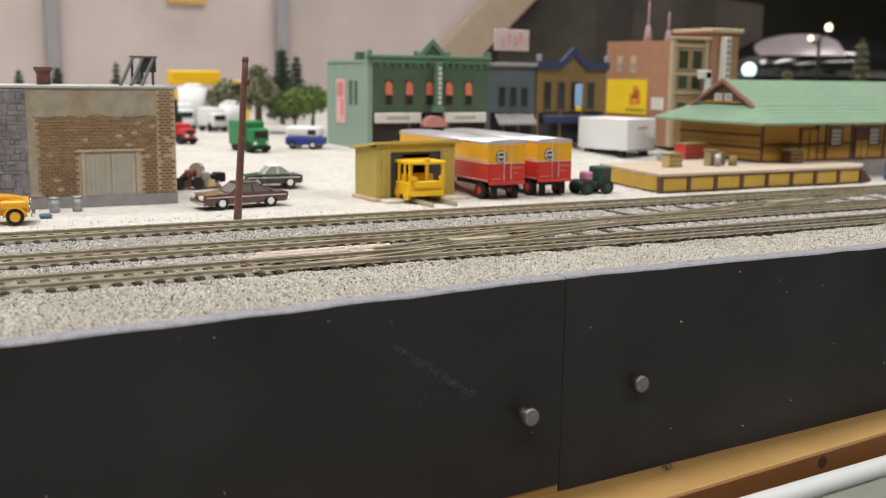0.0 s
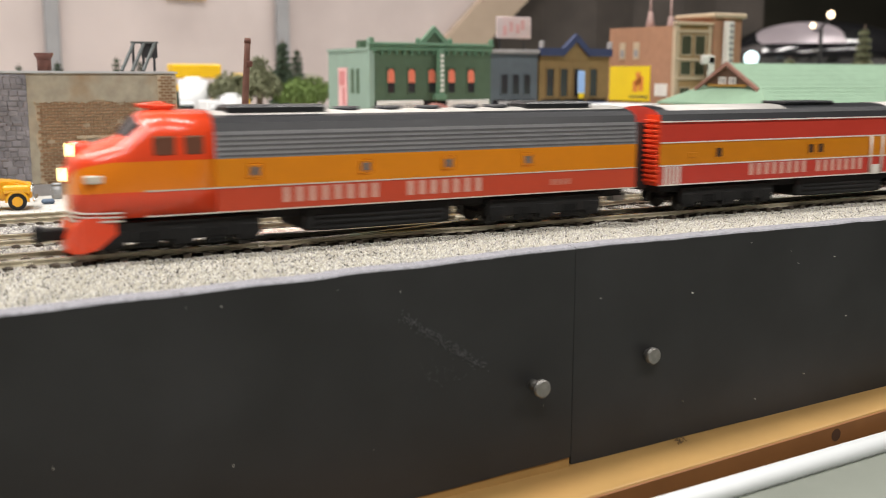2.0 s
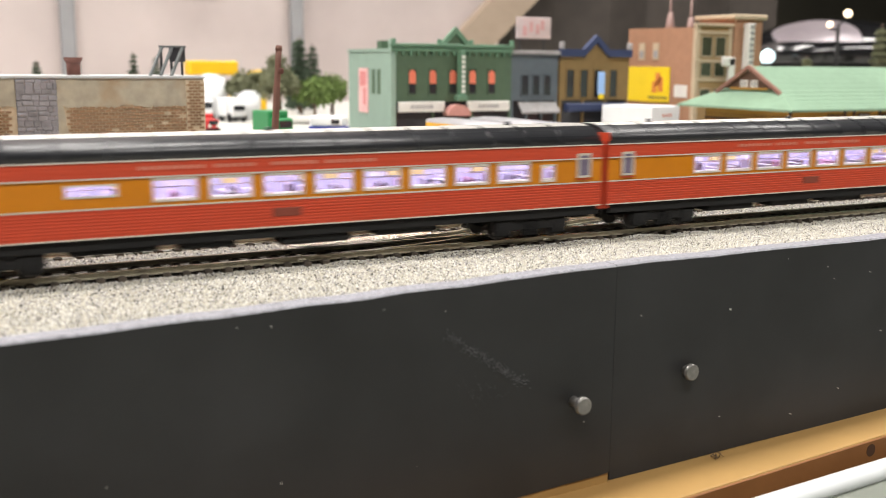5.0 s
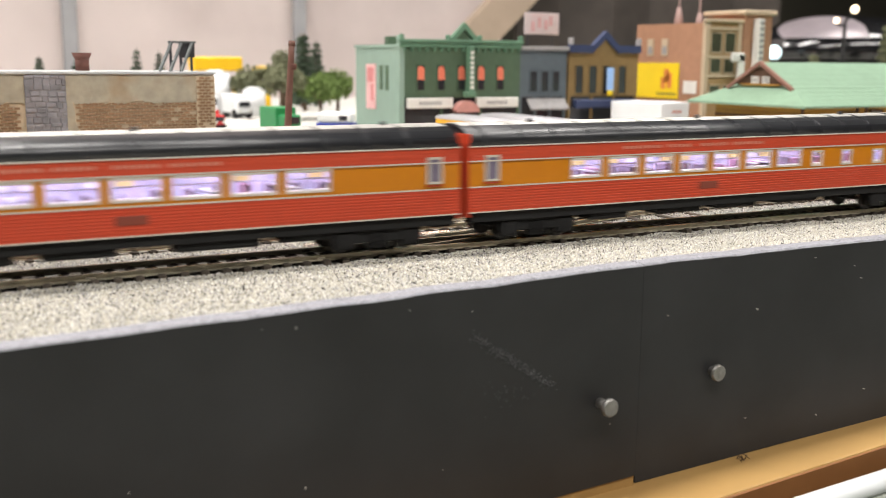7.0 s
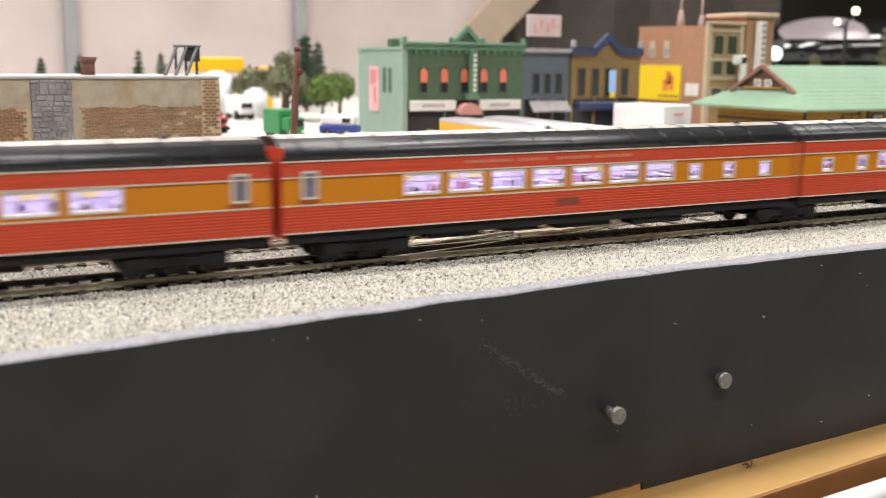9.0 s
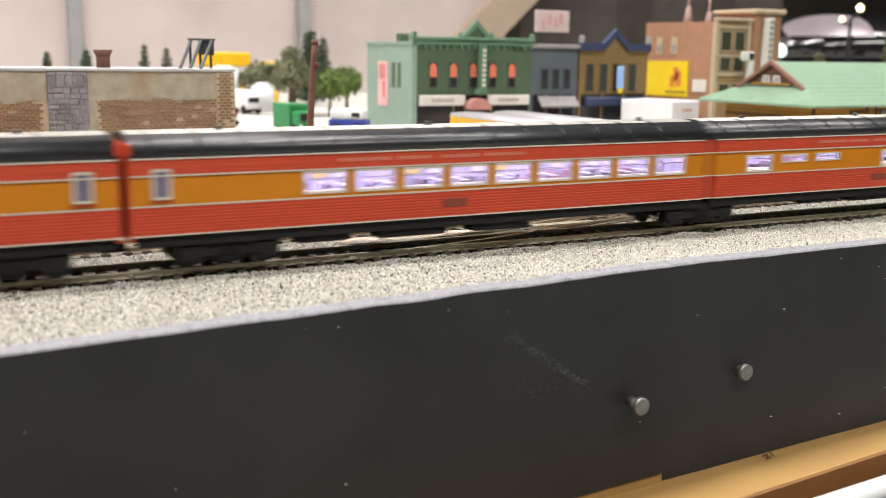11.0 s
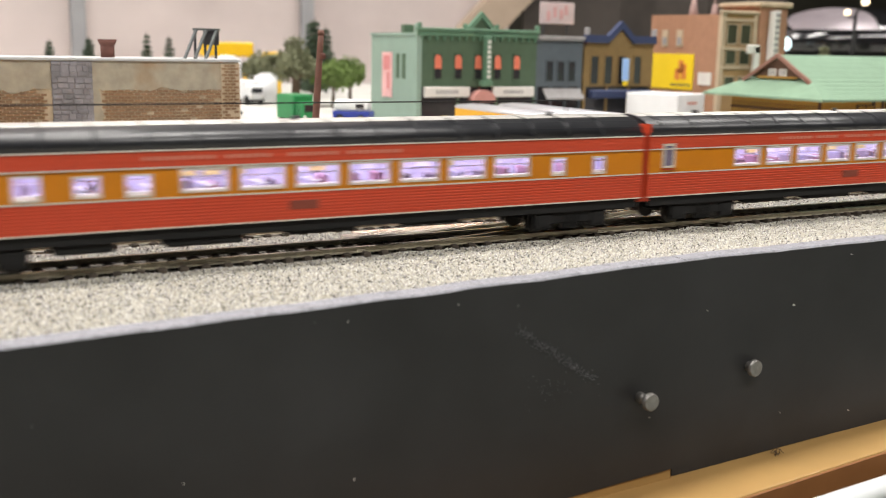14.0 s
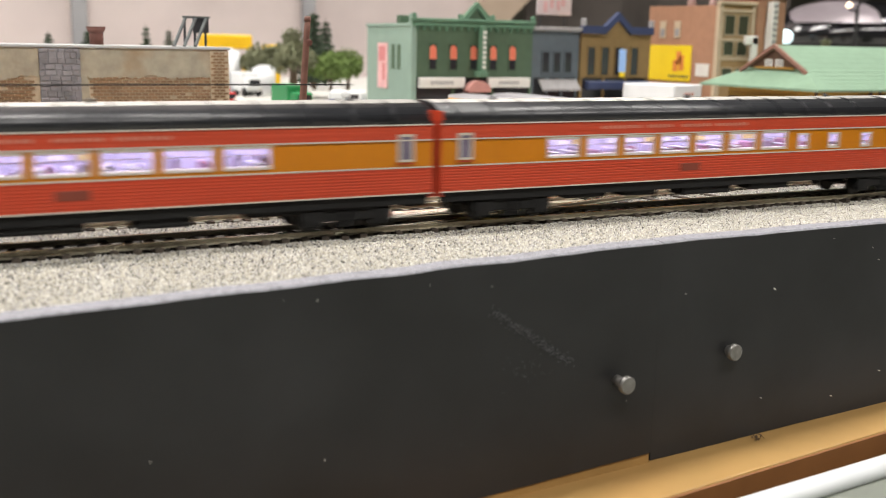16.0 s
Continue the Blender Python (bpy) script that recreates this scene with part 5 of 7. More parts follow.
def sedan(at, paint, label, L=30.0, W=11.4, roof_m=None, glass_m=None):
    """A long low sixties sedan; its front looks along -x."""
    r = empty("car", at, label, "car", "parked cars")
    H = 5.4
    side = [(0.3, 1.5), (-0.2, 2.4), (0.0, 4.2), (0.8, 4.7), (8.8, 5.2), (9.2, 5.3), (21.5, 5.3), (27.5, 5.1), (30.0, 4.8), (30.2, 3.6), (29.4, 1.7)]
    arch = []
    for cx in (23.6, 6.4):
        arch += [(cx + 2.5 * math.cos(a), 1.6 + 2.1 * math.sin(a)) for a in [k * math.pi / 8 for k in range(9)]]
    pts = [(x * L / 30, z) for x, z in side] + [(x * L / 30, z) for x, z in arch]
    bm = bmesh.new()
    prism(bm, pts, -W / 2, W / 2)
    bmesh.ops.bevel(bm, geom=[e for e in bm.edges if abs(e.verts[0].co.y - e.verts[1].co.y) < 1e-6 and e.calc_length() > 0.002], offset=0.5 * MM, segments=2, affect="EDGES")
    part("body", bm, paint, r)
    k = L / 30
    bm = bmesh.new()
    a = [(9.8 * k, -W / 2 + 0.7, 5.1), (24.6 * k, -W / 2 + 0.7, 5.1), (24.6 * k, W / 2 - 0.7, 5.1), (9.8 * k, W / 2 - 0.7, 5.1)]
    b = [(13.4 * k, -W / 2 + 1.5, 8.0), (19.4 * k, -W / 2 + 1.5, 8.0), (19.4 * k, W / 2 - 1.5, 8.0), (13.4 * k, W / 2 - 1.5, 8.0)]
    loft(bm, [a, b], smooth=False)
    part("cabin_glass", bm, glass_m or M_DARKGLASS, r)
    bm = bmesh.new()
    bevelled(bm, 13.0 * k, 20.0 * k, -W / 2 + 1.3, W / 2 - 1.3, 7.8, 8.45, 0.3, 0, 2)
    part("roof", bm, roof_m or paint, r)
    for x0, x1 in ((9.8, 13.4), (24.6, 19.4), (17.6, 17.2)):
        for s in (-1, 1):
            bm = bmesh.new()
            tube(bm, (x0 * k, s * (W / 2 - 0.75), 5.2), (x1 * k, s * (W / 2 - 1.5), 8.0), 0.26, seg=6)
            part("roof_pillar", bm, roof_m or paint, r)
    bm = bmesh.new()
    bevelled(bm, -0.5, 0.5, -W / 2, W / 2, 1.9, 2.9, 0.3)
    part("front_bumper", bm, M_CHROME, r, "chrome bumper")
    bm = bmesh.new()
    bevelled(bm, L - 0.5, L + 0.4, -W / 2, W / 2, 1.9, 2.9, 0.3)
    part("rear_bumper", bm, M_CHROME, r, "chrome bumper")
    for s in (-1, 1):
        bm = bmesh.new()
        box(bm, 0.8, L - 0.8, s * (W / 2) - 0.1, s * (W / 2) + 0.1, 3.9, 4.15)
        part("side_trim", bm, M_CHROME, r)
        for y in (W / 2 - 1.2, W / 2 - 2.9):
            bm = bmesh.new()
            tube(bm, (0.3, s * y, 3.9), (-0.35, s * y, 3.9), 0.7, seg=10)
            part("headlight", bm, M_WHITE, r)
        for x in (6.4, 23.6):
            wheel_part(r, x * k, s * (W / 2 - 0.8), 2.05, 1.5)
    return r


sedan(pmm(19.4, 117.5, 0, 7), M_MAROON, "maroon chrome-trimmed sixties model sedan on the dirt", glass_m=mat("tinted_car_glass", (0.16, 0.15, 0.15), 0.12))
sedan(pmm(46.5, 158, gz(158), -4), M_BLACKCAR, "black model sedan with a pale roof", L=22, W=9.5, roof_m=M_WHITE, glass_m=mat("pale_glass", (0.30, 0.32, 0.28), 0.15))


def pickup(at):
    r = empty("pickup_truck", at, "rounded yellow model pickup truck by the warehouse", "truck", "parked trucks")
    bm = bmesh.new()
    hood = [(-10.2, 2.6), (-10.2, 5.6), (-9.4, 7.0), (-7.5, 7.8), (-4.0, 8.2), (0, 8.6), (0, 2.6)]
    prism(bm, hood[::-1], -4.0, 4.0)
    bmesh.ops.bevel(bm, geom=bm.edges[:], offset=0.7 * MM, segments=3, affect="EDGES")
    part("hood", bm, M_CABYELLOW, r)
    bm = bmesh.new()
    bevelled(bm, -0.3, 9.5, -5.0, 5.0, 2.6, 12.6, 1.2, 0, 3)
    part("cab", bm, M_CABYELLOW, r)
    bm = bmesh.new()
    box(bm, 2, 7.6, -5.1, 5.1, 8.4, 11.4)
    box(bm, -0.45, 0, -4, 4, 8.6, 11.6)
    part("window", bm, M_DARKGLASS, r)
    bm = bmesh.new()
    bevelled(bm, 9.8, 26, -5.2, 5.2, 3.2, 7.6, 0.4)
    part("bed", bm, M_CABYELLOW, r)
    for s in (-1, 1):
        for x in (-6.4, 18):
            b2 = bmesh.new()
            rings = []
            for a in [math.pi * q / 12 for q in range(13)]:
                c, e = math.cos(a), math.sin(a)
                rings.append([(x + w * c, s * 5.0 + d, 2.4 + w * e) for w, d in ((3.3, -1.2), (3.3, 1.2), (2.6, 1.2), (2.6, -1.2))])
            loft(b2, rings)
            part("fender", b2, M_CABYELLOW, r)
            wheel_part(r, x, s * 5.0, 2.5, 1.7, M_CABYELLOW)
        bm = bmesh.new()
        bevelled(bm, -10.2, -2.4, s * 4.9 - 1.4, s * 4.9 + 1.4, 4.6, 7.2, 1.1, 0, 3)
        part("front_fender", bm, M_CABYELLOW, r)
        bm = bmesh.new()
        tube(bm, (-9.6, s * 4.8, 5.9), (-10.5, s * 4.8, 5.9), 0.9, 0.8, seg=12)
        part("headlight", bm, M_CHROME, r)
    bm = bmesh.new()
    bevelled(bm, -11.6, -10.6, -5.4, 5.4, 2.2, 3.4, 0.3)
    part("bumper", bm, M_CHROME, r)
    return r


pickup(pmm(-42.8, 107, 0, 172))


def trailer(x, y, label):
    """A two-tone highway trailer; its doors look along -y."""
    r = empty("semi_trailer", pmm(x, y, 0), label, "trailer", "parked trailers")
    W, L, Z0, ZM, Z1 = 15.4, 74, 6.4, 13.2, 20.2
    bm = bmesh.new()
    bevelled(bm, 0, W, 0, L, Z0, ZM, 0.25)
    part("lower_body", bm, M_TRRED, r, "red lower body")
    bm = bmesh.new()
    bevelled(bm, 0, W, 0, L, ZM, Z1, 0.25)
    part("upper_body", bm, M_TRYEL, r, "yellow upper body")
    bm = bmesh.new()
    rs = [(0.0, Z1 - 0.2), (0.0, Z1 + 0.5), (0.9, Z1 + 1.2), (W / 2, Z1 + 1.5), (W - 0.9, Z1 + 1.2), (W, Z1 + 0.5), (W, Z1 - 0.2)]
    loft(bm, [[(a, b, c) for a, c in rs] for b in (-0.15, L + 0.15)])
    part("roof", bm, M_TRROOF, r, "bright aluminium roof")
    bm = bmesh.new()
    for z in (ZM - 0.12, ZM + 0.9, Z0 + 0.5):
        box(bm, -0.08, 0, 0.4, L - 0.4, z, z + 0.25)
    box(bm, -0.1, W + 0.1, -0.12, 0.2, ZM - 0.1, ZM + 0.15)
    part("stripe", bm, M_PALEBAR, r)
    for x0, x1 in ((0.5, W / 2 - 0.15), (W / 2 + 0.15, W - 0.5)):
        d = new("door")
        d.parent = r
        for z0, z1, m in ((Z0 + 0.6, ZM - 0.2, M_TRRED), (ZM + 0.2, Z1 - 0.3, M_TRYEL)):
            bm = bmesh.new()
            bevelled(bm, x0, x1, -0.3, 0.1, z0, z1, 0.12)
            part("panel", bm, m, d)
        bm = bmesh.new()
        tube(bm, ((x0 + x1) / 2 + 2.2 * (1 if x0 < W / 2 else -1), -0.5, Z0 + 0.8), ((x0 + x1) / 2 + 2.2 * (1 if x0 < W / 2 else -1), -0.5, Z1 - 0.6), 0.16, seg=6)
        part("lock_rod", bm, M_TRROOF, d)
    bm = bmesh.new()
    tube(bm, (5.0, -0.3, 15.6), (5.0, -0.5, 15.6), 2.3, seg=24)
    em = part("emblem", bm, M_CHARCOAL, r, "round grey and white emblem")
    bm = bmesh.new()
    for k in range(12):
        a0, a1 = k * math.pi / 6, (k + 1) * math.pi / 6
        tube(bm, (5 + 1.75 * math.cos(a0), -0.55, 15.6 + 1.75 * math.sin(a0)), (5 + 1.75 * math.cos(a1), -0.55, 15.6 + 1.75 * math.sin(a1)), 0.2, seg=5)
    box(bm, 3.8, 6.2, -0.62, -0.5, 15.3, 15.9)
    part("emblem_ring", bm, M_PALEBAR, em)
    bm = bmesh.new()
    wordbars(bm, 9.2, 14.2, -0.36, 11.2, 12.0, 8)
    wordbars(bm, 9.2, 12.6, -0.36, 9.4, 9.9, 6)
    part("small_lettering", bm, M_LETTER, r)
    bm = bmesh.new()
    wordbars(bm, 1.4, 5.2, -0.36, Z0 + 0.9, Z0 + 1.5, 7)
    part("small_lettering", bm, M_LETTER, r)
    bm = bmesh.new()
    bevelled(bm, 0.2, W - 0.2, -0.7, 0.4, Z0 - 0.9, Z0 + 0.3, 0.2)
    part("rear_sill", bm, M_TRRED, r)
    for k in range(5):
        bm = bmesh.new()
        tube(bm, (4.2 + 1.8 * k, 0, Z1 + 0.7), (4.2 + 1.8 * k, -0.45, Z1 + 0.7), 0.28, seg=8)
        part("marker_lamp", bm, M_PALEBAR, r)
    bm = bmesh.new()
    box(bm, 3.6, W - 3.6, 1, 30, 4.2, 6.6)
    box(bm, W / 2 - 3.4, W / 2 + 3.4, 46, 50, 0.6, 6.6)
    part("chassis", bm, M_BLACK, r)
    for yy in (6.6,):
        for xx in (1.3, W - 1.3):
            bm = bmesh.new()
            tube(bm, (xx - 1.2, yy, 3.0), (xx + 1.2, yy, 3.0), 3.0, seg=20)
            t = part("wheel", bm, M_TYRE, r)
            bm = bmesh.new()
            tube(bm, (xx - 1.35, yy, 3.0), (xx + 1.35, yy, 3.0), 1.5, seg=14)
            part("rim", bm, M_TRRED, t)
    for xx in (2.0, W - 4.6):
        bm = bmesh.new()
        bevelled(bm, xx, xx + 2.8, 1.4, 1.8, 0.6, 5.6, 0.1)
        part("mud_flap", bm, M_BLACK, r)
    return r


trailer(120.2, 102.4, "red and yellow model highway trailer with aluminium roof")
trailer(142.6, 105, "red and yellow model highway trailer with aluminium roof")


def box_truck(at, body_m, cab_m, label, L=26, H=15, W=13, name="box_truck"):
    r = empty(name, at, label, "truck", "parked trucks")
    bm = bmesh.new()
    bevelled(bm, -W / 2, W / 2, 6, L, 3.0, H, 0.8, 0, 2)
    part("cargo_box", bm, body_m, r)
    bm = bmesh.new()
    bevelled(bm, -W / 2 + 1, W / 2 - 1, 0, 7, 2.6, H * 0.78, 1.0, 0, 2)
    part("cab", bm, cab_m, r)
    bm = bmesh.new()
    box(bm, -W / 2 + 2, W / 2 - 2, -0.15, 0.3, H * 0.48, H * 0.70)
    part("windscreen", bm, M_DARKGLASS, r)
    bm = bmesh.new()
    bevelled(bm, -W / 2 + 0.6, W / 2 - 0.6, -0.8, 0.2, 1.6, 2.9, 0.3)
    part("bumper", bm, M_BLACK, r)
    for s in (-1, 1):
        bm = bmesh.new()
        tube(bm, (s * (W / 2 - 2.2), 0.1, 4.4), (s * (W / 2 - 2.2), -0.4, 4.4), 0.8, seg=10)
        part("headlight", bm, M_SIGNWHITE, r)
        for yy in (4.0, L - 5):
            bm = bmesh.new()
            tube(bm, (s * (W / 2 - 1.8), yy, 2.6), (s * (W / 2 - 0.2), yy, 2.6), 2.6, seg=16)
            part("wheel", bm, M_TYRE, r)
    return r


box_truck(pmm(78, 232, gz(232), 12), M_GREENTRUCK, M_GREENTRUCK, "bright green model box truck on the lot", 21, 14, 10.5)
box_truck(pmm(61, 290, 8.8, 20), M_REDTRUCK, M_REDTRUCK, "small red model truck on the lot", 16, 10, 9)
box_truck(pmm(104, 392, 8.8, 10), M_WHITE, M_WHITE, "white model delivery truck", 20, 14, 11)
box_truck(pmm(88, 410, 8.8, 0), M_WHITE, M_WHITE, "white model delivery truck", 20, 16, 13)


def two_tone_van(at):
    r = empty("van", at, "white and blue model panel van", "van", "parked trucks")
    bm = bmesh.new()
    bevelled(bm, 0, 18, -4.8, 4.8, 1.8, 5.6, 0.8, 0, 2)
    part("lower_body", bm, M_BLUE, r)
    bm = bmesh.new()
    bevelled(bm, 0.4, 17, -4.6, 4.6, 5.6, 10.6, 1.5, 0, 3)
    part("upper_body", bm, M_WHITE, r)
    bm = bmesh.new()
    box(bm, 11.5, 15.5, -4.72, 4.72, 6.8, 9.0)
    part("window", bm, M_DARKGLASS, r)
    for s in (-1, 1):
        for x in (4.0, 14.0):
            wheel_part(r, x, s * 4.4, 2.0, 1.2)


two_tone_van(pmm(99, 256, 8.8, -40))


def tractor(at):
    r = empty("small_tractor", at, "dark green model yard tractor with a pink cloth", "tractor")
    bm = bmesh.new()
    bevelled(bm, 0, 6.0, -3.6, 3.6, 3.0, 10.4, 0.5)
    part("hood", bm, M_DKGREEN, r)
    bm = bmesh.new()
    bevelled(bm, -8.4, 0, -3.0, 3.0, 3.0, 5.0, 0.4)
    part("frame", bm, M_DKGREEN, r)
    bm = bmesh.new()
    bevelled(bm, -5.4, -1.8, -2.4, 2.4, 5.0, 8.6, 0.6)
    part("seat", bm, mat("pink_cloth", (0.50, 0.22, 0.36), 0.8), r)
    for s in (-1, 1):
        for x in (-5.6, 3.6):
            wheel_part(r, x, s * 3.8, 2.7, 1.6, M_DKGREEN)
    bm = bmesh.new()
    box(bm, 1.2, 4.8, -3.75, 3.75, 6.4, 9.4)
    part("grille", bm, M_CHARCOAL, r)


tractor(pmm(170.5, 108, 0, 0))


def junk(x, y):
    """A heap of old motor parts and crates, and a motorcycle frame."""
    random.seed(31)
    r = empty("scrap_heap", pmm(x, y, gz(y)), "heap of dark scrap parts, crates and a motorcycle", "scrap heap")
    cols = [M_BLACK, M_CHROME, M_RUST, M_CRATE, M_FOUND, M_BLACK, mat("cream_crate", (0.60, 0.46, 0.25), 0.7), mat("brown_box", (0.30, 0.10, 0.05), 0.7)]
    for k in range(20):
        px = random.uniform(-7, 9)
        bm = bmesh.new()
        s = random.uniform(1.2, 2.8)
        z = random.uniform(0, 5.0) if px < 2 else random.uniform(0, 3)
        if k % 3 == 0:
            tube(bm, (px, -1, z + s), (px + s * 0.4, 0.4, z + s), s, seg=12)
        else:
            bevelled(bm, px, px + s * 1.4, -2, 0.5 + s, z, z + s * 1.2, 0.4)
        part("scrap_piece", bm, cols[k % 8] if px < 2 else cols[3 + k % 5], r)
    for px in (-5, 2):
        bm = bmesh.new()
        tube(bm, (px, -2.8, 2.2), (px, -1.6, 2.2), 2.2, seg=16)
        part("wheel", bm, M_TYRE, r)


junk(28, 160)


# ---- speeder shed and track speeder ----
def shed():
    r = empty("speeder_shed", pmm(82, 114, 0, 4), "olive yellow board shed with a dark open doorway", "shed")
    W, D = 32.0, 17.0
    for x0, x1, y0, y1, z0, z1 in ((0, 5.8, 0, 0.8, 1.2, 20.4), (5.8, 25.4, 0, 0.8, 16.6, 20.4), (25.4, W, 0, 0.8, 1.2, 20.4), (0, 0.8, 0.8, D, 1.2, 19), (W - 0.8, W, 0.8, D, 1.2, 19), (0, W, D - 0.8, D, 1.2, 18)):
        bm = bmesh.new()
        box(bm, x0, x1, y0, y1, z0, z1)
        part("wall", bm, M_OLIVE, r)
    for y0, n in ((0.8, 9),):
        for k in range(n):
            bm = bmesh.new()
            yy = 1.2 + (D - 2) * k / (n - 1)
            box(bm, -0.18, 0, yy - 0.2, yy + 0.2, 1.2, 18.6)
            part("batten", bm, M_OLIVETRIM, r)
    for k in range(3):
        for x in (0.6 + 1.9 * k, W - 0.6 - 1.9 * k):
            bm = bmesh.new()
            box(bm, x - 0.2, x + 0.2, -0.18, 0, 1.2, 20)
            part("batten", bm, M_OLIVETRIM, r)
    bm = bmesh.new()
    a = [(-1.6, -1.6, 20.2), (W + 1.4, -1.6, 20.2), (W + 1.4, D + 2.2, 17.4), (-1.6, D + 2.2, 17.4)]
    loft(bm, [a, [(x, y, z + 0.9) for x, y, z in a]], smooth=False)
    part("roof", bm, M_OLIVETRIM, r, "flat olive yellow roof slab")
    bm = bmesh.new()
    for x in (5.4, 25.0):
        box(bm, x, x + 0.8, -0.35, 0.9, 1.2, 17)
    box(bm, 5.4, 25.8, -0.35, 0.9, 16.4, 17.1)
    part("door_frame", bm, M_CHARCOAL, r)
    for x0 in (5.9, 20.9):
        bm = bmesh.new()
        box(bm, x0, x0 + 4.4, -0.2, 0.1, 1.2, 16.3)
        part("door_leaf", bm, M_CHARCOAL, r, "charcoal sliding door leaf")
    bm = bmesh.new()
    bevelled(bm, -1.2, W + 1.0, -0.9, D + 0.6, -0.8, 1.2, 0.3)
    part("base", bm, M_STONETRIM, r, "pale stone base")
    for x0, x1 in ((0.5, 9.5), (24.0, 34.5)):
        bm = bmesh.new()
        bevelled(bm, x0, x1, -7.0, -1.0, -0.5, 1.0, 0.35)
        part("ramp_slab", bm, mat_slab, r, "pale stone slab beside the rails")
    return r


mat_slab = mat("pale_slab", (0.56, 0.52, 0.42), 0.9, 0, 0.2, 400, 0.4, 90)
shed()
sr = empty("speeder_rails", pmm(0, 0), "short stub of rails out of the shed", "rails", "", "structure")
for x in (92.6, 101.6):
    bm = bmesh.new()
    box(bm, x - 0.45, x + 0.45, 92, 130, 0.2, 1.6)
    part("rail", bm, M_RAIL, sr)


def speeder():
    r = empty("track_speeder", pmm(96.0, 103.0, 1.2), "bright yellow model track inspection car on stub rails", "rail speeder")
    W, D = 13.6, 13
    x0, x1 = -W / 2, W / 2
    bm = bmesh.new()
    bevelled(bm, x0, x1, 0, D, 1.6, 6.2, 0.5)
    part("body", bm, M_YELLOW, r)
    bm = bmesh.new()
    bevelled(bm, x0 - 0.4, x1 + 0.4, -0.6, D + 0.4, 12.4, 13.6, 0.4, 0, 2)
    part("roof", bm, M_YELLOW, r)
    for x in (x0 + 0.5, 0.0, x1 - 0.5):
        for y in (0.5, D - 0.5):
            bm = bmesh.new()
            bevelled(bm, x - 0.55, x + 0.55, y - 0.5, y + 0.5, 6, 12.6, 0.15)
            part("post", bm, M_YELLOW, r)
    for y in (4.6, 9.2):
        bm = bmesh.new()
        bevelled(bm, x0, x0 + 1.0, y - 0.4, y + 0.4, 6, 12.6, 0.15)
        part("post", bm, M_YELLOW, r)
    for a, b in ((x0 + 1.1, -0.6), (0.6, x1 - 1.1)):
        bm = bmesh.new()
        box(bm, a, b, 0.35, 0.5, 7.2, 12.0)
        g = part("windscreen", bm, M_GLASS, r)
        g.visible_shadow = False
    bm = bmesh.new()
    bevelled(bm, x0 + 1.5, x1 - 1.5, -1.4, 0.2, 4.6, 6.8, 0.4)
    part("toolbox", bm, M_YELLOW, r)
    bm = bmesh.new()
    bevelled(bm, x0 + 0.6, x1 - 0.6, -1.0, 0.2, 1.4, 3.4, 0.3)
    part("bumper", bm, M_YELLOW, r)
    for x in (x0 + 1.6, x1 - 1.6):
        bm = bmesh.new()
        tube(bm, (x, 0, 7.6), (x, -1.4, 7.6), 0.9, seg=12)
        part("headlamp", bm, M_YELLOW, r)
    bm = bmesh.new()
    bevelled(bm, -0.9, 0.9, -0.9, 1.2, 13.4, 14.6, 0.3)
    part("beacon", bm, M_YELLOW, r)
    bm = bmesh.new()
    bevelled(bm, x0 + 1.2, x1 - 1.2, 6, 10, 5.8, 8.6, 0.4)
    part("seat", bm, M_YELLOW, r)
    for y in (3.0, 10.5):
        for x in (x0 + 0.6, x1 - 0.6):
            bm = bmesh.new()
            tube(bm, (x - 0.8, y, 1.9), (x + 0.8, y, 1.9), 2.0, seg=18)
            tube(bm, (x - 1.1, y, 1.9), (x + 1.1, y, 1.9), 0.7, seg=10)
            part("wheel", bm, M_YELLOW, r)
    return r


speeder()


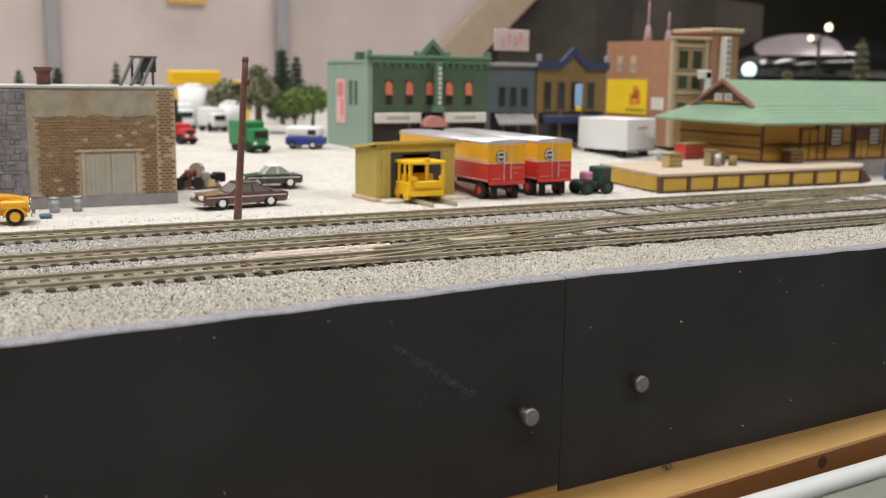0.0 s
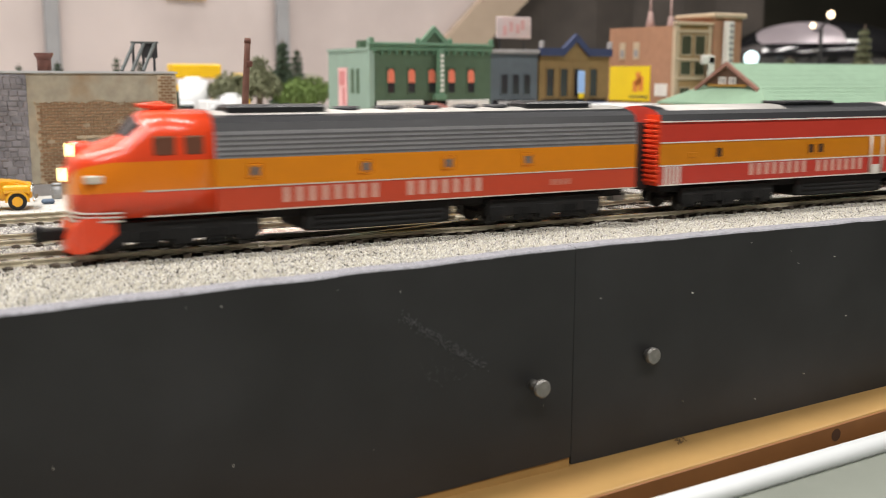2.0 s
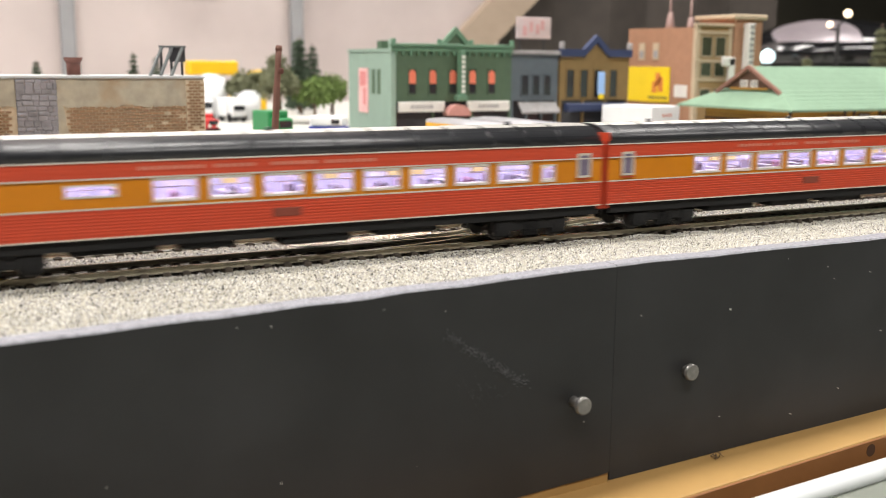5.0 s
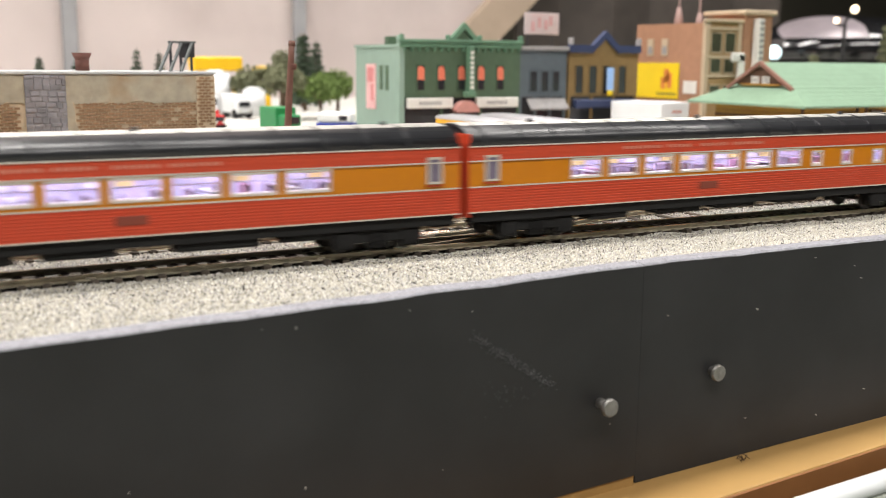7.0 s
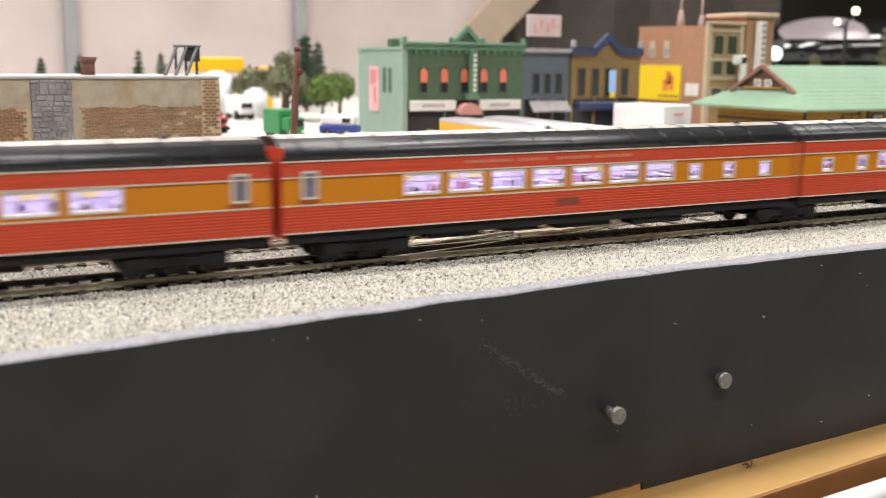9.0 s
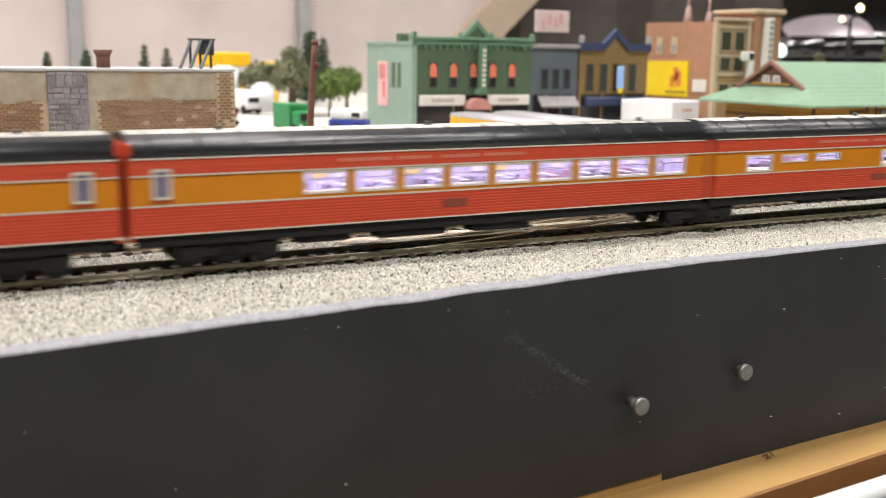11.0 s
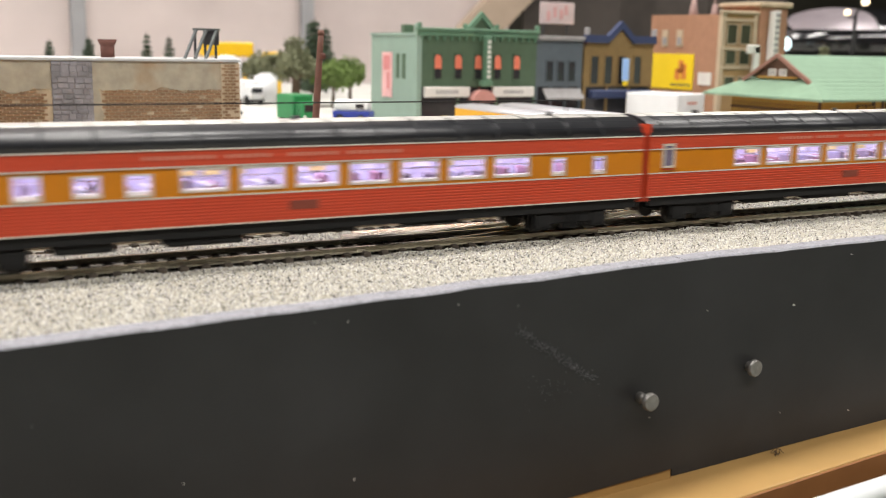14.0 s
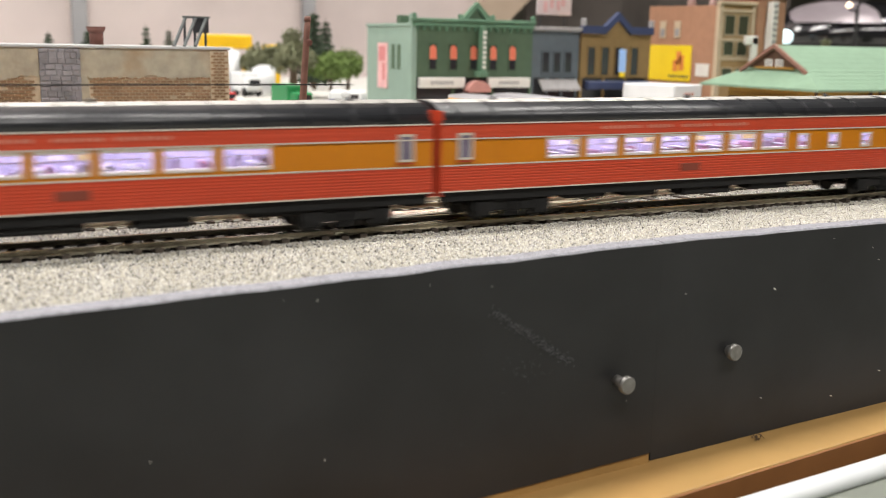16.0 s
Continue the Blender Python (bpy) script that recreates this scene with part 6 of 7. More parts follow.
# ---- depot and platform ----
def platform():
    r = empty("loading_platform", pmm(0, 0), "low loading platform with yellow panels and brown posts", "platform")
    bm = bmesh.new()
    a = [(194, 96.5), (306, 97), (318, 106), (318, 123.4), (262, 123.4), (262, 148), (201.5, 146)]
    lo = [bm.verts.new((x * MM, y * MM, 0.0066)) for x, y in a]
    hi = [bm.verts.new((x * MM, y * MM, 0.0076)) for x, y in a]
    bm.faces.new(hi)
    bm.faces.new(lo[::-1])
    for k in range(len(a)):
        bm.faces.new((lo[k], lo[(k + 1) % len(a)], hi[(k + 1) % len(a)], hi[k]))
    part("deck", bm, M_PLATTOP, r, "tan planked deck")
    for k in range(8):
        x0 = 195 + k * 13.9
        bm = bmesh.new()
        box(bm, x0 + 1.2, x0 + 13.0, 97.6, 98.4, 0.6, 6.4)
        part("panel", bm, M_PLATYEL, r, "yellow side panel")
        bm = bmesh.new()
        bevelled(bm, x0 - 0.9, x0 + 1.0, 97.0, 98.8, -0.6, 6.7, 0.15)
        part("post", bm, M_DEPTRIM, r)
    bm = bmesh.new()
    box(bm, 194.4, 307, 97.2, 98.6, -0.6, 0.8)
    box(bm, 194.4, 307, 97.1, 98.6, 5.9, 6.6)
    part("sill_beam", bm, M_DEPTRIM, r)
    for k in range(4):
        y0 = 99 + k * 12
        x0 = 194.7 + k * 1.85
        bm = bmesh.new()
        box(bm, x0 + 0.6, x0 + 1.4, y0 + 1.0, y0 + 11.2, 0.6, 6.4)
        for j in range(4):
            box(bm, x0 + 0.45, x0 + 0.6, y0 + 1.0, y0 + 11.2, 1.0 + 1.4 * j, 1.5 + 1.4 * j)
        part("panel", bm, M_PLATYEL, r, "yellow side panel")
        bm = bmesh.new()
        bevelled(bm, x0, x0 + 1.8, y0 - 0.8, y0 + 0.8, -0.6, 6.7, 0.15)
        part("post", bm, M_DEPTRIM, r)
    for k in range(3):
        bm = bmesh.new()
        bevelled(bm, 307 + 3 * k, 310.5 + 3 * k, 98 + k, 107, -0.5, 5.4 - 1.9 * k, 0.2)
        part("step", bm, M_DEPTRIM, r)
    return r


platform()


def depot():
    r = empty("depot", pmm(0, 0), "ochre and brown clapboard depot with a mint green roof", "station")
    XL, XR, Y0, Y1, Z0, ZE = 273, 460, 124, 178, 7.6, 27
    bm = bmesh.new()
    box(bm, XL, XR, Y0, Y1, Z0, ZE)
    part("wall", bm, M_DEPWALL, r)
    bm = bmesh.new()
    box(bm, XL - 10.5, XR, Y0 - 0.3, Y1 + 4, -0.6, Z0 - 0.05)
    part("foundation", bm, M_FOUND, r)
    for k in range(4):
        bm = bmesh.new()
        box(bm, XL - 0.4, XL, Y0, Y1, Z0 + 0.2 + 5.6 * k, Z0 + 1.2 + 5.6 * k)
        part("trim_board", bm, M_DEPTRIM, r)
        bm = bmesh.new()
        box(bm, XL - 0.3, XL, Y0 + 0.6, Y1, Z0 + 3.2 + 5.4 * k, Z0 + 3.4 + 5.4 * k)
        part("clapboard", bm, M_DEPTRIM, r)
    for x in (XL, 307, 313, 330, 352, 372, 394, 430):
        bm = bmesh.new()
        box(bm, x - 0.8, x + 0.8, Y0 - 0.5, Y0, Z0, ZE)
        part("trim_board", bm, M_DEPTRIM, r)
    for z in (Z0, 15.0, ZE - 2.6):
        bm = bmesh.new()
        box(bm, XL, XR, Y0 - 0.4, Y0, z, z + 1.0)
        part("trim_board", bm, M_DEPTRIM, r)
    # boarded freight door, windows, doors
    bm = bmesh.new()
    box(bm, 296, 307, Y0 - 0.5, Y0 + 0.2, Z0, 22.6)
    fd = part("freight_door", bm, M_DEPTRIM, r)
    for x0, z0 in ((297, 8.6), (302.2, 8.6), (297, 15.8), (302.2, 15.8)):
        bm = bmesh.new()
        box(bm, x0, x0 + 4.2, Y0 - 0.75, Y0 - 0.4, z0, z0 + 6.2)
        part("door_panel", bm, M_DEPWALL, fd)
    for x0 in (315.5, 341, 400):
        w = pane_window(r, x0, x0 + 7, Y0 - 0.4, 14.6, 22.6, M_DEPTRIM, M_FOUND)
        for k in range(4):
            bm = bmesh.new()
            box(bm, x0, x0 + 7, Y0 - 0.75, Y0 - 0.55, 15.2 + 1.9 * k, 15.6 + 1.9 * k)
            part("slat", bm, M_SIGNWHITE, w)
    for x0 in (331.5, 376):
        bm = bmesh.new()
        box(bm, x0, x0 + 9, Y0 - 0.8, Y0, Z0, 22.8)
        dd = part("door", bm, M_DEPTRIM, r)
        for a in (0.8, 4.8):
            bm = bmesh.new()
            box(bm, x0 + a, x0 + a + 3.4, Y0 - 1.0, Y0 - 0.7, 8.6, 16.6)
            part("door_panel", bm, M_DEPWALL, dd)
    # hipped roof with a gablet
    XE, YE0, YE1 = 263.5, 114, 188
    YR = 151
    bm = bmesh.new()
    top = 44.0
    b0 = [(XE, YE0, 25.6), (470, YE0, 25.6), (470, YE1, 25.6), (XE, YE1, 25.6)]
    mid = [(276, 133, 33.5), (470, 133, 33.5), (470, 169, 33.5), (276, 169, 33.5)]
    v0 = [bm.verts.new(Vector(q) * MM) for q in b0]
    vb = [bm.verts.new((Vector(q) - Vector((0, 0, 1.0))) * MM) for q in b0]
    v1 = [bm.verts.new(Vector(q) * MM) for q in mid]
    rg = [bm.verts.new(Vector(q) * MM) for q in ((274, YR, top), (470, YR, top))]
    bm.faces.new((v0[0], v0[1], v1[1], v1[0]))
    bm.faces.new((v0[2], v0[3], v1[3], v1[2]))
    bm.faces.new((v0[3], v0[0], v1[0], v1[3]))
    bm.faces.new((v1[0], v1[1], rg[1], rg[0]))
    bm.faces.new((v1[2], v1[3], rg[0], rg[1]))
    bm.faces.new((v1[3], v1[0], rg[0]))
    bm.faces.new(vb[::-1])
    for k in range(4):
        bm.faces.new((vb[k], vb[(k + 1) % 4], v0[(k + 1) % 4], v0[k]))
    part("roof", bm, M_DEPROOF, r, "mint green hipped roof")
    bm = bmesh.new()
    for k in range(10):
        s = (k + 0.5) / 10
        y, z = YE0 + (YR - YE0) * s, (25.6 + (33.5 - 25.6) * s * 2 if s < 0.5135 else 33.5 + (top - 33.5) * (s - 0.5135) / 0.4865)
        box(bm, 275, 469, y - 0.12, y + 0.12, z - 0.3, z - 0.02)
    tagged(part("shingle_course", bm, M_DEPROOF, r), kind="stuff")
    bm = bmesh.new()
    for s in (-1, 1):
        a = [(272.6, YR, top + 0.6), (272.6, YR + s * 20.5, 32.6), (272.6, YR + s * 20.5, 31.0), (272.6, YR, top - 1.2)]
        loft(bm, [a, [(x + 1.6, y, z) for x, y, z in a]], smooth=False)
    part("gable_board", bm, M_RUST2, r, "brown gable boards")
    bm = bmesh.new()
    a = [(274.4, YR - 17.5, 33.6), (274.4, YR + 17.5, 33.6), (274.4, YR, top - 1.4)]
    loft(bm, [a, [(x + 0.5, y, z) for x, y, z in a]], smooth=False)
    part("gable_wall", bm, M_DEPTRIM, r)
    for y in (YR - 5.5, YR + 1.0):
        bm = bmesh.new()
        box(bm, 273.9, 274.3, y, y + 4.6, 34.4, 37.6)
        gw = part("gable_window", bm, M_SIGNWHITE, r)
        bm = bmesh.new()
        for j in range(3):
            box(bm, 273.7, 273.9, y + 0.5 + 1.35 * j, y + 1.3 + 1.35 * j, 34.8, 37.2)
        part("pane", bm, M_FOUND, gw)
    bm = bmesh.new()
    box(bm, 273.8, 274.2, YR - 12, YR + 12, 33.4, 34.2)
    part("gable_trim", bm, M_DEPWALL, r)
    return r


M_RUST2 = mat("brown_barge_board", (0.24, 0.12, 0.09), 0.7)
depot()


def crate(x, y, w, d, h, m, label, name="crate", z=7.6):
    r = empty(name, pmm(x, y, z), label, "crate", "platform freight")
    bm = bmesh.new()
    bevelled(bm, 0, w, 0, d, 0, h, 0.25)
    part("body", bm, m, r)
    for k in range(3):
        bm = bmesh.new()
        box(bm, -0.12, w + 0.12, -0.2, 0, h * (0.15 + 0.32 * k), h * (0.15 + 0.32 * k) + 0.5)
        part("slat", bm, M_CRATE, r)
    bm = bmesh.new()
    bevelled(bm, -0.3, w + 0.3, -0.3, d + 0.3, h, h + 0.6, 0.15)
    part("lid", bm, M_CRATE, r)


crate(216, 118, 7.0, 5, 5.2, mat("straw_crate", (0.50, 0.40, 0.16), 0.8), "straw coloured slatted crate with a dark lid on the platform")
crate(239, 119, 4.4, 4, 6.2, mat("olive_barrel", (0.32, 0.27, 0.14), 0.8), "olive wooden crate on the platform")
crate(244, 120, 4.4, 5, 5.0, M_CRATE, "olive wooden crate on the platform")
crate(254, 152, 13, 8, 6.6, M_REDTRUCK, "bright red crates with white bands at the depot", z=7.6)
crate(284, 117, 8, 5, 5.6, M_RUST, "rust red trunk before the depot wall")
for k, (x, w) in enumerate(((241.5, 1.6), (250, 1.8))):
    bm = bmesh.new()
    tube(bm, (x, 117.0, 7.6), (x, 117.0, 7.6 + 5.2 - k), w, w * 0.9, seg=14)
    tagged(part("keg", bm, mat_can if k == 0 else M_CRATE), "small standing keg on the platform", "keg", "platform freight")

# white freight container behind the platform
c = empty("white_trailer", pmm(250, 190, gz(190), 18), "plain white model freight trailer", "trailer", "parked trailers")
bm = bmesh.new()
bevelled(bm, 0, 25, 0, 30, 4.0, 19.5, 0.4)
part("body", bm, M_WHITE, c)
bm = bmesh.new()
for x in (3, 22):
    tube(bm, (x - 1.5, 5, 2.2), (x + 1.5, 5, 2.2), 2.2, seg=14)
    tube(bm, (x - 1.5, 25, 2.2), (x + 1.5, 25, 2.2), 2.2, seg=14)
part("wheels", bm, M_TYRE, c)
bm = bmesh.new()
wordbars(bm, 9, 18, -0.06, 14.4, 15.6, 9)
part("small_lettering", bm, M_LETTER, c)
bm = bmesh.new()
box(bm, 0, 25, -0.3, 0, 3.4, 4.2)
part("sill", bm, M_FOUND, c)

# a plain blue figurine on the ground beside the platform
bm = bmesh.new()
tube(bm, (333, 105, -0.1), (333, 105, 5), 1.5, 1.7, seg=10)
tube(bm, (333, 105, 5), (333, 105, 8.6), 1.9, 1.2, seg=10)
tube(bm, (333, 105, 8.8), (333, 105, 10.8), 1.0, 0.8, seg=10)
tagged(part("figurine", bm, mat("faded_blue", (0.12, 0.18, 0.32), 0.8)), "tiny plain blue standing figurine", "figurine")


# ---- main street ----
def storefront(r, x0, x1, y, zb, zt, side_m, front_m, depth):
    bm = bmesh.new()
    box(bm, x0, x1, y + 1.0, y + depth, zb, zt - 2.5)
    part("wall", bm, side_m, r)
    bm = bmesh.new()
    bays = [(x0 + 1.4 + (x1 - x0 - 1.4) * k / 3, (x1 - x0 - 1.4) / 3 - 1.4, zb + 1.0, zb + 17.5) for k in range(3)]
    holed_panel(bm, x0, x1, zb, zt, bays, y + 0.5, 1.0)
    part("facade", bm, front_m, r)
    bm = bmesh.new()
    box(bm, x0 + 0.5, x1 - 0.5, y + 0.8, y + 0.99, zb, zb + 17.5)
    part("shop_window", bm, M_DARKGLASS, r)


ZB = 8.6


def green_block():
    r = empty("green_store_building", pmm(0, 0), "two-storey green brick store with salmon window shades", "building", "main street buildings")
    x0, x1, y, zt = 129.5, 194.5, 231, 52.6
    storefront(r, x0, x1, y, ZB, zt, M_GSIDE, M_GFRONT, 52)
    bm = bmesh.new()
    box(bm, x0 - 0.6, x0 + 0.4, y - 0.4, y + 52.5, 49.5, 50.8)
    box(bm, x0 - 0.5, x0 + 2.0, y - 0.8, y + 2.5, ZB, zt + 2.2)
    part("side_trim", bm, M_GSIDE, r)
    bm = bmesh.new()
    bevelled(bm, x0 - 1, x1 + 0.6, y - 2.2, y + 0.6, zt - 1.0, zt + 0.6, 0.3)
    bevelled(bm, x0 - 0.4, x1 + 0.2, y - 1.3, y + 0.4, zt - 3.2, zt - 1.0, 0.3)
    prism(bm, [(154, zt), (162.6, zt + 8.6), (171.2, zt), (168, zt), (162.6, zt + 5.6), (157, zt)][::-1], y - 1.8, y + 0.8)
    part("cornice", bm, M_GTRIM, r, "bracketed pale green cornice with a pointed gable")
    bm = bmesh.new()
    prism(bm, [(157.5, zt - 0.5), (167.8, zt - 0.5), (162.6, zt + 5.0)], y - 0.6, y + 0.8)
    part("gable", bm, M_GFRONT, r)
    for k in range(17):
        bm = bmesh.new()
        xx = x0 + 1.5 + k * 3.85
        bevelled(bm, xx, xx + 1.1, y - 1.4, y, zt - 5.0, zt - 3.0, 0.2)
        part("bracket", bm, M_GTRIM, r)
    for x in (x0 - 0.4, 153.2, 170.4, x1 - 1.4):
        bm = bmesh.new()
        bevelled(bm, x, x + 1.8, y - 2.0, y + 0.6, zt + 0.5, zt + 2.8, 0.4)
        part("finial", bm, M_GTRIM, r)
    for k in range(5):
        xc = 140.2 + k * 10.75
        w = pane_window(r, xc - 1.9, xc + 1.9, y, 29.8, 41.2, M_GFRONT, M_DARKGLASS, arch=True)
        bm = bmesh.new()
        pts = [(xc - 1.8, 34.6), (xc + 1.8, 34.6)] + [(xc + 1.8 * math.cos(a), 38.6 + 2.4 * math.sin(a)) for a in [j * math.pi / 8 for j in range(9)]]
        prism(bm, pts, y - 0.45, y - 0.15)
        part("shade", bm, M_SALMON, w, "salmon pink window shade")
    for xa, xb in ((132.5, 156.5), (169, 192.5)):
        bm = bmesh.new()
        bevelled(bm, xa, xb, y - 2.4, y - 0.4, 21.4, 26.2, 0.3)
        sb = part("shop_sign", bm, M_SIGNWHITE, r, "long dull white shop sign board")
        bm = bmesh.new()
        wordbars(bm, xa + 6, xb - 6, y - 2.45, 23.0, 24.6, 9)
        part("sign_lettering", bm, M_FOUND, sb)
    bm = bmesh.new()
    rings = [[(162.6 + 6.2 * math.cos(a), yy, 19.5 + 5.4 * math.sin(a)) for a in [k * math.pi / 10 for k in range(11)]] for yy in (y - 6.0, y - 0.2)]
    loft(bm, rings)
    part("door_hood", bm, mat("salmon_hood", (0.52, 0.25, 0.22), 0.8), r, "rounded salmon pink hood over the shop door")
    bm = bmesh.new()
    bevelled(bm, 163.4, 166.2, y - 5.2, y - 1.2, 27.0, 50.0, 0.3)
    bevelled(bm, 161.6, 167.6, y - 5.0, y - 1.4, 26.4, 29.2, 0.3)
    sg = part("upright_sign", bm, M_GTRIM, r, "pale green upright blade sign")
    bm = bmesh.new()
    for k in range(8):
        box(bm, 163.9, 165.7, y - 5.35, y - 5.2, 30.4 + 2.3 * k, 31.8 + 2.3 * k)
    part("sign_lettering", bm, M_SIGNWHITE, sg)
    # side wall: poster and windows
    bm = bmesh.new()
    box(bm, x0 - 0.5, x0, y + 27, y + 38, 20, 41.6)
    po = part("poster", bm, M_SIGNPINK, r, "faded pink and white wall poster")
    bm = bmesh.new()
    box(bm, x0 - 0.7, x0 - 0.5, y + 29, y + 36, 33, 40)
    box(bm, x0 - 0.7, x0 - 0.5, y + 29, y + 32, 24, 32)
    part("poster_print", bm, mat("faded_red_print", (0.60, 0.22, 0.22), 0.8), po)
    for yy in (12.5, 19.0):
        bm = bmesh.new()
        box(bm, x0 - 0.35, x0, y + yy, y + yy + 3.2, 29.5, 41)
        part("side_window", bm, M_GFRONT, r)
    bm = bmesh.new()
    bevelled(bm, x0 + 8, x0 + 13, y + 30, y + 35, 50, 55, 0.4)
    part("roof_vent", bm, M_GFRONT, r)


green_block()


def blue_block():
    r = empty("slate_store_building", pmm(0, 0), "narrow slate blue brick store with a white awning", "building", "main street buildings")
    x0, x1, y, zt = 195.0, 222.6, 231, 50.0
    storefront(r, x0, x1, y + 1, ZB, zt, M_BLUEB, M_BLUEB, 48)
    bm = bmesh.new()
    bevelled(bm, x0 - 0.2, x1 + 0.4, y - 1.0, y + 1.6, zt - 1.2, zt + 0.8, 0.3)
    part("cornice", bm, M_FOUND, r)
    for k in range(3):
        xc = 203.0 + k * 6.6
        pane_window(r, xc - 2.0, xc + 2.0, y + 1, 28.8, 38.6, M_BLUEB, M_DARKGLASS, arch=True)
    bm = bmesh.new()
    a = [(x0 + 4, y + 0.6, 25.4), (x1 - 1, y + 0.6, 25.4), (x1 - 1, y - 3.6, 20.8), (x0 + 4, y - 3.6, 20.8)]
    loft(bm, [a, [(x, yy, z - 1.0) for x, yy, z in a]], smooth=False)
    part("awning", bm, M_FOUND, r, "pale grey awning")


blue_block()


def ochre_block():
    r = empty("ochre_store_building", pmm(0, 0), "ochre brick store with a pointed navy cornice", "building", "main street buildings")
    x0, x1, y, zt = 223.2, 266.5, 231, 52.0
    storefront(r, x0, x1, y, ZB, zt - 4, M_GOLD, M_GOLD, 48)
    bm = bmesh.new()
    prism(bm, [(x0, zt - 6), (x1, zt - 6), (x1, zt - 3), (252, zt - 3), (244.6, zt + 4), (237, zt - 3), (x0, zt - 3)], y - 0.4, y + 1)
    part("gable", bm, M_GOLD, r)
    bm = bmesh.new()
    for a, b in (((x0 - 0.5, zt - 1.6), (236.6, zt - 1.6)), ((236.4, zt - 1.8), (244.6, zt + 5.6)), ((244.6, zt + 5.6), (252.8, zt - 1.8)), ((252.6, zt - 1.6), (x1 + 0.5, zt - 1.6))):
        prism(bm, [(a[0], a[1] - 2.4), (b[0], b[1] - 2.4), (b[0], b[1] + 1.4), (a[0], a[1] + 1.4)], y - 2.0, y + 1.2)
    part("cornice", bm, M_NAVY, r, "dark navy cornice with a point")
    for xx in (x0 - 0.4, x1 - 1.4):
        bm = bmesh.new()
        bevelled(bm, xx, xx + 1.8, y - 2.2, y + 1, zt - 0.4, zt + 3.4, 0.4)
        part("finial", bm, M_FOUND, r)
    for k, xc in enumerate((229.5, 238, 246.5, 256.5)):
        w = pane_window(r, xc - 2.3, xc + 2.3, y, 27.5, 41.5, M_GOLD, M_DARKGLASS, arch=True)
    bm = bmesh.new()
    bevelled(bm, 244.8, 249.4, y - 3.0, y - 2.4, 29.0, 40.5, 0.3)
    sg = part("hanging_sign", bm, mat("pale_blue_sign", (0.30, 0.48, 0.80), 0.5), r, "pale blue hanging shop sign")
    bm = bmesh.new()
    bevelled(bm, 245.6, 248.8, y - 3.2, y - 2.3, 26.5, 29.2, 0.3)
    part("sign_foot", bm, M_BILLYEL, sg)
    bm = bmesh.new()
    bevelled(bm, x0 + 3, x1 - 2, y - 3.6, y, 20.4, 24.6, 0.5)
    part("awning", bm, M_NAVY, r, "dark navy awning")


ochre_block()


M_PIPE = mat("dull_pink_stack", (0.30, 0.20, 0.18), 0.6, 0.2, 0.2, 200, 0.1)
M_OLIVEPANE = mat("olive_dark_pane", (0.06, 0.065, 0.04), 0.25, 0, 0.2, 200, 0)


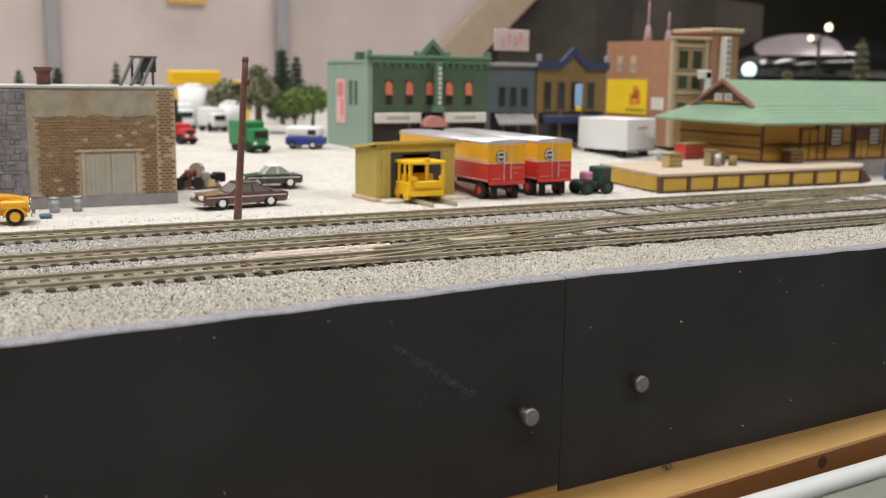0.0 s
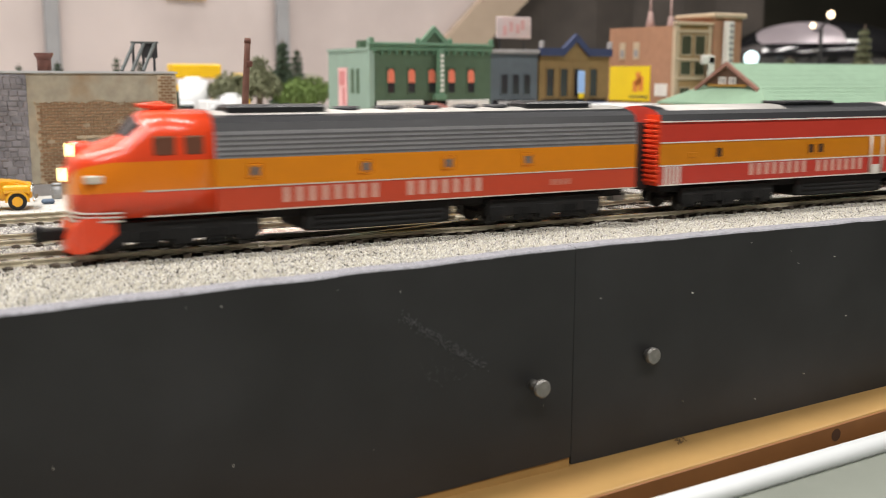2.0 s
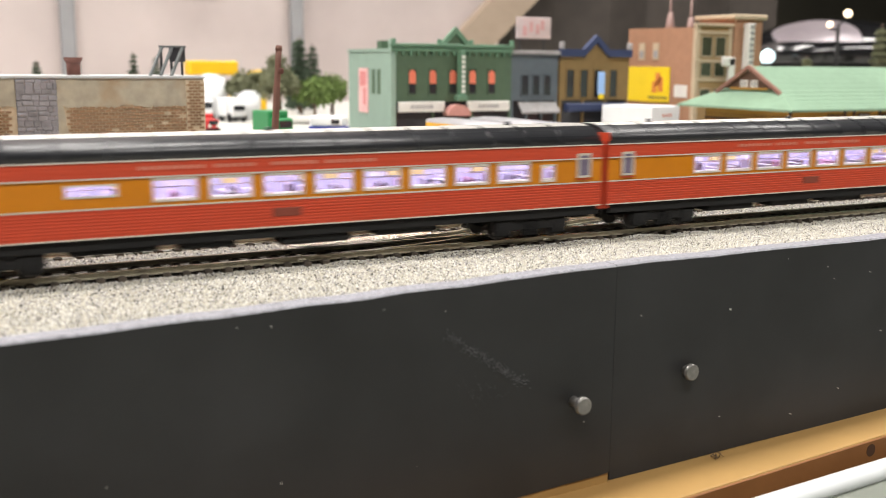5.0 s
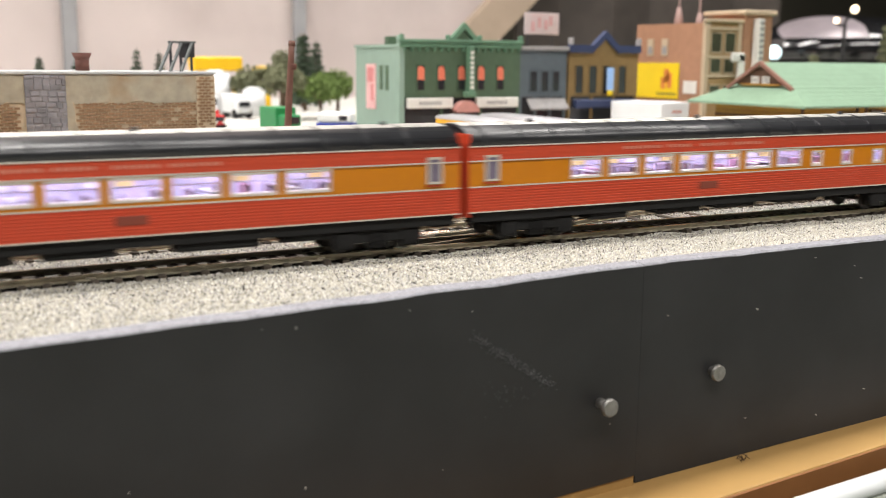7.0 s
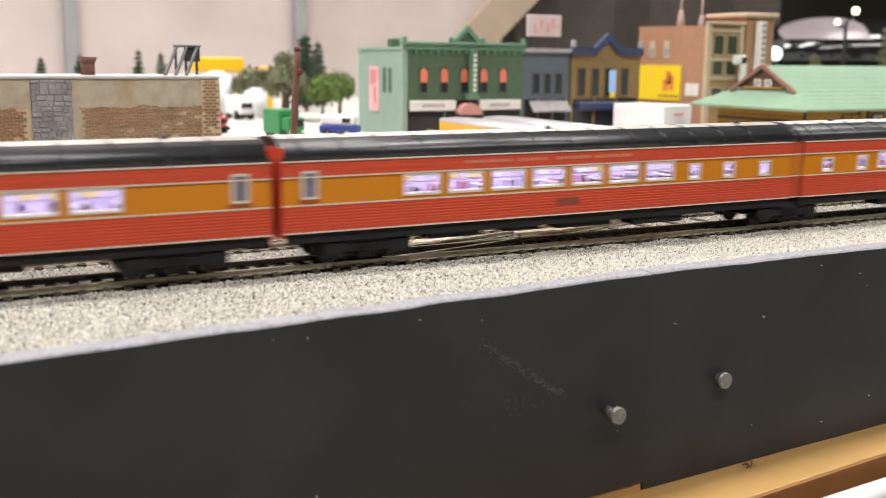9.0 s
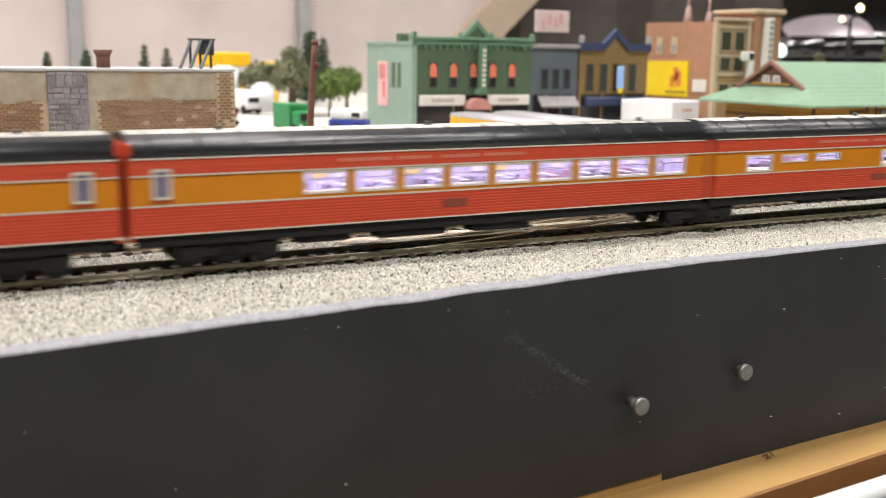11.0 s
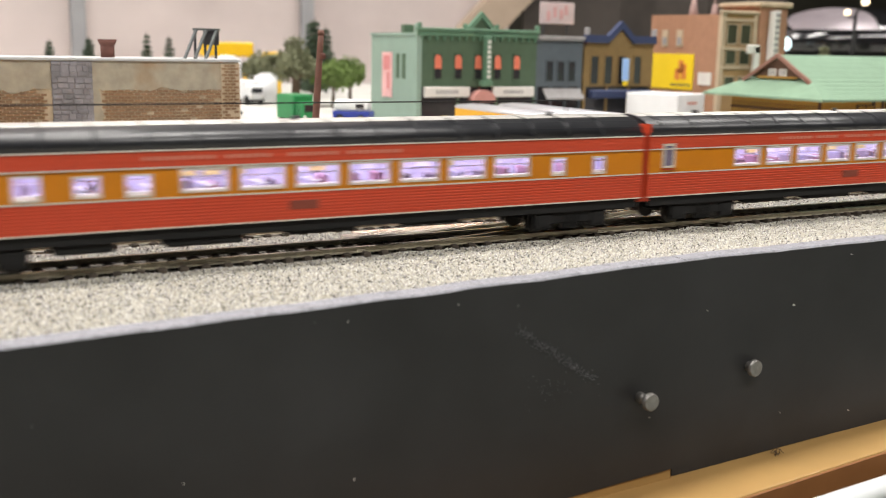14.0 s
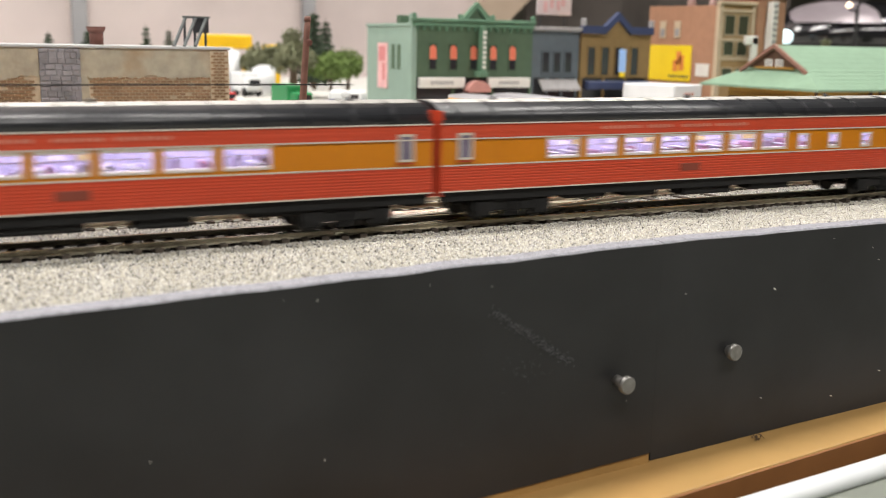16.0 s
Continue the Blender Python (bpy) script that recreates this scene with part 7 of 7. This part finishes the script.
def hotel():
    r = empty("tan_hotel_building", pmm(0, 0), "three-storey tan brick hotel with a yellow wall billboard", "building", "main street buildings")
    x0, x1, y0, y1, zt = 291, 314, 208, 264, 63
    bm = bmesh.new()
    prof = [(y0 + 0.6, ZB), (y1, ZB), (y1, 64.0), (y0 + 0.6, 63.5)]
    loft(bm, [[(x, yy, z) for yy, z in prof] for x in (x0, x1 + 18)], smooth=False)
    part("wall", bm, M_TANBRICK, r)
    bm = bmesh.new()
    box(bm, x0, x1, y0 - 0.4, y0 + 0.6, ZB, 64)
    part("facade", bm, M_TANFRONT, r)
    bm = bmesh.new()
    box(bm, x0 - 0.6, x0 + 2.0, y0 - 1.0, y0 + 1.6, ZB, 65.5)
    box(bm, x1 - 2, x1 + 0.6, y0 - 1.0, y0 + 1.6, ZB, 65.5)
    part("quoin", bm, M_STONETRIM, r)
    bm = bmesh.new()
    for z in (36.0, 45.6, 60.0):
        bevelled(bm, x0 - 0.4, x1 + 0.4, y0 - 1.2, y0 + 0.6, z, z + 1.6, 0.2)
    bevelled(bm, x0 - 1.2, x1 + 1, y0 - 2.0, y0 + 1.2, 64.0, 65.6, 0.3)
    part("string_course", bm, M_STONETRIM, r)
    for z in (38.6, 49.0, 25):
        for xa in (x0 + 3.4, x0 + 12.6):
            pane_window(r, xa, xa + 6.8, y0 - 0.4, z, z + 9.6 - (z < 40) * 2.6, M_STONETRIM, M_OLIVEPANE)
    # corner tower with an upright sign
    bm = bmesh.new()
    box(bm, x1 + 1, x1 + 20, y0 - 2, y0 + 26, ZB, 68)
    part("tower", bm, M_TANBRICK, r)
    bm = bmesh.new()
    bevelled(bm, x1 - 1, x1 + 22, y0 - 4, y0 + 28, 68, 70.5, 0.6)
    part("tower_cornice", bm, M_STONETRIM, r)
    bm = bmesh.new()
    bevelled(bm, x1 + 6.5, x1 + 10.5, y0 - 7, y0 - 2.4, 33, 66, 0.3)
    us = part("upright_sign", bm, M_SIGNWHITE, r, "tall white upright sign")
    bm = bmesh.new()
    for k in range(10):
        box(bm, x1 + 7.2, x1 + 9.8, y0 - 7.2, y0 - 6.9, 36 + 3.0 * k, 37.8 + 3.0 * k)
    part("sign_lettering", bm, M_FOUND, us)
    bm = bmesh.new()
    bevelled(bm, x0 + 17, x0 + 21, y0 - 7, y0 - 5, 24, 48, 0.3)
    bevelled(bm, x0 + 12.5, x0 + 21, y0 - 7, y0 - 5, 44, 48.6, 0.5)
    part("arrow_sign", bm, M_SIGNWHITE, r, "white hooked sign")
    # side wall billboard and small windows
    bm = bmesh.new()
    box(bm, x0 - 0.6, x0, 227, 262, 24.5, 43.2)
    bb = part("billboard", bm, M_BILLYEL, r, "bright yellow painted wall billboard")
    bm = bmesh.new()
    for k, (ya, za, h) in enumerate(((232, 30, 8), (234.5, 33, 7), (237, 29.5, 6))):
        box(bm, x0 - 0.75, x0 - 0.6, ya, ya + 4, za, za + h)
    part("billboard_figure", bm, M_BILLRED, bb)
    bm = bmesh.new()
    for k in range(7):
        box(bm, x0 - 0.72, x0 - 0.6, 228.5 + k * 2.3, 230 + k * 2.3, 26.2, 27.4)
    part("billboard_bars", bm, M_CHARCOAL, bb)
    for ya in (237, 249):
        bm = bmesh.new()
        box(bm, x0 - 0.4, x0, ya, ya + 5, 47, 56)
        part("side_window", bm, M_STONETRIM, r)
        bm = bmesh.new()
        box(bm, x0 - 0.5, x0 - 0.35, ya + 0.8, ya + 4.2, 48, 52)
        part("side_window", bm, M_FOUND, r)
    bm = bmesh.new()
    box(bm, x0 - 0.4, x0, 213, 223, 27.5, 34)
    part("pale_notice", bm, M_SIGNWHITE, r)
    for xx, yy, h in ((305, 246, 26), (311, 236, 20)):
        bm = bmesh.new()
        tube(bm, (xx, yy, 58), (xx, yy, 60 + h), 0.7, 0.5, seg=8)
        tube(bm, (xx, yy, 58), (xx, yy, 60 + h * 0.5), 3.4, 1.2, seg=8)
        part("roof_pipe", bm, M_PIPE, r, "dull pinkish roof stack")


hotel()

# billboard on the slate building's roof
sg = empty("roof_billboard", pmm(216, 262, 50), "faded pink and white billboard on a store roof", "billboard")
bm = bmesh.new()
bevelled(bm, 0, 21.5, 0, 0.8, 7.4, 18.6, 0.2)
part("board", bm, mat("pink_white_board", (0.74, 0.62, 0.62), 0.8, 0, 0.15, 120, 0, 60, (0.62, 0.30, 0.32), 0.5), sg)
bm = bmesh.new()
for k, (xa, za) in enumerate(((4, 9), (8, 11), (12, 10), (15, 12))):
    box(bm, xa, xa + 2.2, -0.15, 0, za, za + 5)
part("billboard_print", bm, M_SIGNPINK, sg)
for xx in (3, 18):
    bm = bmesh.new()
    tube(bm, (xx, 1.4, -3), (xx, 1.4, 18), 0.5, seg=6)
    part("post", bm, M_CHARCOAL, sg)

# pink awning car and street clutter before the stores
bm = bmesh.new()
bevelled(bm, 146, 155, 196, 207, gz(200) + 1.2, gz(200) + 4.2, 0.8, 0, 2)
bevelled(bm, 147.5, 153.5, 198, 205, gz(200) + 4.0, gz(200) + 6.6, 1.0, 0, 2)
tagged(part("pink_car", bm, mat("salmon_car", (0.62, 0.24, 0.20), 0.4)), "small salmon pink model car before the stores", "car", "parked cars")
random.seed(77)
for k in range(9):
    x = 134 + k * 15 + random.uniform(-4, 4)
    y = random.uniform(214, 226)
    bm = bmesh.new()
    m = random.choice([M_REDTRUCK, M_CRATE, M_TRYEL, M_BLUE, M_SIGNWHITE, M_RUST])
    bevelled(bm, x, x + random.uniform(3, 6), y, y + 3, gz(y), gz(y) + random.uniform(3, 6.5), 0.6)
    tagged(part("street_crate", bm, m), "small coloured crate on the store pavement", "crate", "street crates")


# ---- trees ----
def leaf_cloud(bm, centre, radius, n, leaf, flat=1.0):
    for k in range(n):
        v = Vector((random.gauss(0, 1), random.gauss(0, 1), random.gauss(0, 1)))
        v = v.normalized() * radius * random.uniform(0.35, 1.05)
        c = Vector(centre) + Vector((v.x, v.y, v.z * flat))
        q = Euler((random.uniform(0, 6.28), random.uniform(0, 6.28), random.uniform(0, 6.28))).to_matrix()
        s = leaf * random.uniform(0.6, 1.4)
        vs = [bm.verts.new((c + q @ Vector(p) * s) * MM) for p in ((-1, -0.6, 0), (1, -0.6, 0.3), (0.8, 0.7, 0), (-0.8, 0.8, 0.3))]
        bm.faces.new(vs)


def leafy_tree(x, y, h, rad, m, seed, label):
    random.seed(seed)
    r = empty("tree", pmm(x, y, gz(y) - 0.3), label, "tree", "trees")
    bm = bmesh.new()
    tube(bm, (0, 0, 0), (0.6, 0, h * 0.55), h * 0.045, h * 0.025, seg=8)
    tips = []
    for k in range(7):
        a = k * 0.9 + random.uniform(-0.3, 0.3)
        d = Vector((math.cos(a), math.sin(a), random.uniform(0.5, 1.3))).normalized() * rad * random.uniform(0.7, 1.1)
        b = Vector((0.4, 0, h * random.uniform(0.35, 0.55)))
        tube(bm, b, b + d, h * 0.018, h * 0.008, seg=6)
        tips.append(b + d)
    part("trunk", bm, M_BARK, r)
    bm = bmesh.new()
    for t in tips:
        leaf_cloud(bm, t, rad * random.uniform(0.42, 0.62), 150, rad * 0.09)
    leaf_cloud(bm, (0, 0, h * 0.8), rad * 0.75, 240, rad * 0.09, 0.8)
    part("crown", bm, m, r)


def pine_tree(x, y, h, rad, seed, label, m=None, z=None):
    random.seed(seed)
    r = empty("pine_tree", pmm(x, y, gz(y) - 0.3 if z is None else z), label, "tree", "trees")
    bm = bmesh.new()
    tube(bm, (0, 0, 0), (0, 0, h * 0.96), h * 0.028, h * 0.005, seg=7)
    part("trunk", bm, M_BARK, r)
    bm = bmesh.new()
    n = 11
    for k in range(n):
        z0 = h * (0.16 + 0.8 * k / n)
        rr = rad * (1 - k / n) ** 0.8 + rad * 0.12
        for j in range(11):
            a = j * 0.571 + k * 0.7 + random.uniform(-0.25, 0.25)
            q = rr * random.uniform(0.6, 1.1)
            for w in (0.35, 0.7, 1.0):
                leaf_cloud(bm, (q * w * math.cos(a), q * w * math.sin(a), z0 - q * w * 0.35), rr * 0.16, 4, rad * 0.14)
    part("crown", bm, m or M_LEAFDK, r)


leafy_tree(140, 362, 26, 11, M_LEAF, 1, "bright green bushy model tree behind the lot")
leafy_tree(158, 380, 30, 10, M_LEAF, 2, "bright green bushy model tree behind the lot")
leafy_tree(122, 372, 36, 11, M_LEAFOLD, 3, "olive brown sparse model tree behind the lot")
leafy_tree(128, 395, 44, 9, M_LEAFOLD, 4, "tall olive brown sparse model tree")
leafy_tree(120, 430, 30, 12, M_LEAFOLD, 14, "olive brown sparse model tree behind the lot")
pine_tree(60, 330, 26, 8, 5, "dark green bushy model conifer beside the lot")
pine_tree(30, 520, 40, 7, 6, "dark small model conifer at the backdrop")
pine_tree(8, 540, 38, 6, 7, "dark small model conifer at the backdrop")
pine_tree(70, 530, 44, 6, 8, "dark small model conifer at the backdrop")
pine_tree(92, 560, 42, 6, 9, "dark small model conifer at the backdrop")
pine_tree(170, 470, 56, 9, 10, "tall dark model conifer at the backdrop")
pine_tree(186, 520, 56, 9, 11, "dark small model conifer at the backdrop")
pine_tree(205, 540, 52, 8, 12, "dark small model conifer at the backdrop")
pine_tree(575, 330, 70, 10, 13, "tall grey green model conifer behind the depot", M_LEAFOLD)
pine_tree(500, 330, 45, 9, 15, "grey green model conifer behind the depot", M_LEAFOLD)


# ---- far equipment: yellow gantry, white tanks, cars ----
def gantry(x, y, w, h, label):
    r = empty("yellow_gantry", pmm(x, y, gz(y)), label, "gantry", "yellow gantries")
    bm = bmesh.new()
    bevelled(bm, 0, w, 0, 14, h * 0.74, h, 1.0)
    part("beam", bm, M_YELLOW, r)
    for xx in (0, w - 5):
        bm = bmesh.new()
        bevelled(bm, xx, xx + 5, 2, 10, 0, h * 0.64, 0.8)
        part("leg", bm, M_YELLOW, r)


gantry(94, 470, 33, 36, "yellow model travel gantry far behind the lot")
gantry(140, 480, 10, 30, "yellow model travel gantry far behind the lot")
for x, y, w, h in ((100, 440, 18, 26), (126, 452, 16, 22), (118, 418, 14, 16)):
    bm = bmesh.new()
    tube(bm, (x, y, 8.6), (x, y, 8.6 + h), w / 2, w / 2, seg=20)
    tube(bm, (x, y, 8.6 + h), (x, y, 10.6 + h), w / 2, w / 5, seg=20)
    tagged(part("white_tank", bm, M_WHITE), "small white model storage tank", "tank", "white tanks")

# ---- dark clutter behind the depot: glossy black dome, tan roll, dark beams ----
dome = empty("glossy_black_dome", pmm(628, 420, 8.8), "glossy black rounded case reflecting the lamps", "case")
bm = bmesh.new()
b2 = bmesh.new()
bmesh.ops.create_uvsphere(b2, u_segments=40, v_segments=24, radius=1.0)
for v in b2.verts:
    v.co = Vector((v.co.x * 0.086, v.co.y * 0.07, max(v.co.z, -0.2) * 0.031 + 0.044))
for f in b2.faces:
    f.smooth = True
merge(bm, b2)
part("shell", bm, mat("gloss_black", (0.010, 0.010, 0.011), 0.16, 0, 0.05, 30, 0, coat=0.5), dome)
# lighter cap that paints the broad reflection on the dome's top
b2 = bmesh.new()
bmesh.ops.create_uvsphere(b2, u_segments=40, v_segments=24, radius=1.0)
bmesh.ops.delete(b2, geom=[v for v in b2.verts if v.co.z < 0.3], context="VERTS")
for v in b2.verts:
    v.co = Vector((v.co.x * 0.056 - 0.028, v.co.y * 0.056 - 0.008, v.co.z * 0.030 + 0.043))
for f in b2.faces:
    f.smooth = True
part("lid", b2, mat("mauve_top_reflection", (0.30, 0.26, 0.28), 0.34, 0.3, 0.15, 40, 0), dome, "mauve grey cap painted as the reflection on top")
bm = bmesh.new()
tube(bm, (0, 0, 0), (0, 0, 40), 52, 60, seg=32)
part("base", bm, M_BLACK, dome)

glow_ball = empty("glass_globe", pmm(510, 378, 8.8), "small bright glass globe on a dark stand", "globe")
bm = bmesh.new()
tube(bm, (0, 0, 0), (0, 0, 38), 4, 3, seg=10)
part("stand", bm, M_BLACK, glow_ball)
b2 = bmesh.new()
bmesh.ops.create_uvsphere(b2, u_segments=20, v_segments=12, radius=0.0055)
for v in b2.verts:
    v.co.z += 0.0425
part("globe", b2, glow("globe_light", (0.75, 0.95, 1.0), 1.1), glow_ball, "glowing pale blue glass globe")

# added stand with glowing balls, in place of two bright spots at the dome
M_SPOT = glow("warm_spot", (1.0, 0.80, 0.55), 2.5)
twin = empty("twin_spot_stand", pmm(546, 345, 8.8), "added dark stand with two small warm glowing spots", "lamp")
bm = bmesh.new()
tube(bm, (0, 0, 0), (0, 0, 66), 2.2, 1.2, seg=10)
tube(bm, (0, 0, 62), (-9, 0, 63.5), 0.8, seg=8)
tube(bm, (0, 0, 66), (9, 0, 71), 0.8, seg=8)
part("stand", bm, M_BLACK, twin)
for bx, bz, br in ((-9, 66, 0.0021), (9, 74.5, 0.0028)):
    b2 = bmesh.new()
    bmesh.ops.create_uvsphere(b2, u_segments=16, v_segments=10, radius=br)
    for v in b2.verts:
        v.co += Vector((bx * MM, 0, bz * MM))
    part("glow_ball", b2, M_SPOT, twin, "warm glowing spot")

beam2 = empty("tan_roof_beam", pmm(0, 0), "long tan board leaning in the dark behind the stores", "board")
bm = bmesh.new()
a = [(400, 690, 60), (450, 690, 60), (548, 690, 150), (493, 690, 150)]
loft(bm, [a, [(x, y + 12, z) for x, y, z in a]], smooth=False)
part("face", bm, mat("dull_tan_board", (0.36, 0.28, 0.21), 0.7), beam2)
dk = empty("dark_cloth_panel", pmm(0, 0), "dark brown folded panel behind the stores", "panel")
M_FOLD = mat("dark_brown_panel", (0.045, 0.036, 0.030), 0.7, 0, 0.3, 20, 0.1)
for k in range(6):
    bm = bmesh.new()
    x = 480 + k * 60
    a = [(x, 700 + 14 * (k % 2), 0), (x + 60, 700 + 14 * ((k + 1) % 2), 0), (x + 60, 700 + 14 * ((k + 1) % 2), 160 - 6 * k), (x, 700 + 14 * (k % 2), 166 - 6 * k)]
    loft(bm, [a, [(xx, y + 3, z) for xx, y, z in a]], smooth=False)
    part("fold", bm, M_FOLD, dk)

# ---- ties last ----
for tr, yy in ((tr_c, 0), (tr_b, 26.3), (tr_a, 60.5)):
    x = -108.0
    while x < 308:
        shared("tie", TIE, tr, pmm(x + random.uniform(-0.15, 0.15), 0, 0, random.uniform(-0.8, 0.8)))
        x += 4.2

motions()
